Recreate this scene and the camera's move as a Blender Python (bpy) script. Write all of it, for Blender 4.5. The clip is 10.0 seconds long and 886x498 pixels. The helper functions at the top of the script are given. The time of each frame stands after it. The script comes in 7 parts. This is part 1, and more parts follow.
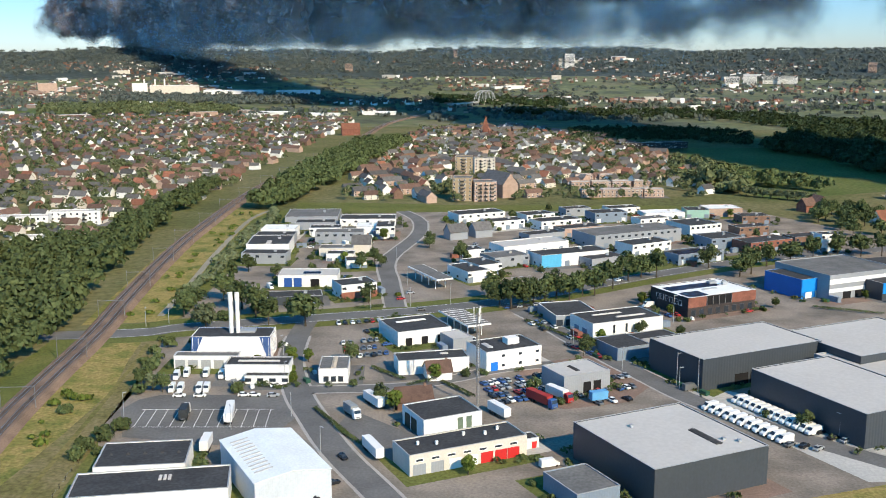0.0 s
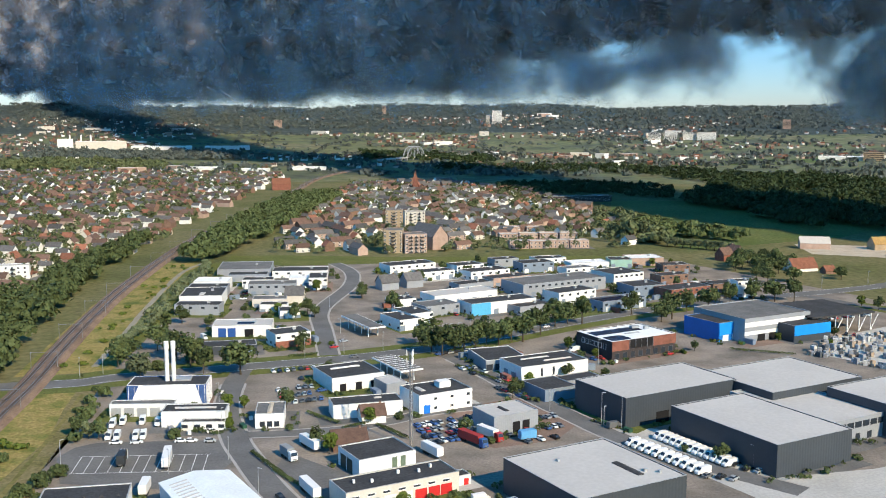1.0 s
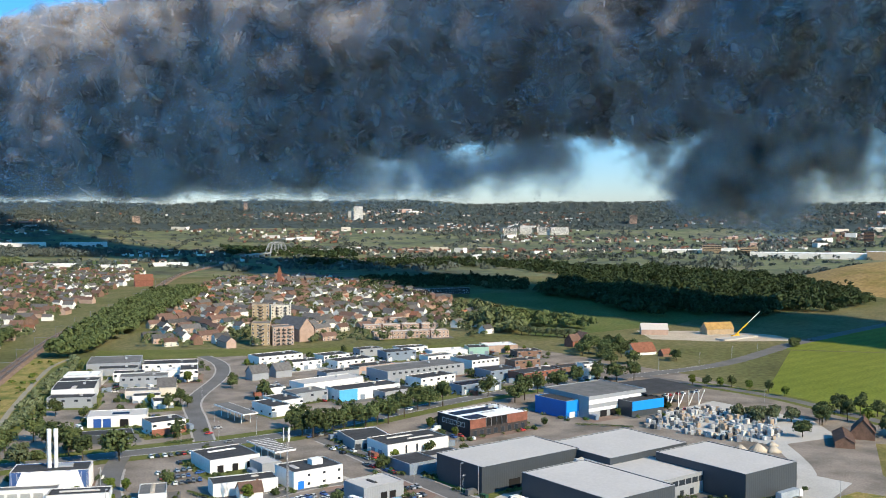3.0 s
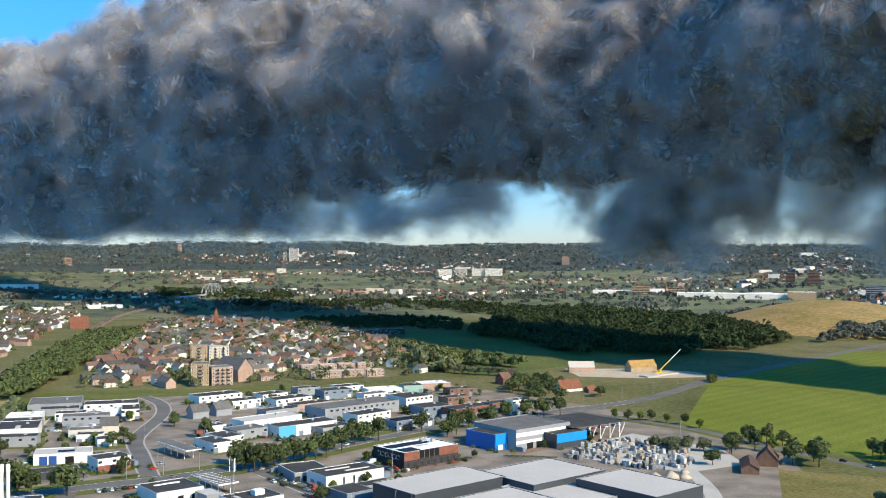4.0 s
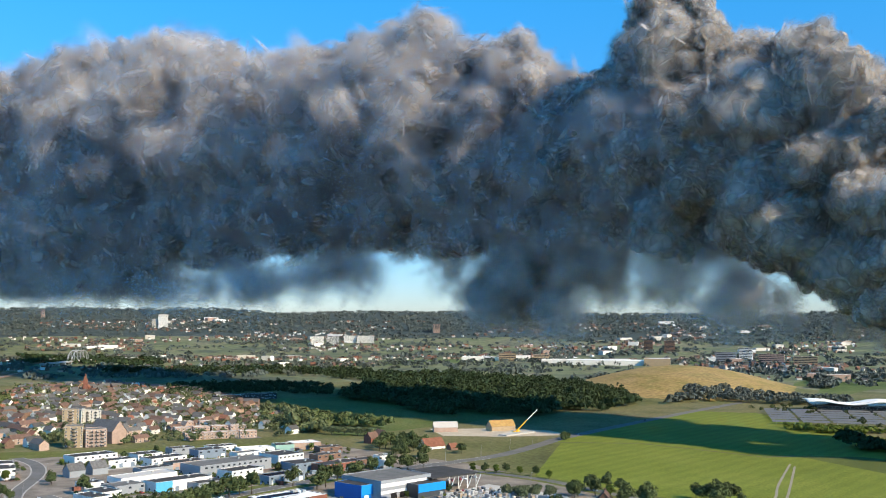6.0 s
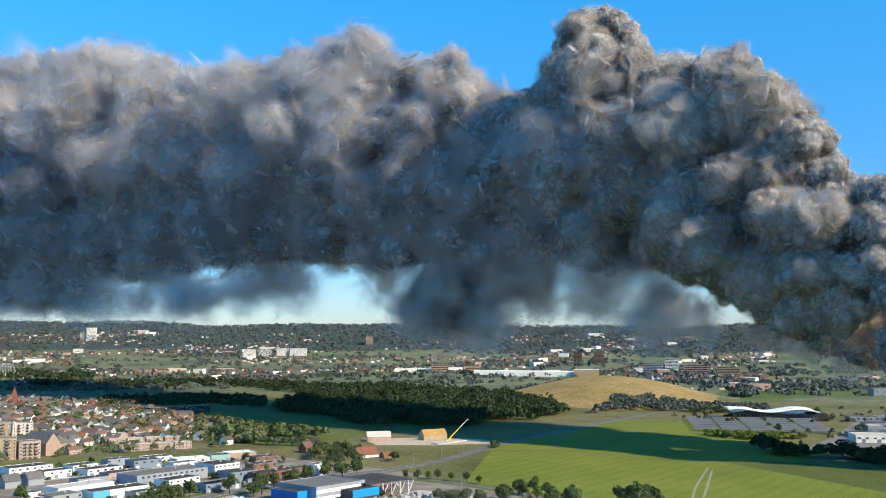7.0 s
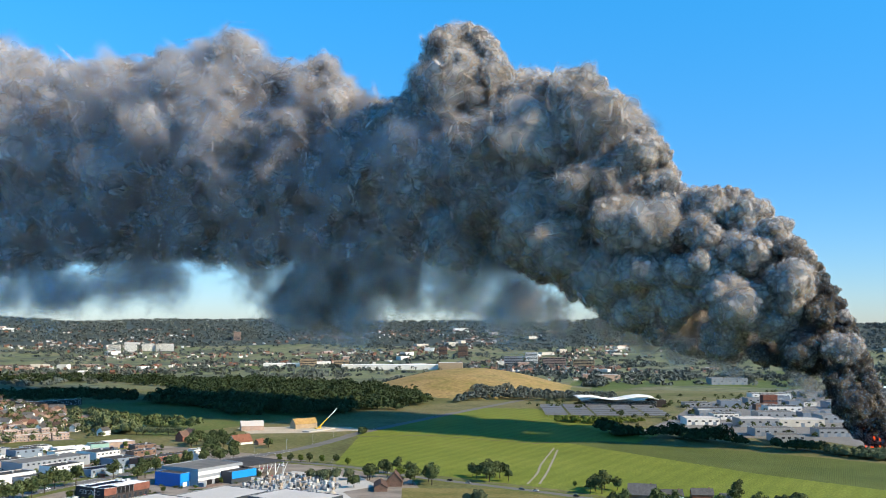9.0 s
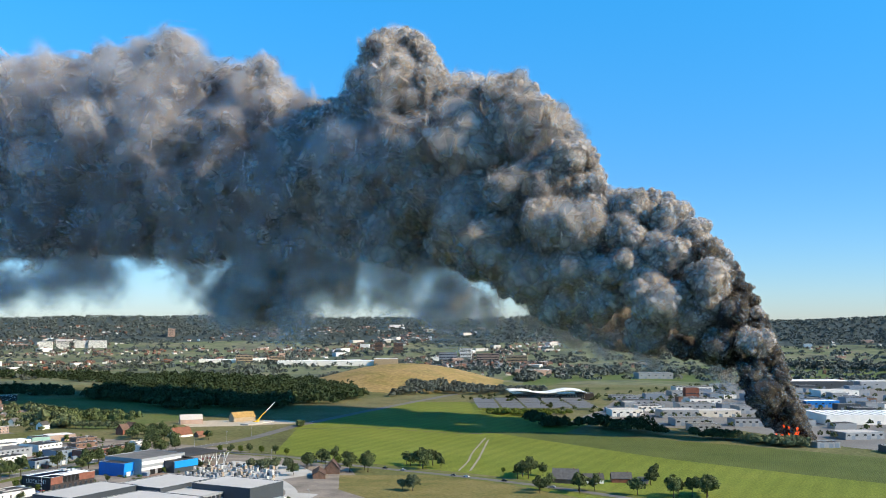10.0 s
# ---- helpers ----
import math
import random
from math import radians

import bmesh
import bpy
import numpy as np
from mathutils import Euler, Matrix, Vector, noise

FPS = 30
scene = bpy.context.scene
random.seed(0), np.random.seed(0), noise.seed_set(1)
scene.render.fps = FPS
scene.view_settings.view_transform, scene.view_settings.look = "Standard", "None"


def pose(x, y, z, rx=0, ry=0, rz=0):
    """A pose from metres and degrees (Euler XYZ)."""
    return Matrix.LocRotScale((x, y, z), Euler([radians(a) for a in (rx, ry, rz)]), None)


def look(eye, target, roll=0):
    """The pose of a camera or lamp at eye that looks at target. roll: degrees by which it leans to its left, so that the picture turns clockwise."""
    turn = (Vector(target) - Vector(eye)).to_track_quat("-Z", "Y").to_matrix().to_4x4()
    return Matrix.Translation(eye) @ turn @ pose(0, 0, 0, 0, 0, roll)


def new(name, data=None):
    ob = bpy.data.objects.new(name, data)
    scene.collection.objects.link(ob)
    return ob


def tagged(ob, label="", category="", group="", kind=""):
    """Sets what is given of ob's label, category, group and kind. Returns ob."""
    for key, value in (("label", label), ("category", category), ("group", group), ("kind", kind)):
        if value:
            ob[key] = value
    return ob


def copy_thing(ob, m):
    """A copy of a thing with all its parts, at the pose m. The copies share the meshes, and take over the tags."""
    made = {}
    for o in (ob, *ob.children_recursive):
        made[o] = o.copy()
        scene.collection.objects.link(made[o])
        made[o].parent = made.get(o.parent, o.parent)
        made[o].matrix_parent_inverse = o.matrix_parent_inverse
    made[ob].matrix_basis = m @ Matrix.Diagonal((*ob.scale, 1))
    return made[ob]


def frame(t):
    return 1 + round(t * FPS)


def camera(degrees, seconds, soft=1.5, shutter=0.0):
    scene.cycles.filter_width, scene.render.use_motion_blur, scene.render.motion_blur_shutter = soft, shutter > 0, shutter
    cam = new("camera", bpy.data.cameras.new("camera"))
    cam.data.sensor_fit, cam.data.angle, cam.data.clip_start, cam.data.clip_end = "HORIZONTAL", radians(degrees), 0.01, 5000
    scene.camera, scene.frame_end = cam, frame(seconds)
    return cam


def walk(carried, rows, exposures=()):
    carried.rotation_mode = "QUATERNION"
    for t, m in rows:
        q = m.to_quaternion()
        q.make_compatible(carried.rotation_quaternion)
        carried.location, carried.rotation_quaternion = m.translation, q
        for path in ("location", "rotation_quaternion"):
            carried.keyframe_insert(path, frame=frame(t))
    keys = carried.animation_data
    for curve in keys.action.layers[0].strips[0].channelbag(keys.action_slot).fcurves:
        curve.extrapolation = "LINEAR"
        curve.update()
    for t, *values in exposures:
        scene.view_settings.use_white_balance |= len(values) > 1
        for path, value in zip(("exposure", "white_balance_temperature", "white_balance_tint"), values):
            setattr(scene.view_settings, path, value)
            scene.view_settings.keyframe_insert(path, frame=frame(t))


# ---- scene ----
cam = camera(47.07, 10.0, 1.0)
# seconds, x, y, z, yaw, pitch, lean
ROWS = [
    (0.0, 0.00, 0.00, 115.00, 0.000, -10.899, -0.083),
    (0.5, -0.47, -6.37, 114.52, -2.023, -9.323, -0.026),
    (1.0, -1.13, -14.13, 114.22, -3.988, -7.783, 0.045),
    (1.5, -2.37, -22.20, 114.79, -5.935, -6.394, 0.116),
    (2.0, -4.11, -31.10, 115.04, -7.939, -5.028, 0.122),
    (2.5, -6.16, -42.05, 115.31, -9.910, -3.685, 0.101),
    (4.0, -15.42, -89.35, 118.28, -15.404, -0.132, 0.072),
    (4.5, -20.29, -105.88, 118.38, -17.217, 1.017, 0.190),
    (5.0, -24.28, -121.17, 118.64, -18.966, 2.070, 0.249),
    (5.5, -27.51, -134.97, 117.63, -20.684, 3.103, 0.324),
    (7.0, -41.86, -170.09, 115.41, -26.286, 4.457, 0.241),
    (7.5, -49.84, -186.13, 115.19, -28.180, 4.421, 0.218),
    (8.0, -58.46, -202.65, 115.47, -29.963, 4.355, 0.244),
    (8.5, -68.08, -218.76, 115.43, -31.795, 4.277, 0.224),
    (9.0, -78.66, -234.32, 115.03, -33.716, 4.206, 0.163),
    (9.5, -89.30, -249.76, 114.48, -35.600, 4.137, 0.146),
    (10.0, -99.88, -265.08, 113.48, -37.337, 4.052, 0.162),
]
walk(cam, [(t, pose(x, y, z, 90 + pitch, 0, yaw) @ pose(0, 0, 0, 0, 0, lean)) for t, x, y, z, yaw, pitch, lean in ROWS], [(0.0, 0.66), (2.5, 0.71), (5.0, 0.79), (10.0, 0.84)])

# ---- world and sun ----
SUN_AZ, SUN_EL = math.atan2(0.55, -0.835), radians(34)      # clockwise from +y
world = bpy.data.worlds.new("world")
scene.world = world
world.use_nodes = True
wn = world.node_tree.nodes
sky = wn.new("ShaderNodeTexSky")
sky.sky_type, sky.sun_disc = "NISHITA", False
sky.sun_elevation, sky.sun_rotation = SUN_EL, SUN_AZ
sky.air_density, sky.dust_density, sky.ozone_density = 0.9, 0.8, 3.0
sky.altitude = 1800
wn["Background"].inputs["Strength"].default_value = 0.125
clear = wn.new("ShaderNodeHueSaturation")                 # clear, deep blue air
clear.inputs["Saturation"].default_value, clear.inputs["Value"].default_value = 1.18, 1.0
world.node_tree.links.new(sky.outputs[0], clear.inputs["Color"])
cool = wn.new("ShaderNodeMixRGB")
cool.blend_type, cool.inputs["Fac"].default_value, cool.inputs["Color2"].default_value = "MULTIPLY", 1.0, (0.68, 1.0, 1.07, 1)
world.node_tree.links.new(clear.outputs[0], cool.inputs["Color1"])
height, split_z, haze, thin = wn.new("ShaderNodeTexCoord"), wn.new("ShaderNodeSeparateXYZ"), wn.new("ShaderNodeValToRGB"), wn.new("ShaderNodeMixRGB")
for at_, tone in ((0.0, (0.74, 0.52, 0.55, 1)), (1.0, (0.46, 1.44, 1.38, 1))):       # softer towards the horizon
    haze.color_ramp.elements[int(at_)].position, haze.color_ramp.elements[int(at_)].color = 0.42 * at_, tone
mid = haze.color_ramp.elements.new(0.14)
mid.color = (0.66, 0.75, 0.80, 1)
thin.blend_type, thin.inputs["Fac"].default_value = "MULTIPLY", 1.0
world.node_tree.links.new(height.outputs["Generated"], split_z.inputs[0])
world.node_tree.links.new(split_z.outputs["Z"], haze.inputs["Fac"])
world.node_tree.links.new(cool.outputs[0], thin.inputs["Color1"])
world.node_tree.links.new(haze.outputs["Color"], thin.inputs["Color2"])
world.node_tree.links.new(thin.outputs[0], wn["Background"].inputs[0])
sun = new("sun", bpy.data.lights.new("sun", "SUN"))
sun.data.energy, sun.data.angle, sun.data.color = 4.1, radians(0.5), (1.0, 0.83, 0.57)
sun.matrix_world = look((0, 0, 900), (-math.sin(SUN_AZ) * math.cos(SUN_EL), -math.cos(SUN_AZ) * math.cos(SUN_EL), 900 - math.sin(SUN_EL)))

# ---- materials ----
MATS = {}


def mat(name, colour, rough=0.8, metal=0.0, vary=0.25, scale=0.3, fine=3.0, bump=0.2, tint=None, each=0.0, spec=0.3, alpha=None, emit=0.0):
    """Plain surface with variation at two scales; each: how much whole objects differ; tint: second colour of the broad stains."""
    if name in MATS:
        return MATS[name]
    m = MATS[name] = bpy.data.materials.new(name)
    m.use_nodes = True
    nt, nodes, link = m.node_tree, m.node_tree.nodes, m.node_tree.links.new
    b = nodes["Principled BSDF"]
    b.inputs["Roughness"].default_value, b.inputs["Metallic"].default_value = rough, metal
    b.inputs["Specular IOR Level"].default_value = spec
    co = nodes.new("ShaderNodeTexCoord")
    n1, n2 = nodes.new("ShaderNodeTexNoise"), nodes.new("ShaderNodeTexNoise")
    n1.inputs["Scale"].default_value, n1.inputs["Detail"].default_value = scale, 5
    n2.inputs["Scale"].default_value, n2.inputs["Detail"].default_value = fine, 3
    link(co.outputs["Object"], n1.inputs["Vector"]), link(co.outputs["Object"], n2.inputs["Vector"])
    ramp = nodes.new("ShaderNodeValToRGB")
    t = tint or tuple(c * (1 - vary) for c in colour)
    ramp.color_ramp.elements[0].color, ramp.color_ramp.elements[1].color = (*t, 1), (*colour, 1)
    ramp.color_ramp.elements[0].position, ramp.color_ramp.elements[1].position = 0.32, 0.62
    link(n1.outputs["Fac"], ramp.inputs["Fac"])
    mul = nodes.new("ShaderNodeMixRGB")
    mul.blend_type, mul.inputs["Fac"].default_value = "MULTIPLY", 1.0
    r2 = nodes.new("ShaderNodeMapRange")
    r2.inputs["From Min"].default_value, r2.inputs["From Max"].default_value = 0.3, 0.7
    r2.inputs["To Min"].default_value, r2.inputs["To Max"].default_value = 1 - vary, 1 + vary * 0.4
    link(n2.outputs["Fac"], r2.inputs["Value"])
    link(ramp.outputs["Color"], mul.inputs["Color1"]), link(r2.outputs["Result"], mul.inputs["Color2"])
    out = mul.outputs["Color"]
    if each:
        info, r3, mu = nodes.new("ShaderNodeObjectInfo"), nodes.new("ShaderNodeMapRange"), nodes.new("ShaderNodeMixRGB")
        r3.inputs["To Min"].default_value, r3.inputs["To Max"].default_value = 1 - each, 1 + each
        mu.blend_type, mu.inputs["Fac"].default_value = "MULTIPLY", 1.0
        link(info.outputs["Random"], r3.inputs["Value"])
        link(out, mu.inputs["Color1"]), link(r3.outputs["Result"], mu.inputs["Color2"])
        out = mu.outputs["Color"]
    link(out, b.inputs["Base Color"])
    if bump:
        bp = nodes.new("ShaderNodeBump")
        bp.inputs["Strength"].default_value, bp.inputs["Distance"].default_value = bump, 0.1
        link(n2.outputs["Fac"], bp.inputs["Height"]), link(bp.outputs["Normal"], b.inputs["Normal"])
    if emit:
        b.inputs["Emission Color"].default_value, b.inputs["Emission Strength"].default_value = (*colour, 1), emit
    return m


def ribbed(name, colour, pitch=0.5, rough=0.45, metal=0.0, axis="X"):
    """Profiled sheet metal: fine upright ribs in the relief."""
    m = mat(name, colour, rough, metal, 0.1, 0.12, 1.5, 0.0)
    nt = m.node_tree
    if any(n.bl_idname == "ShaderNodeTexWave" for n in nt.nodes):
        return m
    w, co, bp = nt.nodes.new("ShaderNodeTexWave"), nt.nodes.new("ShaderNodeTexCoord"), nt.nodes.new("ShaderNodeBump")
    w.bands_direction = axis
    w.inputs["Scale"].default_value = 1.0 / pitch / 3.2
    bp.inputs["Strength"].default_value, bp.inputs["Distance"].default_value = 0.5, 0.05
    nt.links.new(co.outputs["Object"], w.inputs["Vector"])
    nt.links.new(w.outputs["Fac"], bp.inputs["Height"])
    nt.links.new(bp.outputs["Normal"], nt.nodes["Principled BSDF"].inputs["Normal"])
    return m


def ground_mat(name, colours, scale, fine, bump=0.4, rows=None, rough=0.95):
    """Soil and plants: several colours mixed by broad and fine noise; rows: spacing and turn of drilled lines."""
    m = MATS[name] = bpy.data.materials.new(name)
    m.use_nodes = True
    nodes, link = m.node_tree.nodes, m.node_tree.links.new
    b = nodes["Principled BSDF"]
    b.inputs["Roughness"].default_value, b.inputs["Specular IOR Level"].default_value = rough, 0.1
    co = nodes.new("ShaderNodeTexCoord")
    n1, n2 = nodes.new("ShaderNodeTexNoise"), nodes.new("ShaderNodeTexNoise")
    n1.inputs["Scale"].default_value, n1.inputs["Detail"].default_value, n1.inputs["Roughness"].default_value = scale, 8, 0.62
    n2.inputs["Scale"].default_value, n2.inputs["Detail"].default_value = fine, 4
    link(co.outputs["Object"], n1.inputs["Vector"]), link(co.outputs["Object"], n2.inputs["Vector"])
    ramp = nodes.new("ShaderNodeValToRGB")
    els = ramp.color_ramp.elements
    while len(els) < len(colours):
        els.new(0.5)
    for i, c in enumerate(colours):
        els[i].position, els[i].color = 0.3 + 0.4 * i / (len(colours) - 1), (*c, 1)
    link(n1.outputs["Fac"], ramp.inputs["Fac"])
    mul, r2 = nodes.new("ShaderNodeMixRGB"), nodes.new("ShaderNodeMapRange")
    mul.blend_type, mul.inputs["Fac"].default_value = "MULTIPLY", 1.0
    r2.inputs["From Min"].default_value, r2.inputs["From Max"].default_value = 0.3, 0.7
    r2.inputs["To Min"].default_value, r2.inputs["To Max"].default_value = 0.62, 1.15
    link(n2.outputs["Fac"], r2.inputs["Value"])
    link(ramp.outputs["Color"], mul.inputs["Color1"]), link(r2.outputs["Result"], mul.inputs["Color2"])
    out, height = mul.outputs["Color"], n2.outputs["Fac"]
    if rows:
        mp, w = nodes.new("ShaderNodeMapping"), nodes.new("ShaderNodeTexWave")
        mp.inputs["Rotation"].default_value[2] = radians(rows[1])
        w.inputs["Scale"].default_value, w.inputs["Distortion"].default_value = 1.0 / rows[0] / 3.2, 1.5
        w.inputs["Detail"].default_value = 2
        m2, r4 = nodes.new("ShaderNodeMixRGB"), nodes.new("ShaderNodeMapRange")
        m2.blend_type, m2.inputs["Fac"].default_value = "MULTIPLY", 1.0
        r4.inputs["To Min"].default_value, r4.inputs["To Max"].default_value = rows[2], 1.1
        link(co.outputs["Object"], mp.inputs["Vector"]), link(mp.outputs["Vector"], w.inputs["Vector"])
        link(w.outputs["Fac"], r4.inputs["Value"]), link(out, m2.inputs["Color1"]), link(r4.outputs["Result"], m2.inputs["Color2"])
        out = m2.outputs["Color"]
    link(out, b.inputs["Base Color"])
    bp = nodes.new("ShaderNodeBump")
    bp.inputs["Strength"].default_value, bp.inputs["Distance"].default_value = bump, 0.5
    link(height, bp.inputs["Height"]), link(bp.outputs["Normal"], b.inputs["Normal"])
    return m


GROUND = ground_mat("rough_land", [(0.08, 0.085, 0.037), (0.125, 0.132, 0.052), (0.18, 0.165, 0.082), (0.097, 0.108, 0.046)], 0.006, 0.25)
# blue-grey in the next two far colours stands in for haze over distance
FAR_LAND_HAZED = ground_mat("far_land_hazed", [(0.075, 0.09, 0.068), (0.10, 0.115, 0.08), (0.155, 0.175, 0.09), (0.185, 0.18, 0.115), (0.085, 0.10, 0.072)], 0.0045, 0.05)
WOOD_FLOOR_HAZED = ground_mat("wooded_hills_hazed", [(0.044, 0.058, 0.056), (0.062, 0.078, 0.074), (0.078, 0.094, 0.085)], 0.02, 0.06)
MEADOW = ground_mat("meadow_grass", [(0.13, 0.16, 0.026), (0.157, 0.19, 0.032), (0.19, 0.215, 0.042)], 0.012, 0.6, 0.3, (14, 62, 0.97))
CORN = ground_mat("maize_rows", [(0.08, 0.105, 0.03), (0.098, 0.122, 0.036), (0.115, 0.14, 0.045)], 0.02, 0.7, 0.9, (1.6, 55, 0.88))
DRY = ground_mat("dry_grass", [(0.11, 0.12, 0.035), (0.19, 0.165, 0.06), (0.25, 0.20, 0.085)], 0.03, 0.5)
VERGE = ground_mat("verge_grass", [(0.09, 0.12, 0.03), (0.20, 0.19, 0.055), (0.33, 0.25, 0.095), (0.15, 0.17, 0.045)], 0.08, 0.8)
TRAMPLED = ground_mat("trampled_grass", [(0.12, 0.115, 0.04), (0.17, 0.15, 0.06), (0.22, 0.18, 0.09), (0.13, 0.14, 0.045)], 0.06, 0.7)
LAWN = ground_mat("lawn", [(0.10, 0.118, 0.035), (0.13, 0.145, 0.042), (0.17, 0.165, 0.06)], 0.05, 1.0)
FAR_FIELD = ground_mat("pasture", [(0.075, 0.11, 0.032), (0.105, 0.14, 0.045), (0.15, 0.16, 0.06)], 0.008, 0.3)
ASPHALT = mat("asphalt", (0.165, 0.158, 0.152), 0.9, 0, 0.22, 0.05, 1.2, 0.1, tint=(0.115, 0.11, 0.107))
ROAD = mat("road_asphalt", (0.155, 0.15, 0.148), 0.9, 0, 0.18, 0.08, 1.2, 0.1, tint=(0.115, 0.112, 0.11))
PAVERS = mat("concrete_pavers", (0.285, 0.24, 0.20), 0.9, 0, 0.26, 0.06, 1.1, 0.05, tint=(0.145, 0.125, 0.105))
PAVERS_BROWN = mat("brown_pavers", (0.25, 0.17, 0.135), 0.9, 0, 0.25, 0.1, 1.5)
CONCRETE = mat("pale_concrete", (0.48, 0.46, 0.43), 0.85, 0, 0.15, 0.06, 1.0, 0.1)
PATH = mat("path_gravel", (0.30, 0.27, 0.215), 0.95, 0, 0.2, 0.1, 1.2)
BALLAST = mat("ballast", (0.25, 0.17, 0.125), 1.0, 0, 0.4, 0.1, 2.5, 0.6)
STEEL = mat("steel", (0.30, 0.30, 0.31), 0.45, 0.6, 0.2)
GALV = mat("galvanised_steel", (0.45, 0.46, 0.47), 0.5, 0.3, 0.15)
PAINT_WHITE = mat("road_paint", (0.75, 0.75, 0.73), 0.8, 0, 0.15, 0.5)
WHITE = mat("white_render", (0.80, 0.79, 0.77), 0.8, 0, 0.10, 0.15, 1.0, 0.05)
WHITE_SHEET = ribbed("white_sheet", (0.80, 0.81, 0.81), 0.6)
CREAM = mat("cream_render", (0.62, 0.58, 0.52), 0.85, 0, 0.12, 0.15)
ANTHRACITE = ribbed("anthracite_panels", (0.055, 0.065, 0.078), 1.2, 0.42)
GREY_PANEL = ribbed("grey_panels", (0.30, 0.32, 0.35), 0.8)
BLUEGREY = ribbed("bluegrey_panels", (0.20, 0.25, 0.32), 0.8)
BLUE = ribbed("blue_panels", (0.012, 0.16, 0.52), 0.9, 0.35)
LIGHTBLUE = ribbed("light_blue_panels", (0.10, 0.42, 0.68), 0.9, 0.35)
GREEN_PANEL = ribbed("mint_panels", (0.30, 0.48, 0.42), 0.8)
BRICK_RED = mat("red_brick", (0.26, 0.105, 0.075), 0.9, 0, 0.3, 0.4, 4.0, 0.15, each=0.2)
BRICK_BROWN = mat("brown_brick", (0.22, 0.135, 0.10), 0.9, 0, 0.3, 0.4, 4.0, 0.15, each=0.25)
BRICK_DARK = mat("dark_brick", (0.06, 0.05, 0.05), 0.9, 0, 0.3, 0.4, 4.0, 0.15)
BRICK_TAN = mat("tan_brick", (0.46, 0.35, 0.23), 0.9, 0, 0.2, 0.3, 4.0, 0.15, each=0.1)
BRICK_PINK = mat("pink_brick", (0.46, 0.33, 0.27), 0.9, 0, 0.2, 0.3, 4.0, 0.15, each=0.12)
BITUMEN = mat("roof_bitumen", (0.060, 0.060, 0.063), 0.9, 0, 0.35, 0.12, 1.0, 0.1, tint=(0.04, 0.04, 0.042))
BITUMEN_GREY = mat("grey_bitumen", (0.17, 0.165, 0.16), 0.9, 0, 0.25, 0.12, 1.0, 0.1, tint=(0.12, 0.12, 0.118))
MEMBRANE = mat("roof_membrane", (0.51, 0.485, 0.46), 0.75, 0, 0.08, 0.04, 0.8, 0.05)
WHITE_ROOF = mat("white_membrane", (0.82, 0.82, 0.82), 0.7, 0, 0.06, 0.05, 0.8, 0.03)
TILE_ORANGE = mat("orange_tiles", (0.29, 0.12, 0.075), 0.85, 0, 0.3, 0.5, 5.0, 0.3, each=0.3)
TILE_BROWN = mat("brown_tiles", (0.165, 0.10, 0.078), 0.85, 0, 0.3, 0.5, 5.0, 0.3, each=0.3)
TILE_GREY = mat("grey_tiles", (0.125, 0.12, 0.12), 0.85, 0, 0.3, 0.5, 5.0, 0.3, each=0.35)
GLASS = mat("window_glass", (0.035, 0.045, 0.06), 0.08, 0, 0.2, 0.5, 2.0, 0.0, spec=0.6)
PV = mat("solar_cells", (0.02, 0.025, 0.05), 0.2, 0, 0.2, 0.5, 2.0, 0.0, spec=0.6)
# near-black for panels on the wall: the shade inside openings as a colour
OPENING_SHADE = mat("opening_shade", (0.012, 0.012, 0.014), 0.9, 0, 0.2)
RED = mat("red_paint", (0.55, 0.03, 0.03), 0.45, 0, 0.1)
YELLOW = mat("yellow_paint", (0.75, 0.45, 0.03), 0.5, 0, 0.1)
ORANGE = mat("orange_paint", (0.75, 0.20, 0.02), 0.5, 0, 0.1)
BARK = mat("bark", (0.09, 0.07, 0.05), 0.95, 0, 0.3)
WATER = mat("lake_water", (0.05, 0.09, 0.13), 0.08, 0, 0.2, 0.02, 0.3, 0.02, spec=0.5)
SAND = mat("sand_heap", (0.52, 0.45, 0.36), 0.95, 0, 0.2, 0.1, 1.0, 0.3)
RUBBER = mat("rubber", (0.02, 0.02, 0.02), 0.8, 0, 0.2)


def leaf_mat(name, a, b_, each=0.25):
    m = MATS[name] = bpy.data.materials.new(name)
    m.use_nodes = True
    nodes, link = m.node_tree.nodes, m.node_tree.links.new
    b = nodes["Principled BSDF"]
    b.inputs["Roughness"].default_value, b.inputs["Specular IOR Level"].default_value = 0.75, 0.15
    geo, info = nodes.new("ShaderNodeNewGeometry"), nodes.new("ShaderNodeObjectInfo")
    mix, mu, r3 = nodes.new("ShaderNodeMixRGB"), nodes.new("ShaderNodeMixRGB"), nodes.new("ShaderNodeMapRange")
    mix.inputs["Color1"].default_value, mix.inputs["Color2"].default_value = (*a, 1), (*b_, 1)
    link(geo.outputs["Random Per Island"], mix.inputs["Fac"])
    mu.blend_type, mu.inputs["Fac"].default_value = "MULTIPLY", 1.0
    r3.inputs["To Min"].default_value, r3.inputs["To Max"].default_value = 1 - each, 1 + each
    link(info.outputs["Random"], r3.inputs["Value"])
    link(mix.outputs["Color"], mu.inputs["Color1"]), link(r3.outputs["Result"], mu.inputs["Color2"])
    link(mu.outputs["Color"], b.inputs["Base Color"])
    return m


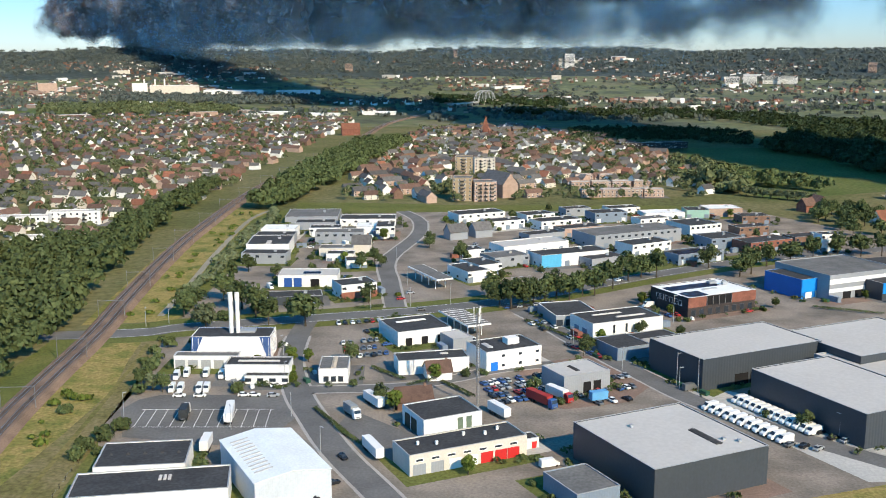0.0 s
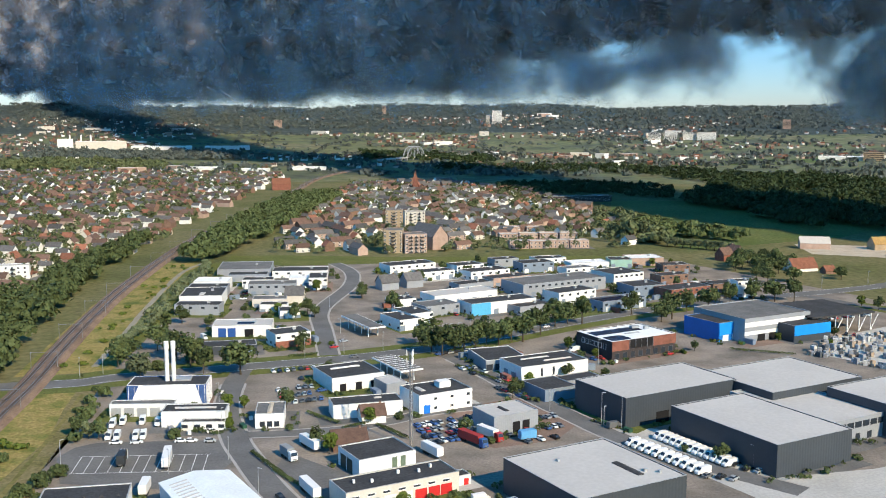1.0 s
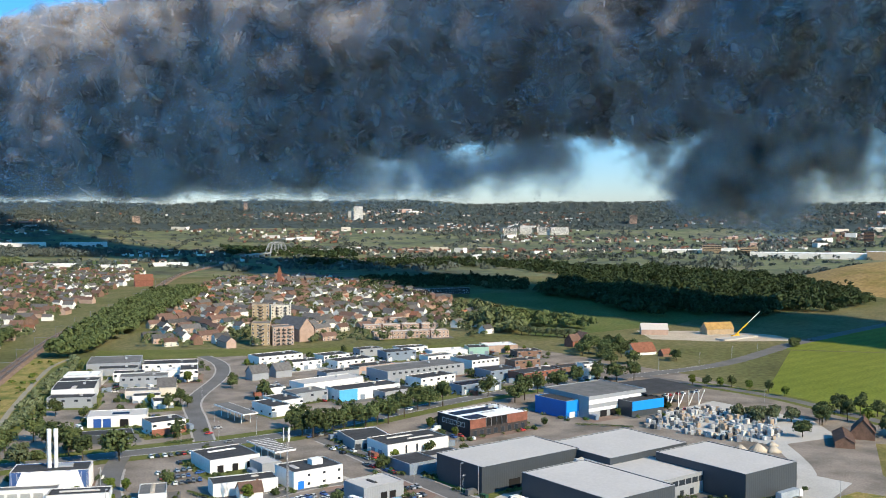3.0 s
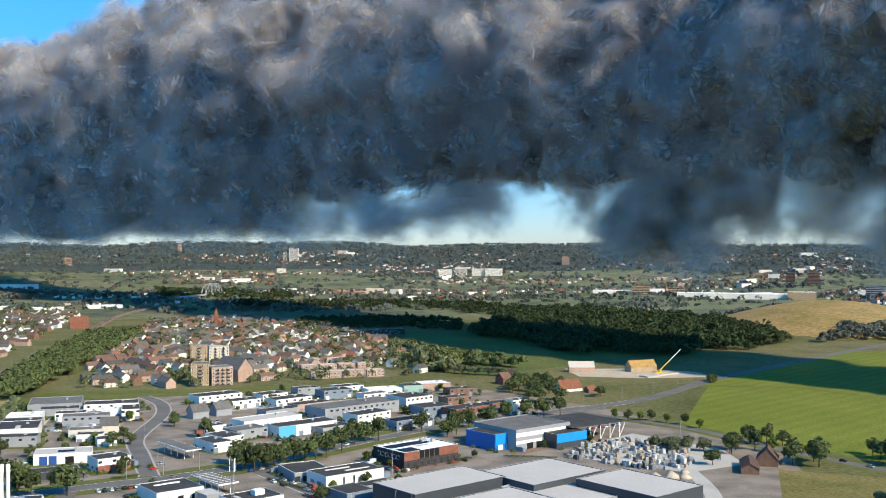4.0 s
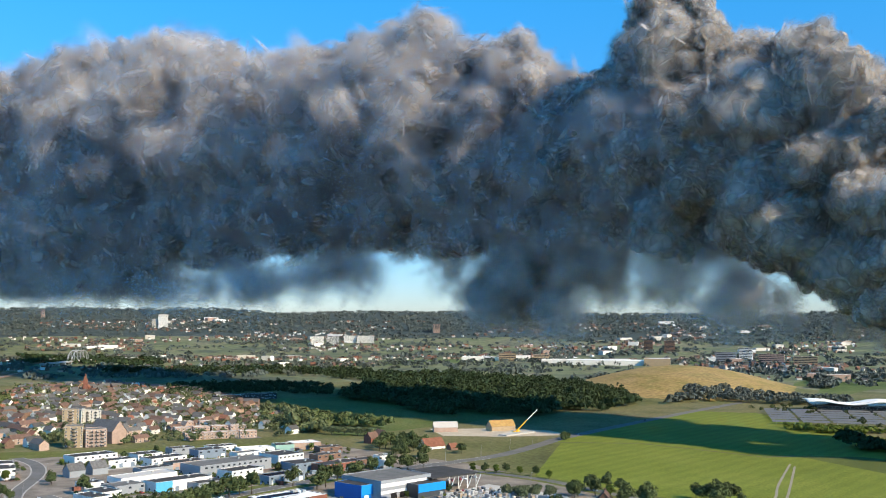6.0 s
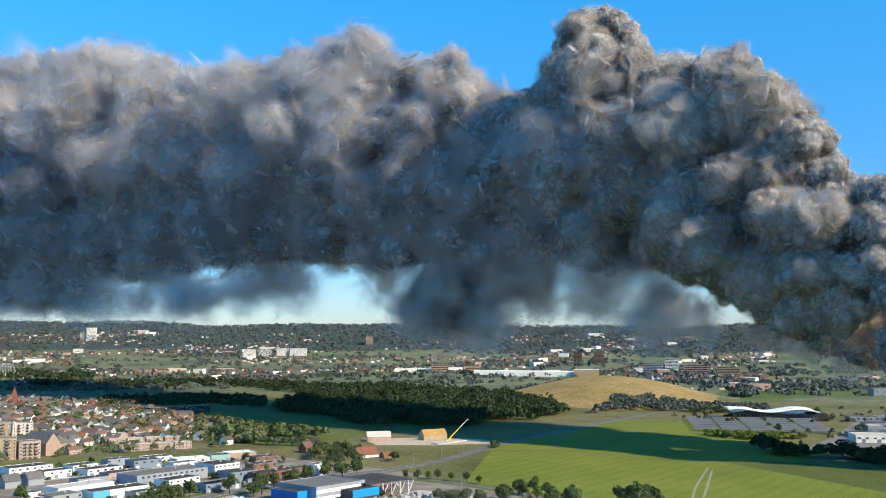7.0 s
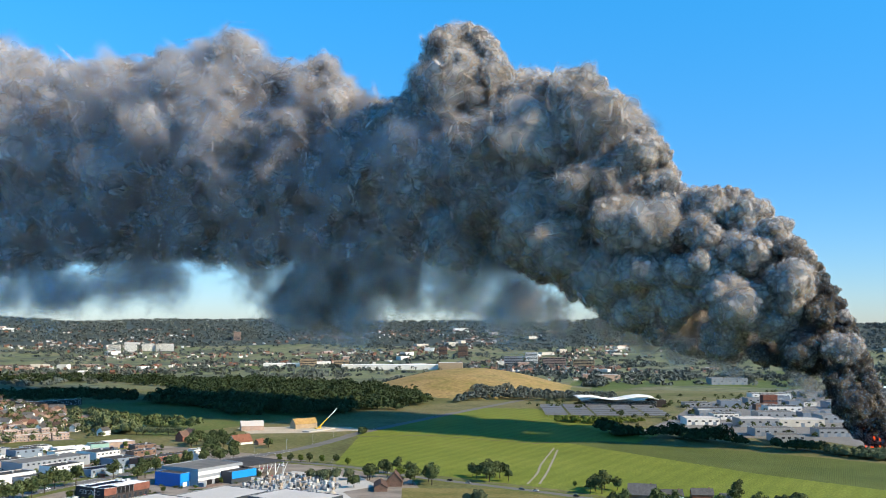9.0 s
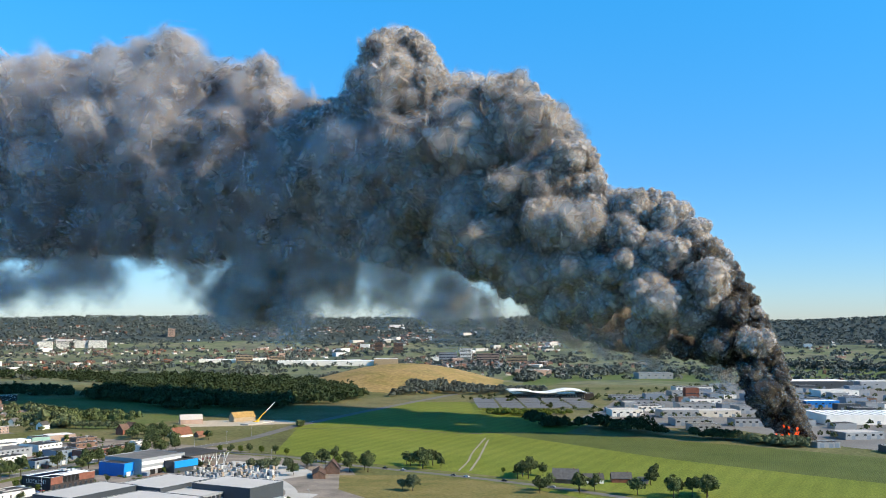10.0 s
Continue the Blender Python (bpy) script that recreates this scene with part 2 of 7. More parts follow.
LEAF = leaf_mat("oak_leaves", (0.042, 0.060, 0.022), (0.095, 0.118, 0.046))
LEAF_GARDEN = leaf_mat("garden_leaves", (0.062, 0.082, 0.036), (0.135, 0.150, 0.072))
LEAF_PALE = leaf_mat("willow_leaves", (0.075, 0.095, 0.05), (0.14, 0.16, 0.085))
LEAF_BRIGHT = leaf_mat("lime_leaves", (0.06, 0.09, 0.015), (0.12, 0.15, 0.03))
# bluish grey put into this leaf colour to imitate haze
LEAF_HAZED = leaf_mat("woodland_leaves_hazed", (0.066, 0.082, 0.078), (0.112, 0.130, 0.115), 0.1)
# dark leaf colour: paints smoke shade onto woods; natural for the estate hedge
LEAF_DARK_SHADED = leaf_mat("dark_and_smoke_shaded_leaves", (0.018, 0.032, 0.014), (0.042, 0.062, 0.024), 0.1)

# ---- building blocks ----
def quad_box(bm, x0, x1, y0, y1, z0, z1, mi=0, bottom=False):
    v = [bm.verts.new(p) for p in ((x0, y0, z0), (x1, y0, z0), (x1, y1, z0), (x0, y1, z0), (x0, y0, z1), (x1, y0, z1), (x1, y1, z1), (x0, y1, z1))]
    for q in ((0, 1, 5, 4), (1, 2, 6, 5), (2, 3, 7, 6), (3, 0, 4, 7), (4, 5, 6, 7)) + (((3, 2, 1, 0),) if bottom else ()):
        bm.faces.new([v[i] for i in q]).material_index = mi


def mesh_of(name, bm, *mats, smooth=False):
    me = bpy.data.meshes.new(name)
    bm.to_mesh(me)
    bm.free()
    for m in mats:
        me.materials.append(m)
    if smooth:
        me.shade_smooth()
    return me


def put(name, me, parent, m=None, label=""):
    ob = new(name, me)
    ob.parent = parent
    if m is not None:
        ob.matrix_basis = m
    return tagged(ob, label)


def part(name, bm, material, parent, label="", smooth=False, m=None):
    return put(name, mesh_of(name, bm, material, smooth=smooth), parent, m, label)


def thing(name, x, y, rot, label, category, group="", z=0.0):
    ob = new(name)
    ob.matrix_basis = pose(x, y, z, 0, 0, rot)
    return tagged(ob, label, category, group)


def sheet(name, pts, z, material, label="", category="", kind="structure", thick=0.0):
    """A flat piece of ground with the given outline; thick: a slab standing that high."""
    bm = bmesh.new()
    top = [bm.verts.new((x, y, z)) for x, y in pts]
    bm.faces.new(top)
    if thick:
        low = [bm.verts.new((x, y, z - thick)) for x, y in pts]
        for i in range(len(pts)):
            bm.faces.new((top[i - 1], low[i - 1], low[i], top[i]))
    bmesh.ops.recalc_face_normals(bm, faces=bm.faces)
    ob = new(name, mesh_of(name, bm, material))
    if ob.data.polygons[0].normal.z < 0:
        ob.data.flip_normals()
    return tagged(ob, label, category, "", kind)


def strip_pts(line, width):
    """Outline of a band of that width along a line of points."""
    left, right = [], []
    for i, p in enumerate(line):
        a, b = Vector(line[max(i - 1, 0)]), Vector(line[min(i + 1, len(line) - 1)])
        d = (b - a).normalized()
        n = Vector((-d.y, d.x)) * width / 2
        left.append((p[0] + n.x, p[1] + n.y))
        right.append((p[0] - n.x, p[1] - n.y))
    return left + right[::-1]


def smooth_line(pts, n=6):
    """Catmull-Rom through the points."""
    out = []
    P = [Vector(p) for p in pts]
    for i in range(len(P) - 1):
        a, b, c, d = P[max(i - 1, 0)], P[i], P[i + 1], P[min(i + 2, len(P) - 1)]
        for k in range(n):
            t = k / n
            out.append(0.5 * (2 * b + (c - a) * t + (2 * a - 5 * b + 4 * c - d) * t * t + (3 * b - a - 3 * c + d) * t ** 3))
    return [tuple(p) for p in out] + [tuple(P[-1])]


def band(name, line, width, z, material, label="", category="road", kind="structure"):
    """A road or path: quads along the line."""
    pts = strip_pts(line, width)
    n = len(line)
    bm = bmesh.new()
    v = [bm.verts.new((x, y, z)) for x, y in pts]
    for i in range(n - 1):
        bm.faces.new((v[i], v[2 * n - 1 - i], v[2 * n - 2 - i], v[i + 1]))
    for f in bm.faces:
        if f.normal.z < 0:
            f.normal_flip()
    bm.normal_update()
    bmesh.ops.recalc_face_normals(bm, faces=bm.faces)
    ob = new(name, mesh_of(name, bm, material))
    if ob.data.polygons[0].normal.z < 0:
        ob.data.flip_normals()
    return tagged(ob, label, category, "", kind)


WINDOWS = {}


def ring_bm(w, h, t, proud, sunk):
    """One connected skin: a border of width t standing proud, its middle sunk; faces -y."""
    bm = bmesh.new()
    o = [(-w / 2, 0), (w / 2, 0), (w / 2, h), (-w / 2, h)]
    i_ = [(-w / 2 + t, t), (w / 2 - t, t), (w / 2 - t, h - t), (-w / 2 + t, h - t)]
    back, out = [bm.verts.new((x, 0, z)) for x, z in o], [bm.verts.new((x, -proud, z)) for x, z in o]
    inn, pane = [bm.verts.new((x, -proud, z)) for x, z in i_], [bm.verts.new((x, -sunk, z)) for x, z in i_]
    for k in range(4):
        j = (k + 1) % 4
        bm.faces.new((back[k], back[j], out[j], out[k]))
        bm.faces.new((out[k], out[j], inn[j], inn[k]))
        bm.faces.new((inn[k], inn[j], pane[j], pane[k]))
    bm.faces.new(pane).material_index = 1
    return bm


def window_mesh(w, h, frame_mat):
    key = (round(w, 1), round(h, 1), frame_mat.name)
    if key not in WINDOWS:
        WINDOWS[key] = mesh_of("window", ring_bm(w, h, 0.14, 0.09, 0.02), frame_mat, GLASS)
    return WINDOWS[key]


def door_mesh(w, h, material):
    key = (round(w, 1), round(h, 1), material.name, "door")
    if key not in WINDOWS:
        WINDOWS[key] = mesh_of("door", ring_bm(w, h, 0.16, 0.1, 0.04), material, material)
    return WINDOWS[key]


FRONT, LEFT, RIGHT, BACK = 0, 1, 2, 3


def on_face(w, d, face, u, z, out=0.0):
    """Pose on a face of a w by d block: u runs from -0.5 to 0.5 along the face."""
    if face == FRONT:
        return pose(u * w, -d / 2 - out, z)
    if face == BACK:
        return pose(-u * w, d / 2 + out, z, 0, 0, 180)
    if face == LEFT:
        return pose(-w / 2 - out, -u * d, z, 0, 0, -90)
    return pose(w / 2 + out, u * d, z, 0, 0, 90)


def windows(b, w, d, face, n, z, ww, wh, frame_mat=None, u0=-0.42, u1=0.42, name="window"):
    for i in range(n):
        u = (u0 + u1) / 2 if n == 1 else u0 + (u1 - u0) * i / (n - 1)
        put(name, window_mesh(ww, wh, frame_mat or WHITE), b, on_face(w, d, face, u, z))


def doors(b, w, d, face, us, dw, dh, material, name="door", label=""):
    for u in us:
        put(name, door_mesh(dw, dh, material), b, on_face(w, d, face, u, 0.0), label)


def skylight(b, x, y, w, d, z, material=None):
    bm = bmesh.new()
    quad_box(bm, -w / 2, w / 2, -d / 2, d / 2, 0, 0.25)
    v = [bm.verts.new(p) for p in ((-w / 2 + 0.1, -d / 2 + 0.1, 0.25), (w / 2 - 0.1, -d / 2 + 0.1, 0.25), (w / 2 - 0.1, d / 2 - 0.1, 0.25), (-w / 2 + 0.1, d / 2 - 0.1, 0.25))]
    r = [bm.verts.new((-w / 2 + 0.3, 0, 0.55)), bm.verts.new((w / 2 - 0.3, 0, 0.55))] if w >= d else [bm.verts.new((0, -d / 2 + 0.3, 0.55)), bm.verts.new((0, d / 2 - 0.3, 0.55))]
    if w >= d:
        for f in ((v[0], v[1], r[1], r[0]), (v[2], v[3], r[0], r[1]), (v[1], v[2], r[1]), (v[3], v[0], r[0])):
            bm.faces.new(f)
    else:
        for f in ((v[0], v[1], r[0]), (v[1], v[2], r[1], r[0]), (v[2], v[3], r[1]), (v[3], v[0], r[0], r[1])):
            bm.faces.new(f)
    part("skylight", bm, material or MEMBRANE, b, "", m=pose(x, y, z))


def roof_unit(b, x, y, w, d, h, z, material=None):
    bm = bmesh.new()
    quad_box(bm, -w / 2, w / 2, -d / 2, d / 2, 0, h)
    quad_box(bm, -w / 2 - 0.06, w / 2 + 0.06, -d / 2 - 0.06, d / 2 + 0.06, h, h + 0.12, 0, True)
    part("roof_unit", bm, material or GALV, b, "", m=pose(x, y, z))


def solar(b, x, y, nx, ny, z, pw=1.7, pd=1.1, gap=0.25):
    """Rows of tilted solar panels."""
    key = ("pv", pw, pd)
    if key not in WINDOWS:
        bm = bmesh.new()
        v = [bm.verts.new(p) for p in ((-pw / 2, -pd / 2, 0.1), (pw / 2, -pd / 2, 0.1), (pw / 2, pd / 2, 0.35), (-pw / 2, pd / 2, 0.35), (-pw / 2, pd / 2, 0.0), (pw / 2, pd / 2, 0.0), (-pw / 2, -pd / 2, 0.0), (pw / 2, -pd / 2, 0.0))]
        for q in ((0, 1, 2, 3), (3, 2, 5, 4), (6, 7, 1, 0), (1, 7, 5, 2), (6, 0, 3, 4)):
            bm.faces.new([v[i] for i in q])
        WINDOWS[key] = mesh_of("solar_panel", bm, PV)
    for i in range(nx):
        for j in range(ny):
            put("solar_panel", WINDOWS[key], b, pose(x + i * (pw + 0.05), y + j * (pd + gap), z))


FOOT = []


def free(x, y, gap=2.0):
    """Whether the spot lies clear of every building so far."""
    for fx, fy, w, d, rot in FOOT:
        c, s = math.cos(radians(rot)), math.sin(radians(rot))
        u, v = (x - fx) * c + (y - fy) * s, -(x - fx) * s + (y - fy) * c
        if abs(u) < w / 2 + gap and abs(v) < d / 2 + gap:
            return False
    return True


def hall(name, label, x, y, w, d, h, rot, wall=None, roof=None, parapet=0.35, category="building", trim=None, group="buildings of the business park", apron=True):
    """A flat-roofed block: four walls with a parapet, coping, sunk roof. Front is -y, left is -x."""
    b = thing(name, x, y, rot, label, category, group)
    FOOT.append((x, y, w, d, rot))
    bm = bmesh.new()
    t = 0.3
    o = [(-w / 2, -d / 2), (w / 2, -d / 2), (w / 2, d / 2), (-w / 2, d / 2)]
    n = [(-w / 2 + t, -d / 2 + t), (w / 2 - t, -d / 2 + t), (w / 2 - t, d / 2 - t), (-w / 2 + t, d / 2 - t)]
    lo, hi = [bm.verts.new((*p, 0)) for p in o], [bm.verts.new((*p, h)) for p in o]
    ih, il = [bm.verts.new((*p, h)) for p in n], [bm.verts.new((*p, h - parapet - 0.1)) for p in n]
    for i in range(4):
        j = (i + 1) % 4
        bm.faces.new((lo[i], lo[j], hi[j], hi[i]))
        bm.faces.new((hi[i], hi[j], ih[j], ih[i]))
        bm.faces.new((ih[i], ih[j], il[j], il[i]))
    part("wall", bm, wall or WHITE, b)
    bm = bmesh.new()
    quad_box(bm, -w / 2 + t, w / 2 - t, -d / 2 + t, d / 2 - t, h - parapet - 0.3, h - parapet)
    part("roof", bm, roof or BITUMEN, b)
    bm = bmesh.new()
    e = 0.06
    for x0, x1, y0, y1 in ((-w / 2 - e, w / 2 + e, -d / 2 - e, -d / 2 + t), (-w / 2 - e, w / 2 + e, d / 2 - t, d / 2 + e), (-w / 2 - e, -w / 2 + t, -d / 2 + t, d / 2 - t), (w / 2 - t, w / 2 + e, -d / 2 + t, d / 2 - t)):
        quad_box(bm, x0, x1, y0, y1, h + 0.003, h + 0.1, 0, True)
    part("coping", bm, trim or GALV, b)
    if apron and x < 400 and h < 13:
        k = len(FOOT)
        g_ = random.Random(k * 13 + 5)
        m = pose(x, y, 0, 0, 0, rot)
        aw, ad = w / 2 + g_.uniform(2, 6), d / 2 + g_.uniform(3, 9)
        c = [m @ Vector((px * aw, py * ad, 0)) for px, py in ((-1, -1), (1, -1), (1, 1), (-1, 1))]
        sheet("forecourt", [(p.x, p.y) for p in c], 0.034 + 0.0004 * k, g_.choice((ASPHALT, ASPHALT, PAVERS_BROWN, LAWN, LAWN, CONCRETE)), "paved and grassed strip round a workshop", "forecourt")
    return b


def gable(name, label, x, y, w, d, eave, ridge, rot, wall, roof, over=0.4, category="house", group="", chimney=True):
    """A house with a ridge along its local x."""
    b = thing(name, x, y, rot, label, category, group)
    bm = bmesh.new()
    lo = [bm.verts.new(p) for p in ((-w / 2, -d / 2, 0), (w / 2, -d / 2, 0), (w / 2, d / 2, 0), (-w / 2, d / 2, 0))]
    hi = [bm.verts.new((v.co.x, v.co.y, eave)) for v in lo]
    r = [bm.verts.new((-w / 2, 0, ridge)), bm.verts.new((w / 2, 0, ridge))]
    bm.faces.new((lo[0], lo[1], hi[1], hi[0])), bm.faces.new((lo[2], lo[3], hi[3], hi[2]))
    bm.faces.new((lo[1], lo[2], hi[2], r[1], hi[1])), bm.faces.new((lo[3], lo[0], hi[0], r[0], hi[3]))
    part("wall", bm, wall, b)
    part("roof", roof_bm(w, d, eave, ridge, over), roof, b)
    if chimney:
        bm = bmesh.new()
        quad_box(bm, w * 0.3, w * 0.3 + 0.8, -0.4, 0.4, ridge - 0.8, ridge + 0.9)
        part("chimney", bm, BRICK_BROWN, b)
    return b


def roof_bm(w, d, eave, ridge, over):
    bm = bmesh.new()
    s = (ridge - eave) / (d / 2)
    for sgn in (-1, 1):
        y0 = sgn * (d / 2 + over)
        z0 = eave - s * over
        pts = [(-w / 2 - over, y0, z0), (w / 2 + over, y0, z0), (w / 2 + over, 0, ridge), (-w / 2 - over, 0, ridge)]
        lo = [bm.verts.new((a, b, c + 0.02)) for a, b, c in pts]
        hi = [bm.verts.new((a, b, c + 0.22)) for a, b, c in pts]
        bm.faces.new(hi), bm.faces.new(lo[::-1])
        for i in range(4):
            bm.faces.new((lo[i], lo[(i + 1) % 4], hi[(i + 1) % 4], hi[i]))
    bmesh.ops.recalc_face_normals(bm, faces=bm.faces)
    return bm


# ---- trees ----
def crown_mesh(name, rx, rz, z0, material, seed, clumps=26, leaves=1250, size=0.46):
    """A crown: many leaf tufts scattered over uneven clumps, with gaps between."""
    rng = np.random.default_rng(seed)
    verts, faces = [], []
    cl = []
    for i in range(clumps):
        u = rng.normal(size=3)
        u /= np.linalg.norm(u)
        rr = rng.uniform(0.35, 0.85)
        cl.append((np.array([u[0] * rx * rr, u[1] * rx * rr, z0 + rz + u[2] * rz * rr * 0.95]), rng.uniform(0.28, 0.5) * rx))
    for k in range(leaves):
        c, r = cl[k % clumps]
        u = rng.normal(size=3)
        u /= np.linalg.norm(u)
        if u[2] < -0.5:
            u[2] *= -1
        p = c + u * r * rng.uniform(0.75, 1.05)
        t = np.cross(u, rng.normal(size=3))
        t /= np.linalg.norm(t) + 1e-9
        s = np.cross(u, t)
        t, s = t + u * rng.normal() * 0.5, s + u * rng.normal() * 0.5
        q = size * rng.uniform(0.6, 1.3)
        n = len(verts)
        verts += [tuple(p + t * q), tuple(p + s * q * 0.8), tuple(p - t * q), tuple(p - s * q * 0.8)]
        faces.append((n, n + 1, n + 2, n + 3))
    me = bpy.data.meshes.new(name)
    me.from_pydata(verts, [], faces)
    me.materials.append(material)
    return me


def trunk_mesh(h, r, seed):
    rng = random.Random(seed)
    bm = bmesh.new()
    bmesh.ops.create_cone(bm, cap_ends=True, segments=7, radius1=r, radius2=r * 0.45, depth=h, matrix=Matrix.Translation((0, 0, h / 2)))
    for i in range(4):
        a = rng.uniform(0, 6.28)
        m = Matrix.Translation((0, 0, h * rng.uniform(0.5, 0.9))) @ Matrix.Rotation(a, 4, "Z") @ Matrix.Rotation(radians(45), 4, "Y") @ Matrix.Translation((0, 0, h * 0.25))
        bmesh.ops.create_cone(bm, cap_ends=True, segments=5, radius1=r * 0.4, radius2=r * 0.12, depth=h * 0.5, matrix=m)
    return mesh_of("trunk", bm, BARK)


TREES = {}


def tree_kind(kind):
    if kind not in TREES:
        spec = {"oak": (4.2, 3.6, 2.4, LEAF, 1), "oak_b": (4.6, 3.3, 2.0, LEAF, 2), "oak_c": (3.6, 4.2, 2.6, LEAF, 3), "willow": (4.4, 3.4, 1.0, LEAF_PALE, 4), "willow_b": (3.4, 4.0, 1.0, LEAF_PALE, 5),
                "lime": (3.0, 3.6, 1.6, LEAF_BRIGHT, 6), "poplar": (2.0, 5.5, 1.2, LEAF, 7), "bush": (3.0, 1.7, 0.1, LEAF, 8), "bush_pale": (2.8, 1.6, 0.1, LEAF_BRIGHT, 9)}[kind]
        rx, rz, z0, m, seed = spec
        TREES[kind] = (trunk_mesh(z0 + rz * 1.1, 0.28, seed), crown_mesh("crown", rx, rz, z0, m, seed))
    return TREES[kind]


TREE_WORDS = {"oak": "dense dark green broadleaf tree", "oak_b": "wide dark green broadleaf tree", "oak_c": "tall dark green broadleaf tree", "willow": "silvery grey-green willow tree", "willow_b": "tall silvery willow tree",
              "lime": "light green young street tree", "poplar": "narrow upright green poplar", "bush": "low dark green bush", "bush_pale": "low light green bush"}


def tree(kind, x, y, s=1.0, where="on grass", group="", z=0.0, squash=1.0):
    tr, cr = tree_kind(kind)
    b = new("bush" if "bush" in kind else "tree")
    b.matrix_basis = pose(x, y, z, 0, 0, (x * 37 + y * 91) % 360) @ Matrix.Diagonal((s, s, s * squash, 1))
    tagged(b, TREE_WORDS[kind] + " " + where, "bush" if "bush" in kind else "tree", group)
    put("trunk", tr, b), put("crown", cr, b)
    return b

# ---- ground ----
def hill_z(x, y):
    """Height of the land: flat river plain, a low grassed mound, and wooded hills at the far edge."""
    r = math.hypot(x + 40, y + 60)
    z = 0.0
    if r > 2700:
        k = min(1.0, (r - 2700) / 1750)
        z = 128 * k ** 1.5 + 7 * k * math.sin(math.atan2(x, y) * 17) + 5 * k * math.sin(math.atan2(x, y) * 41 + 1)
    u, v = (x - 985) * 0.62 + (y - 1270) * 0.785, -(x - 985) * 0.785 + (y - 1270) * 0.62
    q = (u / 300) ** 2 + (v / 190) ** 2
    if q < 1:
        z += 34 * (1 - q) ** 1.3
    return z


bm = bmesh.new()
RINGS = [0, 60, 150, 300, 500, 700] + [700 + 45 * i for i in range(1, 32)] + [2150 + 60 * i for i in range(1, 42)]
SPOKES = 240
prev = None
for r in RINGS:
    if r == 0:
        prev = [bm.verts.new((-40, -60, 0))] * SPOKES
        continue
    ring = []
    for i in range(SPOKES):
        a = 2 * math.pi * i / SPOKES
        x, y = -40 + r * math.sin(a), -60 + r * math.cos(a)
        ring.append(bm.verts.new((x, y, hill_z(x, y))))
    for i in range(SPOKES):
        j = (i + 1) % SPOKES
        if prev[i] is prev[j]:
            bm.faces.new((prev[i], ring[j], ring[i]))
        else:
            bm.faces.new((prev[i], prev[j], ring[j], ring[i]))
    prev = ring
bmesh.ops.recalc_face_normals(bm, faces=bm.faces)
ground = new("ground", mesh_of("ground", bm, GROUND, FAR_LAND_HAZED, WOOD_FLOOR_HAZED, smooth=True))
# farther rings take the colours with haze mixed in
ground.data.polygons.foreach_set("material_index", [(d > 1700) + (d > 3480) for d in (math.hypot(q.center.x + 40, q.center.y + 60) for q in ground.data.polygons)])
if ground.data.polygons[0].normal.z < 0:
    ground.data.flip_normals()
tagged(ground, "rough green and brown land of a flat river plain", "ground", "", "structure")


def inside(x, y, poly):
    n, c = len(poly), False
    for i in range(n):
        (x0, y0), (x1, y1) = poly[i - 1], poly[i]
        if (y0 > y) != (y1 > y) and x < (x1 - x0) * (y - y0) / (y1 - y0) + x0:
            c = not c
    return c


# fields, verges, yards
PARK = [(-98, 200), (-98, 270), (-107, 300), (-107, 335), (-116, 415), (-112, 700), (-60, 760), (215, 770), (300, 590), (330, 420), (250, 250), (140, 190), (-20, 195)]
sheet("ground_park", PARK, 0.03, PAVERS, "weathered paved ground of a business park", "paving")
sheet("ground_embankment", [(-118, 200), (-120, 259), (-117, 296), (-115, 339), (-120, 372), (-123, 404), (-150, 402), (-146, 330), (-140, 200)], 0.02, VERGE, "dry golden grass bank beside the railway", "grass")
sheet("ground_trampled", [(-118, 200), (-120, 259), (-117, 296), (-115, 339), (-120, 372), (-123, 404), (-114, 404), (-112, 387), (-108, 339), (-104, 287), (-102, 251), (-98, 200)], 0.024, TRAMPLED, "trampled brown pasture below the railway bank", "grass")
sheet("ground_strip", [(-98, 200), (-102, 251), (-104, 287), (-108, 339), (-112, 387), (-114, 404), (-105, 404), (-107, 335), (-107, 300), (-98, 270)], 0.028, LAWN, "bright green grass strip at the park edge", "grass")
band("track", smooth_line([(-108, 215), (-111, 251), (-113, 301), (-116, 358), (-119, 395)]), 1.6, 0.034, DRY, "bare trodden track through a pasture", "path")
sheet("ground_west", [(-150, 402), (-146, 330), (-140, 200), (-175, 200), (-160, 330), (-160, 402)], 0.022, LAWN, "green grass between railway and wood", "grass")
sheet("ground_strip", [(-125, 440), (-126, 495), (-131, 583), (-134, 705), (-126, 750), (-112, 750), (-116, 600), (-116, 440)], 0.03, LAWN, "green grass strip between path and workshops", "grass")
sheet("ground_embankment", [(-117, 432), (-116, 700), (-112, 745), (-168, 760), (-166, 583), (-156, 424)], 0.02, VERGE, "dry grass bank beside the railway", "grass")
sheet("ground_green", [(-112, 745), (-60, 735), (10, 742), (120, 745), (215, 740), (215, 770), (10, 775), (-70, 790), (-112, 790)], 0.05, LAWN, "mown grass between houses and workshops", "grass")
sheet("meadow", [(318, 520), (431, 683), (497, 655), (546, 540), (576, 536), (571, 416), (566, 297), (580, 177), (598, 110), (540, 60), (420, 100), (405, 225), (388, 320), (360, 400), (336, 470)], 0.06, MEADOW, "bright green mown meadow", "field")
sheet("maize_field", [(576, 540), (625, 514), (662, 411), (692, 320), (718, 191), (730, 60), (600, 60), (580, 177), (566, 297), (571, 416)], 0.08, CORN, "dark green maize field in rows", "field")
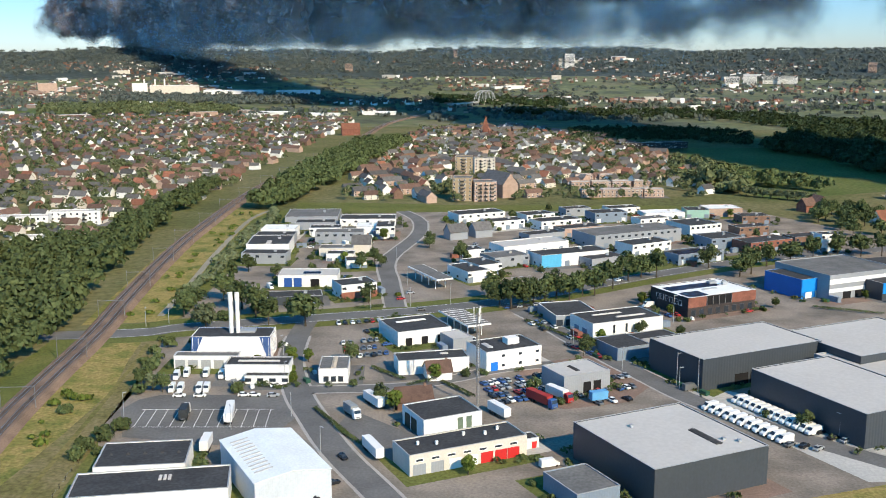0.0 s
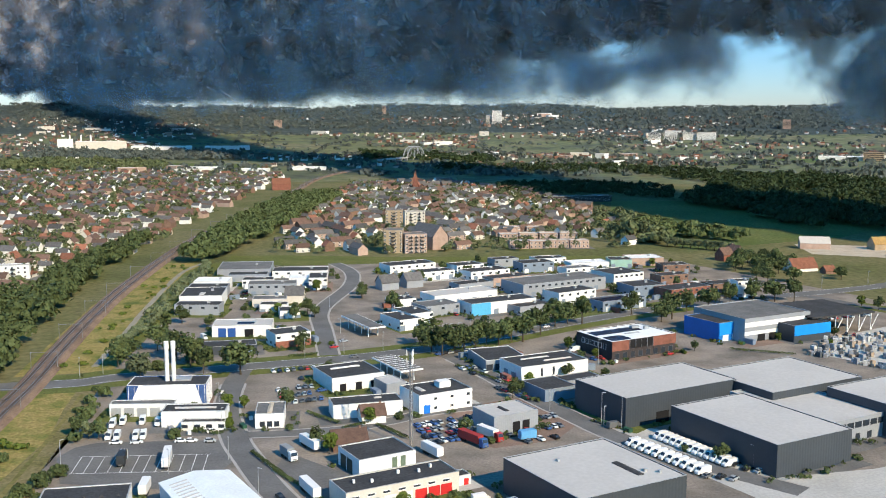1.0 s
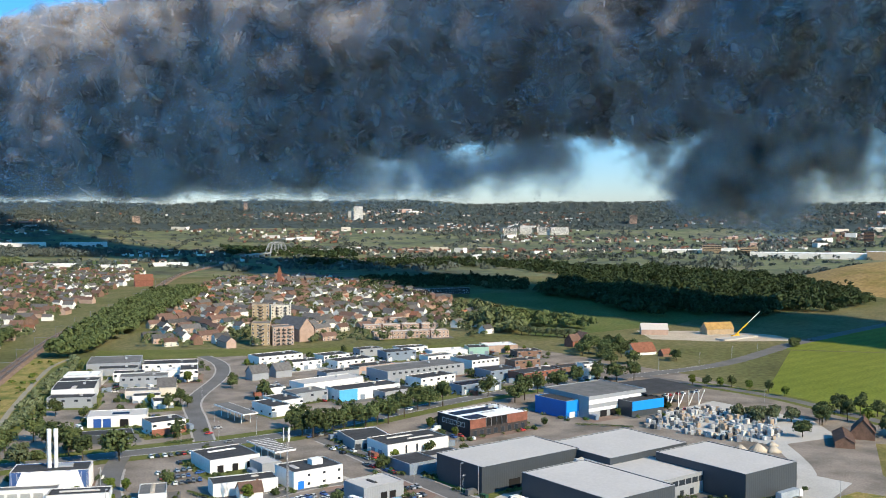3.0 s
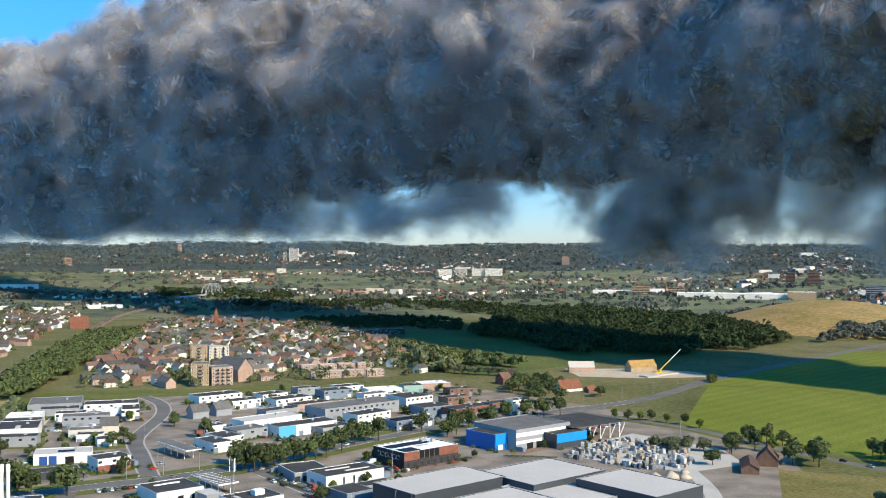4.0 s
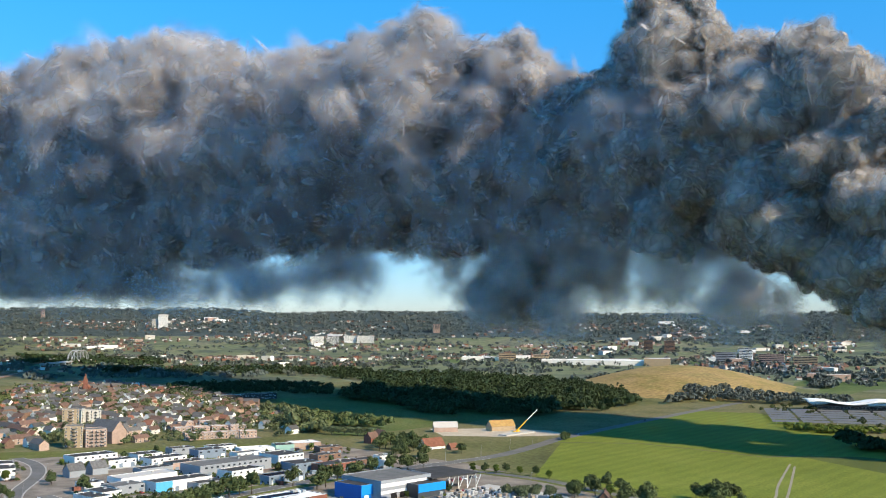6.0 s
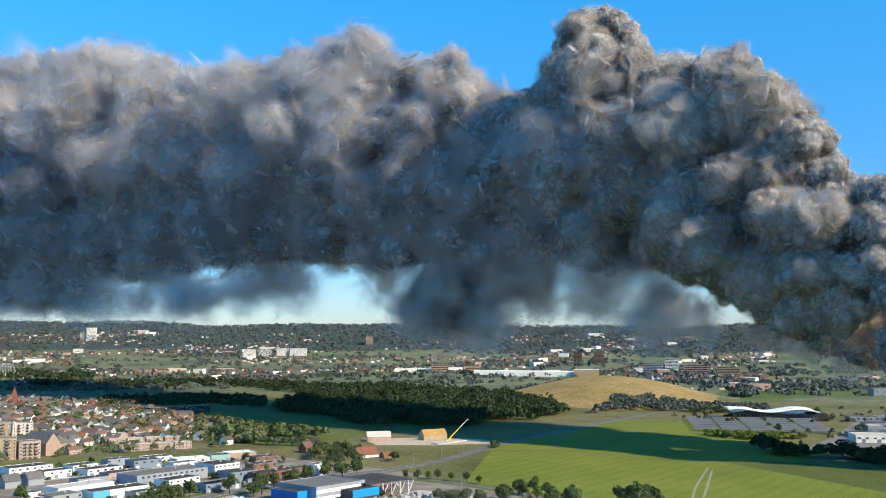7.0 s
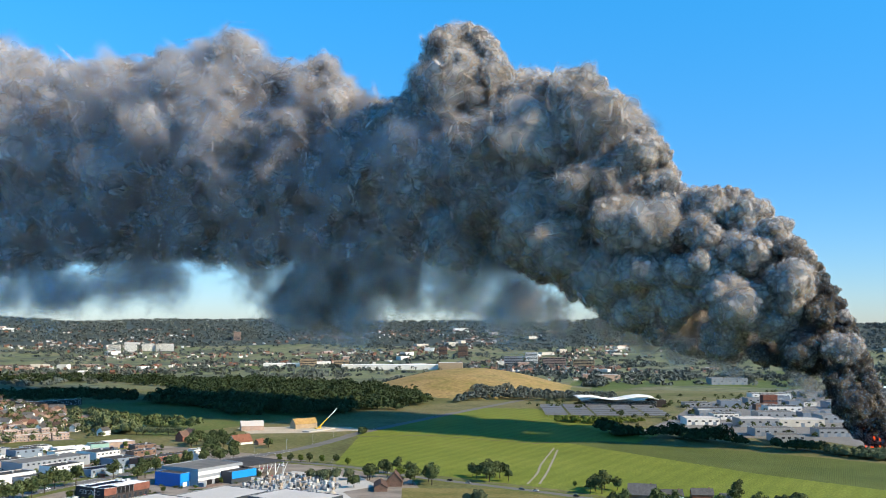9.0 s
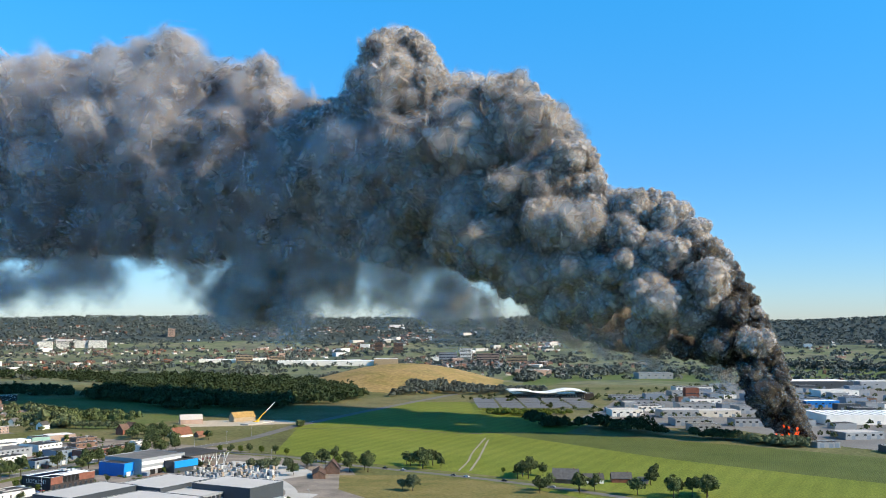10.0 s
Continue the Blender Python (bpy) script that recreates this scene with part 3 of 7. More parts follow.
sheet("meadow", [(432, 690), (452, 724), (560, 792), (745, 905), (800, 860), (760, 690), (740, 552), (632, 492), (578, 542), (549, 545), (500, 660)], 0.04, MEADOW, "green meadow partly in smoke shadow", "field")
sheet("dry_meadow", [(300, 384), (364, 338), (372, 300), (372, 200), (300, 200), (262, 280), (266, 330)], 0.05, DRY, "yellowed dry grass field", "field")
sheet("meadow", [(374, 298), (390, 190), (420, 60), (300, 60), (300, 198), (374, 198)], 0.052, MEADOW, "bright green mown meadow", "field")
for pts in ([(260, 800), (420, 870), (510, 960), (420, 1250), (300, 1250), (240, 1000)], [(330, 1900), (900, 2150), (1500, 2300), (1500, 2420), (800, 2320), (300, 2050)], [(1200, 2000), (1900, 1900), (2500, 2000), (2300, 2300), (1500, 2300)],
            [(-900, 1850), (-250, 1900), (-200, 2150), (-500, 2250), (-1000, 2200)], [(1050, 1000), (1450, 1250), (1650, 1290), (1500, 1480), (1180, 1250)], [(1700, 900), (2600, 1100), (2700, 1500), (1900, 1400)], [(2300, 1600), (3000, 1700), (2900, 2200), (2300, 2000)]):
    sheet("pasture", pts, 0.12, FAR_FIELD, "green pasture on the plain", "field")
sheet("lake", [(1300, 1640), (1440, 1540), (1600, 1700), (1763, 1949), (1589, 2003), (1400, 1830)], 0.2, WATER, "still blue-grey lake", "lake")
sheet("lake", [(-1500, 2500), (-500, 2560), (-420, 2620), (-1500, 2640)], 0.2, WATER, "river seen far off", "river")

sheet("pasture", [(1186, 1132), (1400, 1112), (1477, 931), (1718, 1114), (1405, 1360)], 0.13, FAR_FIELD, "green pasture on the plain", "field")
sheet("pasture", [(1774, 924), (1887, 847), (2149, 993), (2085, 1130)], 0.13, FAR_FIELD, "green pasture on the plain", "field")
band("wheel_track", smooth_line([(385, 350), (425, 388), (460, 426), (539, 504)]), 1.8, 0.1, PATH, "worn wheel track across a meadow", "path")
band("wheel_track", smooth_line([(392, 345), (425, 378), (452, 406), (533, 492)]), 1.8, 0.1, PATH, "worn wheel track across a meadow", "path")

# roads
MAIN_ROAD = smooth_line([(-300, 395), (-142, 410), (-110, 421), (-46, 439), (-6, 451), (31, 468), (60, 488), (126, 534), (200, 575), (265, 596), (343, 629), (420, 690), (443, 710), (540, 776), (757, 915), (1000, 1060)])
band("road_main", MAIN_ROAD, 13, 0.11, ROAD, "grey asphalt main road")
band("verge", MAIN_ROAD[6:48], 30, 0.08, LAWN, "mown grass verges along the main road", "grass")
for off in (-6.0, 6.0):
    band("road_marking", [(p[0], p[1] + off) for p in MAIN_ROAD[6:60]], 0.3, 0.14, PAINT_WHITE, "white edge line", "road marking")
band("road_east", smooth_line([(264, 594), (284, 562), (317, 502), (332, 434), (349, 382), (366, 334), (380, 287), (391, 241), (400, 180), (420, 60)]), 8, 0.12, ROAD, "grey asphalt country road")
band("verge_east", smooth_line([(284, 562), (317, 502), (332, 434), (349, 382), (366, 334), (380, 287), (391, 241), (400, 180)]), 18, 0.09, LAWN, "grass verge of the country road", "grass")
band("road_park", smooth_line([(-22, 455), (-27, 507), (-31, 565), (-16, 648), (-17, 704), (-30, 745)]), 9, 0.1, ROAD, "grey asphalt street of the business park")
band("road_side", smooth_line([(-59, 432), (-60, 407), (-58, 372), (-50, 335), (-42, 311), (-31, 282), (-14, 247), (0, 215)]), 9, 0.1, ROAD, "grey asphalt side street")
band("road_cross", smooth_line([(-50, 338), (-17, 341), (3, 350), (20, 361), (42, 368)]), 7, 0.105, ROAD, "grey asphalt cross street")
band("road_inner", smooth_line([(128, 272), (107, 295), (85, 326), (74, 350), (59, 386), (43, 429), (30, 460)]), 9, 0.1, ROAD, "grey asphalt street past the halls")
band("road_inner", smooth_line([(107, 295), (130, 268), (170, 285), (230, 330), (255, 400)]), 8, 0.095, CONCRETE, "pale concrete service road round the halls")
PAVEMENT = mat("pavement_slabs", (0.40, 0.375, 0.35), 0.9, 0, 0.15, 0.1, 1.2, 0.05)
for width, pts in ((11.4, [(-22, 455), (-27, 507), (-31, 565), (-16, 648), (-17, 704), (-30, 745)]), (11, [(-60, 407), (-58, 372), (-50, 335), (-42, 311), (-31, 282), (-14, 247), (0, 215)]), (8.8, [(-50, 338), (-17, 341), (3, 350), (20, 361), (42, 368)]), (11, [(128, 272), (107, 295), (85, 326), (74, 350), (59, 386), (43, 429), (36, 445)])):
    band("pavement", smooth_line(pts), width, 0.092, PAVEMENT, "pale slab pavement along a street", "pavement")
sheet("truck_lot", [(-106, 318), (-103, 328), (-97, 333), (-52, 333), (-47, 312), (-52, 296), (-66, 287), (-98, 294)], 0.07, ASPHALT, "asphalt lorry park with white bays", "parking lot")
band("path", smooth_line([(-126, 440), (-128, 495), (-133, 583), (-136, 705), (-128, 752)]), 3.2, 0.06, PATH, "pale cycle path beside the railway", "path")
sheet("yard_concrete", [(80, 328), (92, 342), (104, 332), (125, 284), (160, 290), (205, 308), (238, 335), (246, 322), (200, 282), (150, 262), (116, 260), (104, 284)], 0.085, CONCRETE, "pale concrete forecourt of the halls", "yard")
sheet("lawn_hall", [(72, 372), (100, 338), (92, 330), (66, 362)], 0.09, LAWN, "rough grass beside a hall", "grass")
sheet("lawn_south", [(45, 232), (130, 262), (240, 310), (280, 270), (100, 190), (20, 200)], 0.06, VERGE, "grass strip along the park edge", "grass")
sheet("yard_lot", [(30, 366), (60, 380), (75, 345), (62, 325), (40, 318), (22, 330)], 0.08, PAVERS_BROWN, "brown paved lot of parked cars", "yard")
sheet("yard_asphalt", [(-30, 318), (-4, 290), (-12, 272), (-34, 300)], 0.08, ASPHALT, "worn asphalt lorry yard", "yard")
sheet("yard_stone", [(205, 445), (235, 478), (272, 500), (300, 440), (290, 400), (250, 390)], 0.08, CONCRETE, "pale paved yard of a stone dealer", "yard")

# dry grass over the low mound
bm = bmesh.new()
grid = [[bm.verts.new((985 + 0.62 * u - 0.785 * v, 1270 + 0.785 * u + 0.62 * v, hill_z(985 + 0.62 * u - 0.785 * v, 1270 + 0.785 * u + 0.62 * v) + 1.0)) for v in [190 * (j / 14 - 1) * math.sqrt(max(0.0, 1 - (u / 300) ** 2)) for j in range(29)]] for u in [-288 + 576 * i / 40 for i in range(41)]]
for i in range(40):
    for j in range(28):
        bm.faces.new((grid[i][j], grid[i + 1][j], grid[i + 1][j + 1], grid[i][j + 1]))
bmesh.ops.recalc_face_normals(bm, faces=bm.faces)
mound = new("mound", mesh_of("mound", bm, ground_mat("mown_hay", [(0.16, 0.165, 0.045), (0.30, 0.22, 0.085), (0.36, 0.25, 0.11), (0.24, 0.20, 0.08)], 0.012, 0.2), smooth=True))
if mound.data.polygons[300].normal.z < 0:
    mound.data.flip_normals()
tagged(mound, "golden mown grass on a low mound", "hill", "", "structure")

# railway
TRACK = mat("track_bed", (0.115, 0.085, 0.07), 1.0, 0, 0.35, 0.2, 2.5, 0.5)
RAIL = smooth_line([(-127, 200), (-138, 300), (-141, 345), (-144, 408), (-150, 469), (-157, 560), (-161, 660), (-160, 854), (-148, 1000), (-120, 1240), (-95, 1662), (-41, 1920), (60, 2300)])
bm = bmesh.new()
n = len(RAIL)
lo, hi = strip_pts(RAIL, 13), strip_pts(RAIL, 9)
L0, L1 = [bm.verts.new((x, y, 0.03)) for x, y in lo], [bm.verts.new((x, y, 1.6)) for x, y in hi]
for i in range(n - 1):
    a, b, c, d = L0[i], L1[i], L1[i + 1], L0[i + 1]
    bm.faces.new((a, b, c, d))
    bm.faces.new((L1[i], L1[2 * n - 1 - i], L1[2 * n - 2 - i], L1[i + 1]))
    bm.faces.new((L1[2 * n - 1 - i], L0[2 * n - 1 - i], L0[2 * n - 2 - i], L1[2 * n - 2 - i]))
bmesh.ops.recalc_face_normals(bm, faces=bm.faces)
tagged(new("railway_bed", mesh_of("railway_bed", bm, BALLAST)), "brown ballast bed of a double railway track", "railway", "", "structure")
for side in (-1, 1):
    a, b = strip_pts(RAIL, 6.6), strip_pts(RAIL, 2.4)
    A, B = (a[:n], b[:n]) if side > 0 else (a[n:][::-1], b[n:][::-1])
    bm = bmesh.new()
    va, vb = [bm.verts.new((*q, 1.66)) for q in A], [bm.verts.new((*q, 1.66)) for q in B]
    for i in range(n - 1):
        bm.faces.new((va[i], vb[i], vb[i + 1], va[i + 1]))
    bmesh.ops.recalc_face_normals(bm, faces=bm.faces)
    ob = new("track_bed", mesh_of("track_bed", bm, TRACK))
    if ob.data.polygons[0].normal.z < 0:
        ob.data.flip_normals()
    tagged(ob, "dark oil-stained track bed between the rails", "railway", "", "structure")
for off in (-3.0, -1.5, 1.5, 3.0):
    bm = bmesh.new()
    a, b = strip_pts(RAIL, 2 * abs(off) + 0.18), strip_pts(RAIL, 2 * abs(off) - 0.18)
    s = (lambda q: q[:n]) if off > 0 else (lambda q: q[n:][::-1])
    A, B = s(a), s(b)
    for i in range(n - 1):
        p = [bm.verts.new((*q, 1.8)) for q in (A[i], A[i + 1], B[i + 1], B[i])]
        l = [bm.verts.new((*q, 1.58)) for q in (A[i], A[i + 1], B[i + 1], B[i])]
        bm.faces.new(p), bm.faces.new((p[0], l[0], l[1], p[1])), bm.faces.new((p[3], p[2], l[2], l[3]))
    bmesh.ops.recalc_face_normals(bm, faces=bm.faces)
    tagged(new("rail", mesh_of("rail", bm, STEEL)), "worn steel rail on the ballast bed", "rail", "rails of the railway", "structure")

# ---- the large grey halls ----
def grey_hall(x, y, w, d, h, rot, words):
    b = hall("warehouse", "anthracite warehouse with pale flat roof " + words, x, y, w, d, h, rot, ANTHRACITE, MEMBRANE, 0.25, "warehouse")
    return b


b = grey_hall(62.6, 268.3, 37.7, 38.0, 11, 25.5, "beside the grass strip")
skylight(b, 8, -6, 2.2, 12, 10.75, BITUMEN)
for q in ((14, -13), (11, -10), (-6, 9)):
    roof_unit(b, *q, 0.9, 0.9, 0.7, 10.75)
b = grey_hall(107.5, 361.4, 54.5, 30.2, 11.4, 25.5, "with a dark loading recess")
doors(b, 54.5, 30.2, FRONT, (-0.18, -0.05), 6, 4.2, OPENING_SHADE, "loading_door")
b = grey_hall(129.2, 312.4, 34.2, 48.5, 11, 25.2, "behind a row of white vans")
b = grey_hall(159.8, 367.9, 48.5, 36.9, 11, 25.0, "behind the link roof")
b = grey_hall(192.9, 331.7, 33.6, 45.6, 11.7, 25.0, "at the service road bend")
b = hall("office_link", "grey glazed office wing between two dark warehouses", 157, 338, 30, 46, 8.5, 25.2, GREY_PANEL, MEMBRANE, 0.4)
windows(b, 30, 46, FRONT, 7, 4.9, 3.4, 2.2, ANTHRACITE, -0.4, 0.4)
windows(b, 30, 46, FRONT, 3, 0.3, 2.4, 2.6, ANTHRACITE, -0.2, 0.2)

# ---- west corner: lorry park and round it ----
b = thing("white_hall", -46.1, 260.9, 27, "white metal hall with low gabled roof and roof light strips", "warehouse", "buildings of the business park")
W, D, E, R = 20.7, 33.0, 8.0, 9.6
bm = bmesh.new()
lo = [bm.verts.new(p) for p in ((-W / 2, -D / 2, 0), (W / 2, -D / 2, 0), (W / 2, D / 2, 0), (-W / 2, D / 2, 0))]
hi = [bm.verts.new((v.co.x, v.co.y, E)) for v in lo]
rg = [bm.verts.new((0, -D / 2, R)), bm.verts.new((0, D / 2, R))]
bm.faces.new((lo[0], lo[1], hi[1], rg[0], hi[0])), bm.faces.new((lo[2], lo[3], hi[3], rg[1], hi[2]))
bm.faces.new((lo[1], lo[2], hi[2], hi[1])), bm.faces.new((lo[3], lo[0], hi[0], hi[3]))
part("wall", bm, ribbed("bluegrey_sheet", (0.55, 0.60, 0.66), 0.6), b)
part("roof", roof_bm(D, W, E, R, 0.25), ribbed("white_roof_sheet", (0.80, 0.83, 0.84), 0.6, axis="X"), b, m=pose(0, 0, 0, 0, 0, 90))
for i in range(11):
    bm = bmesh.new()
    quad_box(bm, -2.6, 2.6, -0.35, 0.35, 0, 0.12)
    part("roof_light", bm, MEMBRANE, b, m=pose(-6.2, -11 + i * 2.3, 8.0 + 1.6 * (1 - 6.2 / (W / 2)) + 0.2, 0, -math.degrees(math.atan2(1.6, W / 2)), 0))
b = hall("workshop", "white workshop with black flat roof and red lettering panel", -75.2, 246.0, 39.4, 15.2, 7, 9, WHITE, BITUMEN, 0.3)
for q in ((2, 2), (3.2, 2), (4.4, 2)):
    skylight(b, q[0], q[1], 0.8, 3, 6.7)
doors(b, 39.4, 15.2, FRONT, (0.40,), 5, 3, RED, "panel")
b = hall("workshop", "low workshop with dark roof and white edge", -83.1, 267.0, 24.3, 17.7, 6, 7, WHITE, BITUMEN, 0.2)
for i in range(5):
    skylight(b, -9 + i * 4.6, 0, 0.9, 0.9, 5.8, BITUMEN)
b = hall("boiler_house", "blue glazed boiler house with white sloping front", -81, 381, 30.2, 14, 9, 0, mat("blue_glazing", (0.06, 0.12, 0.30), 0.15, 0, 0.3, 0.5, 2, 0, spec=0.6), BITUMEN, 0.3, trim=WHITE)
for i in range(14):
    for f in (FRONT, LEFT, RIGHT):
        u = -0.48 + 0.96 * i / 13
        bm = bmesh.new()
        quad_box(bm, -0.08, 0.08, -0.1, 0, 0, 8.6)
        part("mullion", bm, WHITE, b, m=on_face(30.2, 14, f, u, 0))
bm = bmesh.new()
v = [bm.verts.new(p) for p in ((-14, -13, 0), (14, -13, 0), (11, -7.1, 8.9), (-10.5, -7.1, 8.9), (-14, -7.1, 0), (14, -7.1, 0))]
for q in ((0, 1, 2, 3), (0, 3, 4), (1, 5, 2)):
    bm.faces.new([v[i] for i in q])
part("sloping_front", bm, WHITE, b, "white sloping wall")
roof_unit(b, 5, 2, 6, 4, 0.6, 8.7, GALV)
for dx in (-1.3, 1.3):
    bm = bmesh.new()
    bmesh.ops.create_cone(bm, cap_ends=True, segments=16, radius1=0.85, radius2=0.8, depth=16, matrix=Matrix.Translation((0, 0, 8)))
    bmesh.ops.create_cone(bm, cap_ends=True, segments=16, radius1=0.95, radius2=0.95, depth=3.2, matrix=Matrix.Translation((0, 0, 15)))
    part("chimney", bm, WHITE, b, "tall white metal flue", m=pose(0.2 + dx, 0.5, 8.0))
b = hall("annex", "long low white annex of the boiler house", -88, 365.5, 24, 5.5, 5, -1, WHITE, BITUMEN_GREY, 0.2)
doors(b, 24, 5.5, FRONT, (-0.4, -0.2, 0.0, 0.2), 3.6, 3.4, GALV, "roller_door")
b = hall("office", "white office with black roof and dark ground floor", -66.5, 353.5, 23, 9.8, 6, -1, WHITE, BITUMEN, 0.25)
doors(b, 23, 9.8, LEFT, (-0.2,), 4, 3.6, OPENING_SHADE, "opening")
skylight(b, 0, 0, 15, 1.4, 5.75)
b = hall("low_office", "low office front with dark roof", -62.5, 346.5, 15.5, 4, 3.2, -1, WHITE, BITUMEN, 0.15)
windows(b, 15.5, 4, FRONT, 4, 0.9, 2.2, 1.3, ANTHRACITE)
b = hall("shop", "small white shop with grey roof strips", -39.2, 353, 10.4, 15.1, 5.5, 2, WHITE, BITUMEN_GREY, 0.2)
windows(b, 10.4, 15.1, FRONT, 3, 0.6, 1.8, 2.0, ANTHRACITE, -0.25, 0.25)
skylight(b, 0, 0, 1.8, 13, 5.3, SAND)

# ---- middle: workshops round the mast ----
b = hall("garage_block", "two-storey brick garage block with red doors", 4.9, 277.5, 37.1, 12.3, 6.2, 25, CREAM, BITUMEN, 0.25)
for i, (u, m) in enumerate(((-0.42, GREY_PANEL), (-0.27, GREY_PANEL), (-0.12, WHITE), (0.02, WHITE), (0.15, RED), (0.27, RED), (0.38, RED))):
    doors(b, 37.1, 12.3, FRONT, (u,), 3.9, 3.2, m, "garage_door")
windows(b, 37.1, 12.3, FRONT, 7, 3.9, 2.6, 0.9, WHITE, -0.42, 0.38)
for q in ((-13, 1), (-8, -1), (2, 2), (8, 0), (13, 2)):
    roof_unit(b, *q, 0.7, 0.7, 0.9, 5.95, WHITE)
b = hall("garage_annex", "small white porch with red door", 25.5, 287, 4, 5, 3.2, 25, WHITE, BITUMEN, 0.15)
doors(b, 4, 5, FRONT, (0.1,), 1.6, 2.1, RED)
b = hall("warehouse", "white warehouse with black roof and dark side doors", -0.4, 303, 20, 15.9, 6.2, 26, WHITE_SHEET, BITUMEN, 0.2)
doors(b, 20, 15.9, LEFT, (-0.25, 0.05), 4, 4.6, mat("dark_green_door", (0.02, 0.045, 0.04), 0.5), "sliding_door")
doors(b, 20, 15.9, FRONT, (0.12, 0.27), 1.8, 5.2, mat("green_panel", (0.17, 0.23, 0.17), 0.5), "panel")
b = hall("office", "grey flat-roofed office block at the street corner", 36.3, 251.5, 13.3, 16.3, 5, 26, BLUEGREY, BITUMEN_GREY, 0.2)
b = hall("repair_shop", "light grey repair shop with open doors", 46.4, 341.5, 18.8, 14.6, 7, 25.5, GREY_PANEL, MEMBRANE, 0.25)
doors(b, 18.8, 14.6, FRONT, (0.0, 0.22), 3, 4, OPENING_SHADE, "opening")
skylight(b, -1, 0, 1.6, 6, 6.75, BITUMEN)
b = hall("workshop", "white two-storey workshop with blue door", 22.9, 370.3, 23.2, 16.6, 7.5, 25, WHITE, BITUMEN, 0.2)
doors(b, 23.2, 16.6, FRONT, (-0.36,), 2.8, 3.4, mat("blue_door", (0.02, 0.2, 0.75), 0.4), "door", "bright blue door")
windows(b, 23.2, 16.6, FRONT, 3, 4.8, 1.6, 1.3, WHITE, -0.2, 0.42)
windows(b, 23.2, 16.6, FRONT, 3, 1.2, 1.6, 1.3, WHITE, -0.2, 0.42)
roof_unit(b, 3, 0, 5, 4, 2.2, 7.3, WHITE)
skylight(b, -7, 0, 2, 6, 7.3)
b = hall("shed", "small grey shed beside a garage", 5.3, 391.5, 8.7, 11.7, 5, 26, GREY_PANEL, MEMBRANE, 0.2)
b = hall("workshop", "low white workshop with black roof", -4.4, 362, 26.4, 10.6, 5.5, 12, WHITE, BITUMEN, 0.2)
skylight(b, 5, 1, 3, 1.4, 5.3)
gable("house", "white dwelling with dark brown hipped roof", -2, 352, 9, 8, 3.2, 6.4, 12, WHITE, TILE_BROWN)
gable("house", "old house with brown tiled roof", -10, 322.5, 12, 9, 3.0, 6.6, 12, BRICK_BROWN, TILE_BROWN)
b = hall("garage", "white garage with black roof and open door", -11.8, 405.5, 23.2, 22.3, 6, 23.5, WHITE, BITUMEN, 0.2)
doors(b, 23.2, 22.3, FRONT, (-0.3, 0.0, 0.3), 2.8, 3.2, OPENING_SHADE, "opening")
skylight(b, 0, 4, 13, 1.5, 5.8, WHITE)
b = hall("showroom", "low dark-roofed car showroom with white fascia", 55, 434, 20, 24, 5, 14, GREY_PANEL, BITUMEN, 0.3, trim=WHITE)
windows(b, 20, 24, FRONT, 5, 0.4, 3, 2.8, ANTHRACITE)
b = hall("showroom", "white showroom wing with black roof and roof lights", 73.2, 416.5, 33.9, 18.6, 6.5, 22.5, WHITE, BITUMEN, 0.2)
windows(b, 33.9, 18.6, FRONT, 3, 1.5, 1.0, 3.6, ANTHRACITE, -0.2, 0.15)
doors(b, 33.9, 18.6, LEFT, (-0.2, 0.15), 3.6, 3, BLUEGREY, "door")
skylight(b, -3, 3, 14, 1.2, 6.3), skylight(b, 5, -3, 14, 1.2, 6.3)
b = hall("office", "grey office with black roof and white side", 69.5, 382, 15.5, 17, 5, 25, BLUEGREY, BITUMEN, 0.2)
b = hall("office", "long low dark-roofed office row", 80, 392, 26, 9, 4.4, 25, GREY_PANEL, BITUMEN, 0.2)
# brick office; its recessed upper terrace is a flat panel, the shade in its colour
b = hall("brick_office", "red and black brick office with white roof and solar panels", 119.4, 455.5, 38.5, 26.8, 9, 25.8, BRICK_DARK, WHITE_ROOF, 0.3, trim=WHITE)
for u0, u1 in ((-0.5, -0.24), (0.14, 0.5)):
    bm = bmesh.new()
    quad_box(bm, u0 * 38.5, u1 * 38.5 + 0.05, -13.55, -13.4, 4.4, 8.9, 0, True)
    part("brick_front", bm, BRICK_RED, b, "red brick upper storey")
bm = bmesh.new()
quad_box(bm, -9.2, 5.3, -13.5, -13.42, 4.8, 8.7, 0, True)
part("terrace_opening", bm, OPENING_SHADE, b, "dark panel for the shade inside an open steel-framed terrace")
for i in range(5):
    bm = bmesh.new()
    quad_box(bm, -0.12, 0.12, -0.3, 0, 4.6, 8.7)
    part("terrace_post", bm, STEEL, b, m=pose(-9 + i * 3.5, -13.5, 0))
windows(b, 38.5, 26.8, FRONT, 2, 5.4, 2.4, 2.2, WHITE, -0.44, -0.31)
windows(b, 38.5, 26.8, FRONT, 4, 5.4, 2.2, 2.2, WHITE, 0.19, 0.46)
windows(b, 38.5, 26.8, FRONT, 8, 0.5, 2.6, 2.8, ANTHRACITE)
windows(b, 38.5, 26.8, LEFT, 6, 4.6, 2.2, 2.4, WHITE, -0.3, 0.3)
solar(b, -16, 2, 16, 5, 8.72), solar(b, -16, -11, 6, 6, 8.72)
skylight(b, 2, -2, 8, 2, 8.7, GALV)
roof_unit(b, 10, 6, 4, 2.5, 1.2, 8.7), roof_unit(b, 14, 2, 2.5, 1.5, 1.5, 8.7)

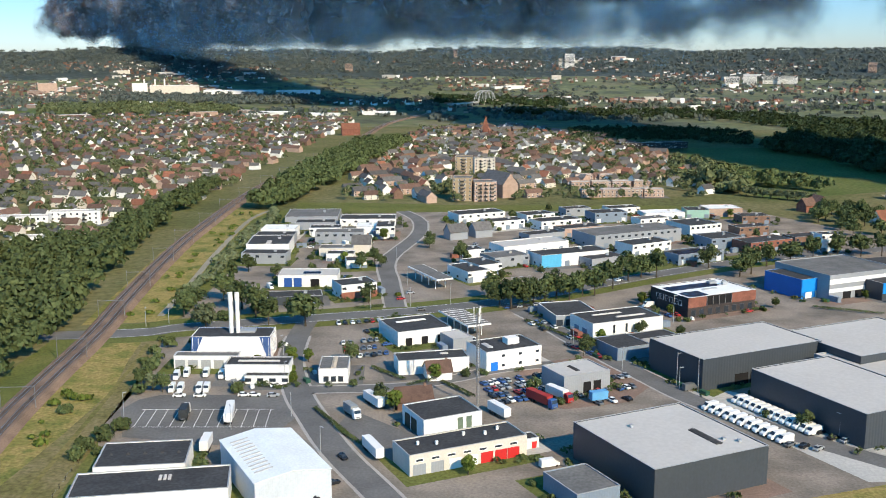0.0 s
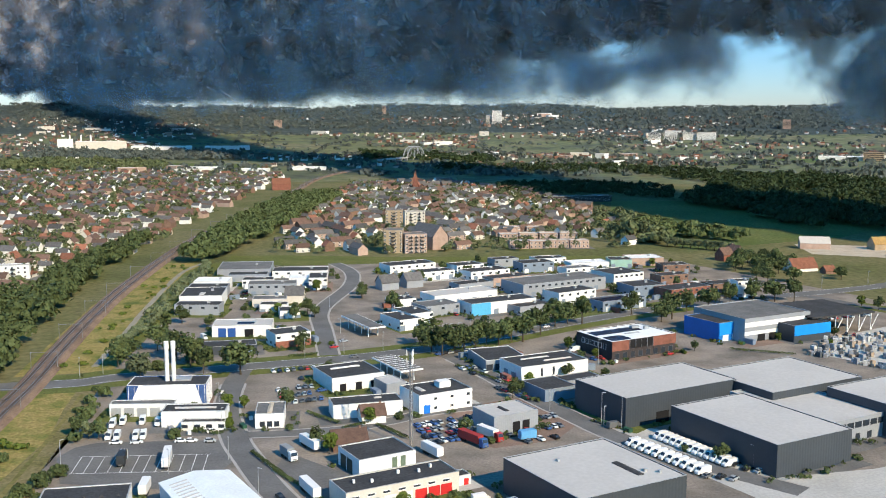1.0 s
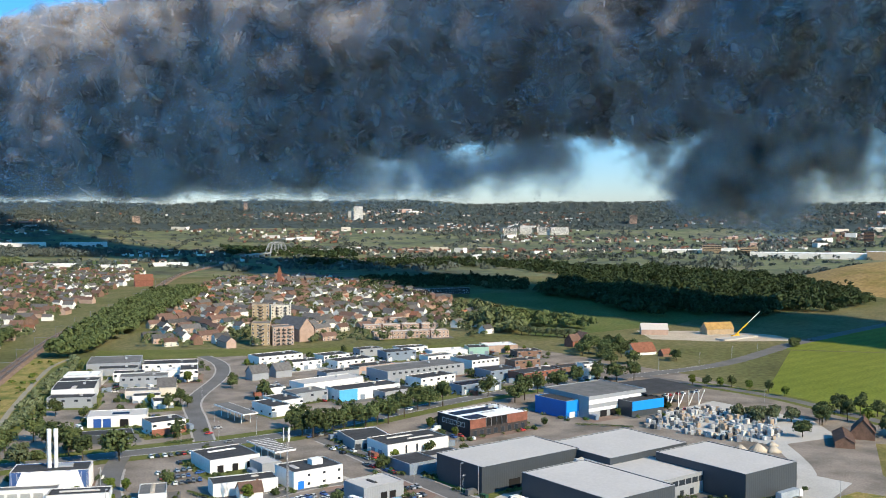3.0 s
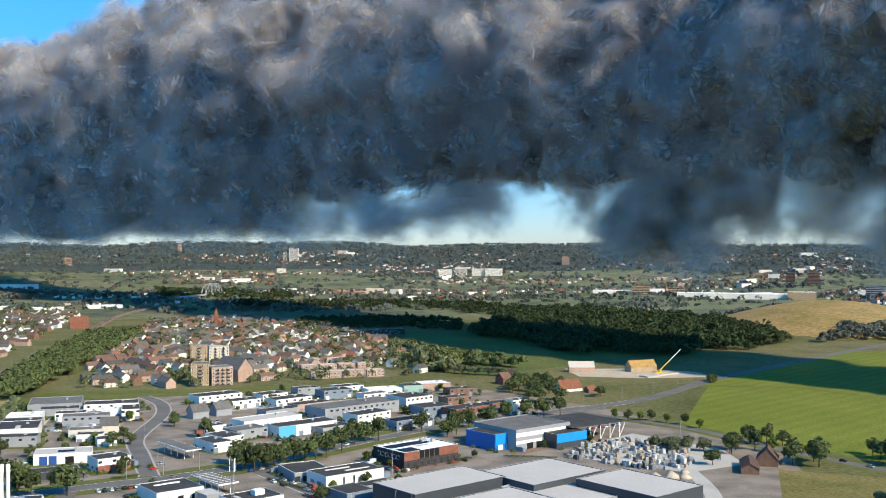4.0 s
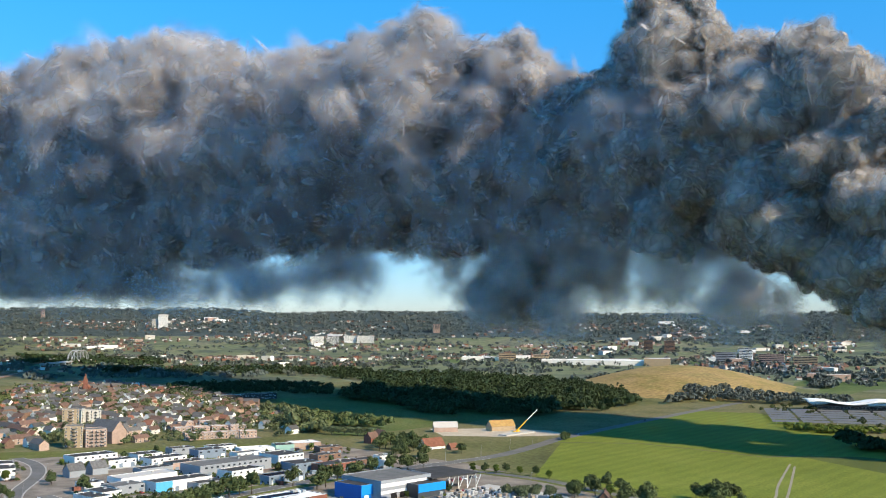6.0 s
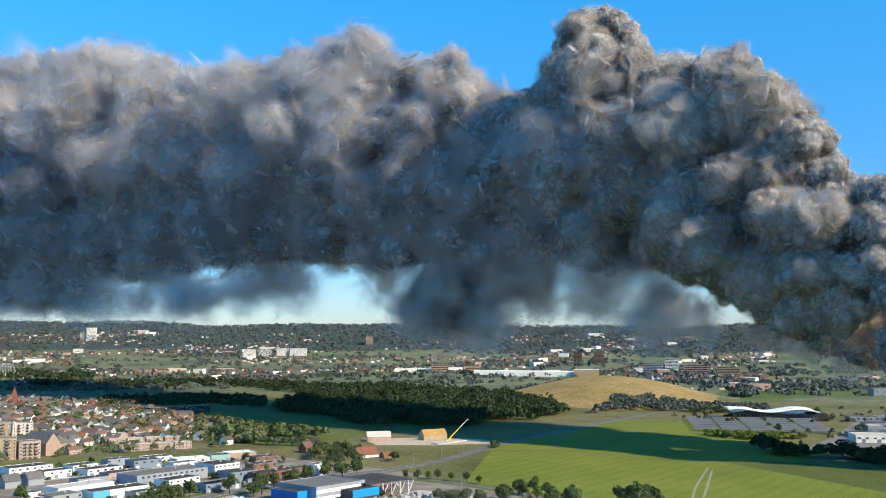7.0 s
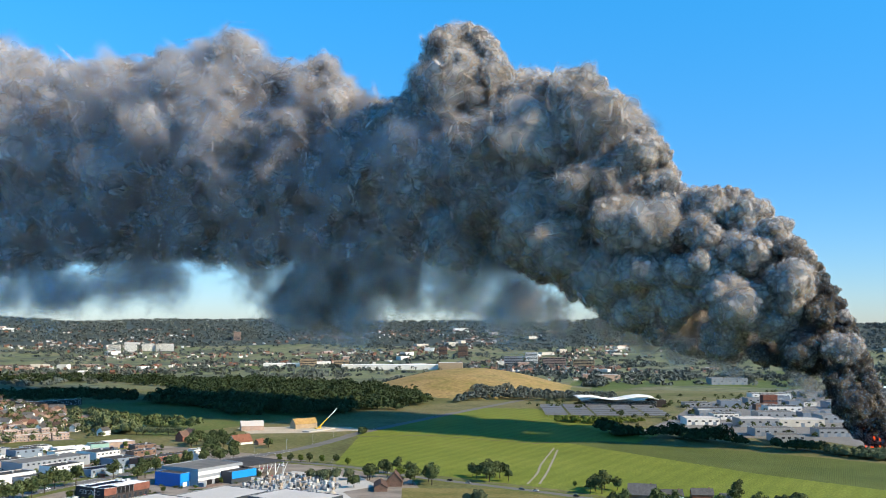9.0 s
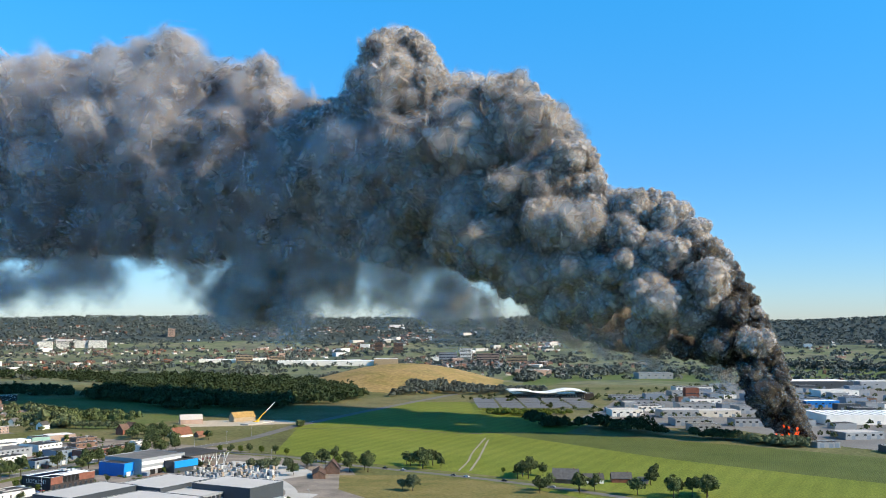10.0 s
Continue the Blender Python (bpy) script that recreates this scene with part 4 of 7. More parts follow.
# blue trade hall with a black canopy
b = hall("trade_hall", "large grey and white striped trade hall", 195, 493, 45, 37, 12, 24, GREY_PANEL, BITUMEN_GREY, 0.3)
for z0, z1 in ((3.6, 5.4), (7.6, 10.0)):
    bm = bmesh.new()
    quad_box(bm, -22.6, 22.6, -18.66, -18.5, z0, z1, 0, True)
    part("wall_stripe", bm, WHITE_SHEET, b)
doors(b, 45, 37, FRONT, (-0.25, -0.08), 5, 4.2, OPENING_SHADE, "loading_door")
b = hall("trade_wing", "bright blue clad wing of the trade hall", 171.5, 484, 16, 24, 9.5, 27, BLUE, BITUMEN, 0.2)
bm = bmesh.new()
quad_box(bm, -7.6, 7.6, -12.2, -12.05, 3.2, 9.3, 0, True)
part("blue_front", bm, mat("bright_blue", (0.015, 0.27, 0.75), 0.35, 0, 0.08), b, "brighter blue fascia")
doors(b, 16, 24, FRONT, (-0.2, 0.2), 4, 3.1, WHITE, "door")
b = hall("trade_wing", "dark wing with bright blue fascia", 214.5, 478.5, 24, 18, 8.5, 21, ANTHRACITE, BITUMEN, 0.2)
bm = bmesh.new()
quad_box(bm, -11.8, 12.1, -9.3, -9.05, 3.4, 8.6, 0, True)
part("blue_front", bm, MATS["bright_blue"], b, "bright blue fascia")
b = thing("canopy", 234, 503, 19, "black flat canopy on white steel struts", "canopy", "buildings of the business park")
bm = bmesh.new()
quad_box(bm, -20, 22, -19, 19, 9.2, 10, 0, True)
part("canopy_roof", bm, BITUMEN, b)
for i in range(8):
    bm = bmesh.new()
    quad_box(bm, -0.2, 0.2, -0.2, 0.2, 0, 9.2 if i % 2 == 0 else 9.6)
    part("strut", bm, WHITE, b, m=pose(-4 + (i // 2) * 8, -18.4, 0, 0, 0 if i % 2 == 0 else 30, 0))

# ---- north part of the business park ----
KINDS = dict(w=WHITE, g=GREY_PANEL, b=BLUEGREY, a=ANTHRACITE, r=BRICK_RED, n=BRICK_BROWN, c=CREAM, l=LIGHTBLUE, u=BLUE, m=GREEN_PANEL, p=BRICK_PINK)
ROOFS = dict(k=BITUMEN, g=BITUMEN_GREY, w=WHITE_ROOF, m=MEMBRANE)
WORDS = dict(w="white rendered", g="grey panelled", b="blue-grey panelled", a="dark panelled", r="red brick", n="brown brick", c="cream rendered", l="light blue panelled", u="bright blue panelled", m="mint green panelled", p="pink brick")
RWORDS = dict(k="black flat roof", g="grey flat roof", w="white flat roof", m="pale flat roof")


def block(code, x, y, w, d, h, rot, wins=4, lows=3):
    b = hall("commercial_building", WORDS[code[0]] + " commercial building with " + RWORDS[code[1]], x, y, w, d, h, rot, KINDS[code[0]], ROOFS[code[1]], 0.25)
    if wins:
        windows(b, w, d, FRONT, wins, h - 2.4, 2.0, 1.3, ANTHRACITE)
    if lows:
        doors(b, w, d, FRONT, [-0.38 + 0.76 * i / max(lows - 1, 1) for i in range(lows)], 3.0, min(3.0, h - 2.7), BLUEGREY if code[0] != "b" else WHITE, "door")
    windows(b, w, d, LEFT, 3, 1.2, 1.8, 1.2, ANTHRACITE)
    roof_unit(b, w * 0.2, d * 0.1, 1.6, 1.3, 1.0, h - 0.25)
    return b


b = block("wk", -42.9, 480, 18, 14.4, 7, 24.5, 3, 0)
bm = bmesh.new()
quad_box(bm, -9.05, 9.05, -7.3, -7.1, 0, 3.4)
part("brick_base", bm, BRICK_RED, b, "red brick ground floor"), windows(b, 18, 14.4, FRONT, 3, 0.8, 2.2, 1.4, WHITE, -0.35, 0.1)
b = block("wm", -67.9, 505.5, 29.8, 16.5, 6, 1, 0, 0)
doors(b, 29.8, 16.5, FRONT, (-0.33, -0.17), 4, 4.6, mat("blue_roller", (0.03, 0.10, 0.36), 0.5), "roller_door", "blue roller door")
doors(b, 29.8, 16.5, FRONT, (0.12,), 4.4, 4, OPENING_SHADE, "opening")
solar(b, -2, -3, 5, 3, 5.75)
block("gk", -99.3, 560, 25.3, 12, 6, -4, 4, 0)
b = block("wk", -101.4, 589, 24.3, 30, 7.5, 2, 0, 0)
skylight(b, 0, -8, 3, 9, 7.2)
block("ww", -104.1, 642, 21.7, 17.3, 6, -2, 0, 0), block("gk", -103, 619, 24, 14, 6, 0, 0, 2)
b = block("gg", -63.7, 619, 29.6, 14, 7.5, 2, 6, 4)
block("cg", -61.7, 581, 19.6, 12, 5, 1, 0, 3), block("wk", -57.9, 566, 15.5, 10, 4.4, -1, 0, 2), block("wk", -48, 548, 11, 12, 4.5, 10, 0, 2)
block("gg", -90.8, 707, 36.4, 36, 5, 2, 0, 0), block("wk", -51.1, 689, 37.7, 19, 5, 1, 5, 0), block("ww", -49.4, 650, 12.7, 16, 6, 2, 0, 2), block("wk", -36.6, 642, 11.4, 22, 8, 1, 2, 2)
block("gk", -85, 672, 26, 14, 5, 2, 0, 3), block("wk", -76, 650, 20, 12, 5, 2, 2, 2)
gable("house", "dark timbered house with white gable", -48, 592, 11, 12, 5, 9.5, 0, CREAM, TILE_GREY)
for q in ((8, 632), (24, 640)):
    gable("house", "grey house with steep slate roof", *q, 12, 10, 5, 9.5, 25, GREY_PANEL, TILE_GREY)
block("wk", 13.1, 517, 12.7, 22, 6, 28, 2, 2), block("wk", 20, 530, 14, 20, 6.5, 30, 2, 2)
block("wk", 23.4, 703, 36, 18, 6.5, 25, 6, 3), block("wk", 64.1, 700, 22.4, 15.5, 6, 27, 4, 2), block("wk", 75.4, 674, 31.7, 15.6, 6, 27, 5, 3), block("bk", 113.7, 701, 24.7, 16.2, 7, 18, 4, 2)
block("pk", 87.1, 645, 29.9, 13.3, 6, 27, 0, 3), block("gg", 114.1, 621, 63.6, 25.5, 8, 25.4, 12, 5), block("wm", 50.7, 590, 44.3, 17.5, 6, 27, 0, 4)
b = block("wk", 70, 557, 42.7, 15.6, 7, 24, 0, 4)
bm = bmesh.new()
quad_box(bm, -21.5, -9, -7.95, -7.8, 0, 6.9)
part("blue_panel", bm, LIGHTBLUE, b, "light blue cladding")
block("gg", 34.1, 552, 22.1, 16.4, 6, 28, 3, 2), block("gk", 87.8, 552, 23.4, 12.6, 5, 30, 0, 2), block("wk", 117.4, 586, 29.3, 15.6, 7, 30, 5, 3)
b = block("bk", 140.6, 561, 32.5, 14.1, 6, 27, 4, 2)
solar(b, -14, -5, 13, 6, 5.8)
block("bk", 166.4, 604, 23.5, 19.5, 7, 20, 4, 2), block("rk", 189, 592, 32.7, 15.6, 7, 27, 7, 4), block("wk", 225.7, 589, 11.5, 9.1, 11, 12, 3, 1), block("wk", 161.8, 648, 24.9, 24.8, 8, 25, 6, 2)
block("mk", 180.1, 718, 16, 16.4, 6, 0, 0, 2), block("pw", 200.4, 727, 25.3, 19.3, 6, 7, 0, 3), block("ww", 154.5, 712, 29.2, 15.8, 5, 10, 0, 4), block("nk", 212, 690, 20, 14, 6, 8, 3, 2)
block("wk", 130, 735, 24, 14, 5, 15, 4, 2), block("gk", 95, 725, 20, 12, 6, 20, 3, 2), block("nk", 195, 640, 22, 12, 7, 20, 4, 2), block("wk", 40, 672, 26, 14, 6, 25, 4, 3), block("gk", 62, 628, 26, 12, 5, 27, 0, 3)
block("wg", 140, 680, 22, 12, 6, 22, 4, 2), block("wk", 15, 575, 14, 12, 5, 25, 2, 2), block("nk", 222, 612, 26, 12, 6, 20, 4, 2)

block("ak", -70, 466, 26, 12, 4, 10, 0, 2)

# filling stations
for x, y, w, d, rot, words in ((8.9, 416, 10.6, 28.5, 25.2, "white ribbed filling station canopy"), (-6.6, 505.5, 9, 36, 25.3, "flat filling station canopy with white edge")):
    b = thing("canopy", x, y, rot, words + " on posts", "canopy", "filling station canopies")
    bm = bmesh.new()
    quad_box(bm, -w / 2, w / 2, -d / 2, d / 2, 5.2, 5.9, 0, True)
    part("canopy_edge", bm, WHITE, b)
    bm = bmesh.new()
    for i in range(9 if y < 450 else 0):
        quad_box(bm, -w / 2 + 0.3, w / 2 - 0.3, -d / 2 + 0.6 + i * d / 9, -d / 2 + d / 9 - 0.7 + i * d / 9, 5.9, 6.05)
    if y > 450:
        quad_box(bm, -w / 2 + 0.5, w / 2 - 0.5, -d / 2 + 0.5, d / 2 - 0.5, 5.9, 6.0)
    part("canopy_roof", bm, BITUMEN_GREY, b)
    for i in range(8):
        bm = bmesh.new()
        quad_box(bm, -0.2, 0.2, -0.2, 0.2, 0, 5.2)
        part("post", bm, WHITE, b, m=pose((-1 if i % 2 else 1) * w * 0.3, (i // 2 - 1.5) * d / 4.4, 0))

# telecom mast
b = thing("telecom_mast", 11.3, 319.5, 20, "slender grey lattice telecom mast with antennas", "mast")
for i in range(3):
    a = radians(120 * i)
    bm = bmesh.new()
    bmesh.ops.create_cone(bm, cap_ends=True, segments=6, radius1=0.1, radius2=0.08, depth=33.5, matrix=Matrix.Translation((0, 0, 16.75)))
    part("leg", bm, STEEL, b, m=pose(0.55 * math.cos(a), 0.55 * math.sin(a), 0))
bm = bmesh.new()
for k in range(33):
    for i in range(3):
        p, q = (Vector((0.55 * math.cos(radians(120 * j)), 0.55 * math.sin(radians(120 * j)), k + (0.1 if j == i else 0.9))) for j in (i, i + 1))
        m = Matrix.Translation((p + q) / 2) @ (q - p).to_track_quat("Z", "Y").to_matrix().to_4x4()
        bmesh.ops.create_cone(bm, segments=4, radius1=0.05, radius2=0.05, depth=(q - p).length, matrix=m)
part("lattice", bm, STEEL, b)
for i in range(3):
    for z in (29.5, 32.2):
        bm = bmesh.new()
        quad_box(bm, -0.22, 0.22, -0.12, 0.12, 0, 2.2, 0, True)
        part("antenna", bm, WHITE, b, "pale antenna panel", m=pose(1.3 * math.cos(radians(120 * i + 30)), 1.3 * math.sin(radians(120 * i + 30)), z, 0, 0, 120 * i + 120))

# ---- homes ----
def house_kind(key, w, d, eave, ridge, wall, roof):
    """A terrace or house with window rows, built once for copying."""
    b = gable("house", "", 0, 0, w, d, eave, ridge, 0, wall, roof, 0.35, "house", "houses of the town")
    n = max(2, int(w / 5))
    windows(b, w, d, FRONT, n, 0.7, 2.4, 1.7, WHITE)
    if eave > 4:
        windows(b, w, d, FRONT, n, 3.3, 1.8, 1.3, WHITE)
    return b


HOUSES = []
for key, w, d, e, r, wall, roof, words in (("a", 10, 9, 5.2, 9.2, BRICK_BROWN, TILE_ORANGE, "brown brick house with orange tiled roof"), ("b", 16, 9, 5.4, 9.4, CREAM, TILE_BROWN, "cream terrace with brown tiled roof"), ("c", 14, 9, 5.4, 9.2, WHITE, TILE_GREY, "white house with dark grey tiled roof"),
                                           ("d", 22, 9, 5.4, 9.2, BRICK_PINK, TILE_GREY, "pale brick terrace with dark grey roof"), ("e", 12, 10, 3.2, 8.6, CREAM, TILE_ORANGE, "cream house with steep orange roof"), ("f", 20, 9, 5.4, 9.0, BRICK_PINK, TILE_BROWN, "pale brick terrace with brown roof")):
    HOUSES.append((house_kind(key, w, d, e, r, wall, roof), words, w))
LEFT_TOWN = [(-215, 600), (-195, 735), (-185, 900), (-175, 1200), (-160, 1520), (-150, 1800), (-420, 1850), (-820, 1820), (-620, 1250), (-470, 900), (-330, 660)]
MID_TOWN = [(-78, 800), (10, 790), (190, 800), (250, 840), (262, 960), (235, 1354), (120, 1620), (-30, 1560), (-70, 1250), (-85, 1023)]
LEFT_WEIGHTS, MID_WEIGHTS = (2, 3, 5, 3, 1, 3), (1, 3, 6, 4, 1, 3)
rng = random.Random(11)
placed = 0
spare = []
KEEP_CLEAR = [(28, 830, 45), (30, 985, 34), (145, 840, 62), (110, 840, 40), (-125, 1600, 25)]
for town, rot0, pitch_x, pitch_y, weights in ((MID_TOWN, 18, 21, 27, MID_WEIGHTS), (LEFT_TOWN, -12, 22, 30, LEFT_WEIGHTS)):
    cx, cy = town[0]
    for j in range(-60, 80):
        for i in range(-60, 60):
            u, v = i * pitch_x + rng.uniform(-3, 3), j * pitch_y + rng.uniform(-3, 3)
            a = radians(rot0 + 25 * math.sin(u * 0.004) + 15 * math.sin(v * 0.006))
            x, y = cx + u * math.cos(radians(rot0)) - v * math.sin(radians(rot0)), cy + u * math.sin(radians(rot0)) + v * math.cos(radians(rot0))
            if not inside(x, y, town) or rng.random() < 0.12 or any(math.hypot(x - p, y - q) < r for p, q, r in KEEP_CLEAR):
                continue
            k = rng.choices(range(6), weights)[0]
            turn = math.degrees(a) + (90 if rng.random() < 0.25 else 0)
            spare.append((x, y, turn, k, rng.uniform(0.72, 0.95)))
spare.sort(key=lambda q: q[1])
for x, y, turn, k, s in spare[:150]:
    src, words, w = HOUSES[k]
    h = copy_thing(src, pose(x, y, 0, 0, 0, turn) @ Matrix.Diagonal((s, s, s, 1)))
    tagged(h, words)
for src, words, w in HOUSES:
    src.matrix_basis = pose(spare[150][0], spare[150][1], 0, 0, 0, spare[150][2])
    tagged(src, words)
    spare.pop(150)


def far_homes(name, rows, label):
    """Rows of joined small houses: walls and ridged roofs."""
    verts, faces, mats_ = [], [], []
    for x, y, turn, w, d, e, r, mi, z in rows:
        c, s = math.cos(radians(turn)), math.sin(radians(turn))
        n = len(verts)
        for px, py, pz in ((-w / 2, -d / 2, 0), (w / 2, -d / 2, 0), (w / 2, d / 2, 0), (-w / 2, d / 2, 0), (-w / 2, -d / 2, e), (w / 2, -d / 2, e), (w / 2, d / 2, e), (-w / 2, d / 2, e), (-w / 2, 0, r), (w / 2, 0, r)):
            verts.append((x + px * c - py * s, y + px * s + py * c, z + pz))
        for f, m in (((0, 1, 5, 4), 0), ((2, 3, 7, 6), 0), ((1, 2, 6, 9, 5), 0), ((3, 0, 4, 8, 7), 0), ((4, 5, 9, 8), 1), ((6, 7, 8, 9), 1)):
            faces.append([n + i for i in f])
            mats_.append(mi[m])
    me = bpy.data.meshes.new(name)
    me.from_pydata(verts, [], faces)
    for m in (BRICK_BROWN, WHITE, CREAM, TILE_ORANGE, TILE_BROWN, TILE_GREY, MEMBRANE, BRICK_PINK):
        me.materials.append(m)
    me.polygons.foreach_set("material_index", mats_)
    return tagged(new(name, me), label, "houses", "", "stuff")


far_homes("far_houses", [(x, y, t, (10, 16, 14, 22, 12, 20)[k] * s, 9 * s, 5.2 * s, 9.2 * s, ((0, 3), (0, 4), (1, 5), (0, 5), (2, 3), (7, 4))[k], 0) for x, y, t, k, s in spare[150:]], "brick houses with orange and grey roofs")

# ---- woods ----
def tuft_wood(name, spots, material, label, tufts=46, seed=3, leaf=0.32, lift=0.55):
    """Many crowns joined: leaf tufts over rounded, uneven heads, with trunks hidden below."""
    r_ = np.random.default_rng(seed)
    N = len(spots)
    sp = np.array(spots)
    c = np.repeat(sp, tufts, axis=0)
    u = r_.normal(size=(len(c), 3))
    u /= np.linalg.norm(u, axis=1)[:, None]
    u[:, 2] = np.abs(u[:, 2]) * 1.0 - 0.25
    rad = c[:, 3] * r_.uniform(0.7, 1.05, len(c)) * (1 + 0.25 * np.sin(u[:, 0] * 5 + c[:, 0]) * np.cos(u[:, 1] * 5 + c[:, 1]))
    p = c[:, :3] + np.stack([u[:, 0] * rad, u[:, 1] * rad, c[:, 4] * lift + u[:, 2] * c[:, 4] * 0.5], -1)
    t = np.cross(u, r_.normal(size=u.shape))
    t /= np.linalg.norm(t, axis=1)[:, None] + 1e-9
    s = np.cross(u, t)
    t, s = t + u * r_.normal(size=(len(c), 1)) * 0.5, s + u * r_.normal(size=(len(c), 1)) * 0.5
    q = (c[:, 3] * leaf * r_.uniform(0.6, 1.3, len(c)))[:, None]
    v = np.stack([p + t * q, p + s * q * 0.8, p - t * q, p - s * q * 0.8], 1).reshape(-1, 3)
    me = bpy.data.meshes.new(name)
    me.from_pydata(v.tolist(), [], np.arange(len(v)).reshape(-1, 4).tolist())
    me.materials.append(material)
    return tagged(new(name, me), label, "trees", "", "stuff")


def scatter(poly, spacing, r0, r1, h0, h1, seed):
    g_ = random.Random(seed)
    xs, ys = [p[0] for p in poly], [p[1] for p in poly]
    out = []
    n = int((max(xs) - min(xs)) * (max(ys) - min(ys)) / spacing ** 2)
    for _ in range(n):
        x, y = g_.uniform(min(xs), max(xs)), g_.uniform(min(ys), max(ys))
        if inside(x, y, poly):
            out.append((x, y, hill_z(x, y), g_.uniform(r0, r1), g_.uniform(h0, h1)))
    return out


def uneven(spots_):
    """Stands of taller and lower trees, with ragged edges."""
    return [(x, y, z, r * (1 + 0.5 * noise.noise(Vector((x, y, 0)) / 40)), h * (1 + 0.75 * noise.noise(Vector((x, y, 5)) / 33))) for x, y, z, r, h in spots_ if noise.noise(Vector((x, y, 9)) / 55) > -0.33]


# leaf colour darkened here in place of the plume's cast shadow
tuft_wood("wood_east", uneven(scatter([(381, 1221), (408, 1064), (418, 930), (470, 935), (513, 898), (580, 955), (640, 940), (734, 1011), (769, 1112), (811, 1452), (684, 1672), (496, 1445)], 7.5, 4, 7, 9, 17, 1)), LEAF_DARK_SHADED, "dense dark green wood, its leaves coloured darker for smoke shadow", 34)
tuft_wood("wood_rail", scatter([(-145, 748), (-120, 760), (-100, 890), (-75, 1077), (-40, 1316), (-70, 1330), (-110, 1250), (-138, 976)], 6.0, 4, 6.5, 10, 16, 2), LEAF, "dense dark green wood beside the railway", 90, 2, 0.25)
tuft_wood("town_trees", uneven(scatter(LEFT_TOWN, 13.5, 1.8, 4.8, 4, 10, 3) + scatter(MID_TOWN, 12, 1.8, 4.2, 4, 8.5, 4)), LEAF_GARDEN, "garden trees between the houses", 36, 3, 0.33)
tuft_wood("wood_west", scatter([(-290, 300), (-160, 300), (-160, 403), (-173, 508), (-185, 619), (-190, 718), (-193, 880), (-207, 880), (-212, 600), (-330, 560), (-330, 400)], 6.5, 3, 6, 7, 16, 5), LEAF, "dense green wood along the railway", 110, 5, 0.24)
tuft_wood("wood_belt", scatter([(245, 880), (275, 870), (330, 840), (300, 900), (270, 980), (248, 1000)], 7, 4, 6, 9, 15, 6), LEAF, "belt of dark trees at the edge of town", 60)
tuft_wood("wood_mound", scatter([(760, 1000), (860, 1010), (900, 960), (990, 900), (1020, 940), (960, 1040), (860, 1080)], 8, 4, 6, 9, 14, 7), LEAF_HAZED, "dark trees at the foot of the mound", 46)
spots = []
g2 = random.Random(8)
for _ in range(34000):
    a, r = radians(g2.uniform(-42, 78)), math.sqrt(g2.uniform(1750 ** 2, 4450 ** 2))
    x, y = r * math.sin(a), r * math.cos(a)
    k = noise.noise(Vector((x * 0.0021, y * 0.0042, 3)))
    belt = min(abs(noise.noise(Vector((x * 0.0011, y * 0.0034, 7)))), abs(noise.noise(Vector((x * 0.0034, y * 0.0016, 13)))))
    if (k > 0.22 or belt < 0.03 or r > 3600 or g2.random() < 0.1) and len(spots) < 15500:
        spots.append((x, y, hill_z(x, y), g2.uniform(5, 11), g2.uniform(5, 15)))
tuft_wood("far_woods", spots, LEAF_HAZED, "distant woods and tree belts on the plain", 14, 8, 0.42, 0.35)

# ---- the far town ----
rows = []
for _ in range(9000):
    a, r = radians(g2.uniform(-42, 74)), math.sqrt(g2.uniform(1850 ** 2, 4000 ** 2))
    x, y = r * math.sin(a), r * math.cos(a)
    if noise.noise(Vector((x * 0.0016, y * 0.0035, 9))) < 0.04 or (a > radians(46) and g2.random() < 0.85):
        continue
    big = g2.random() < 0.035
    w, d, e = (g2.uniform(22, 60), g2.uniform(14, 28), g2.uniform(6, 13)) if big else (g2.uniform(5, 12), 7, g2.uniform(3, 5.5))
    rows.append((x, y, g2.uniform(-40, 40), w, d, e, e + (0.3 if big else 3.2), (g2.choice((1, 2, 7)), 6) if big else (g2.choice((0, 0, 1, 2, 7)), g2.choice((3, 4, 4, 5, 5))), hill_z(x, y)))
far_homes("far_town", rows, "distant town of pale buildings and red roofs")

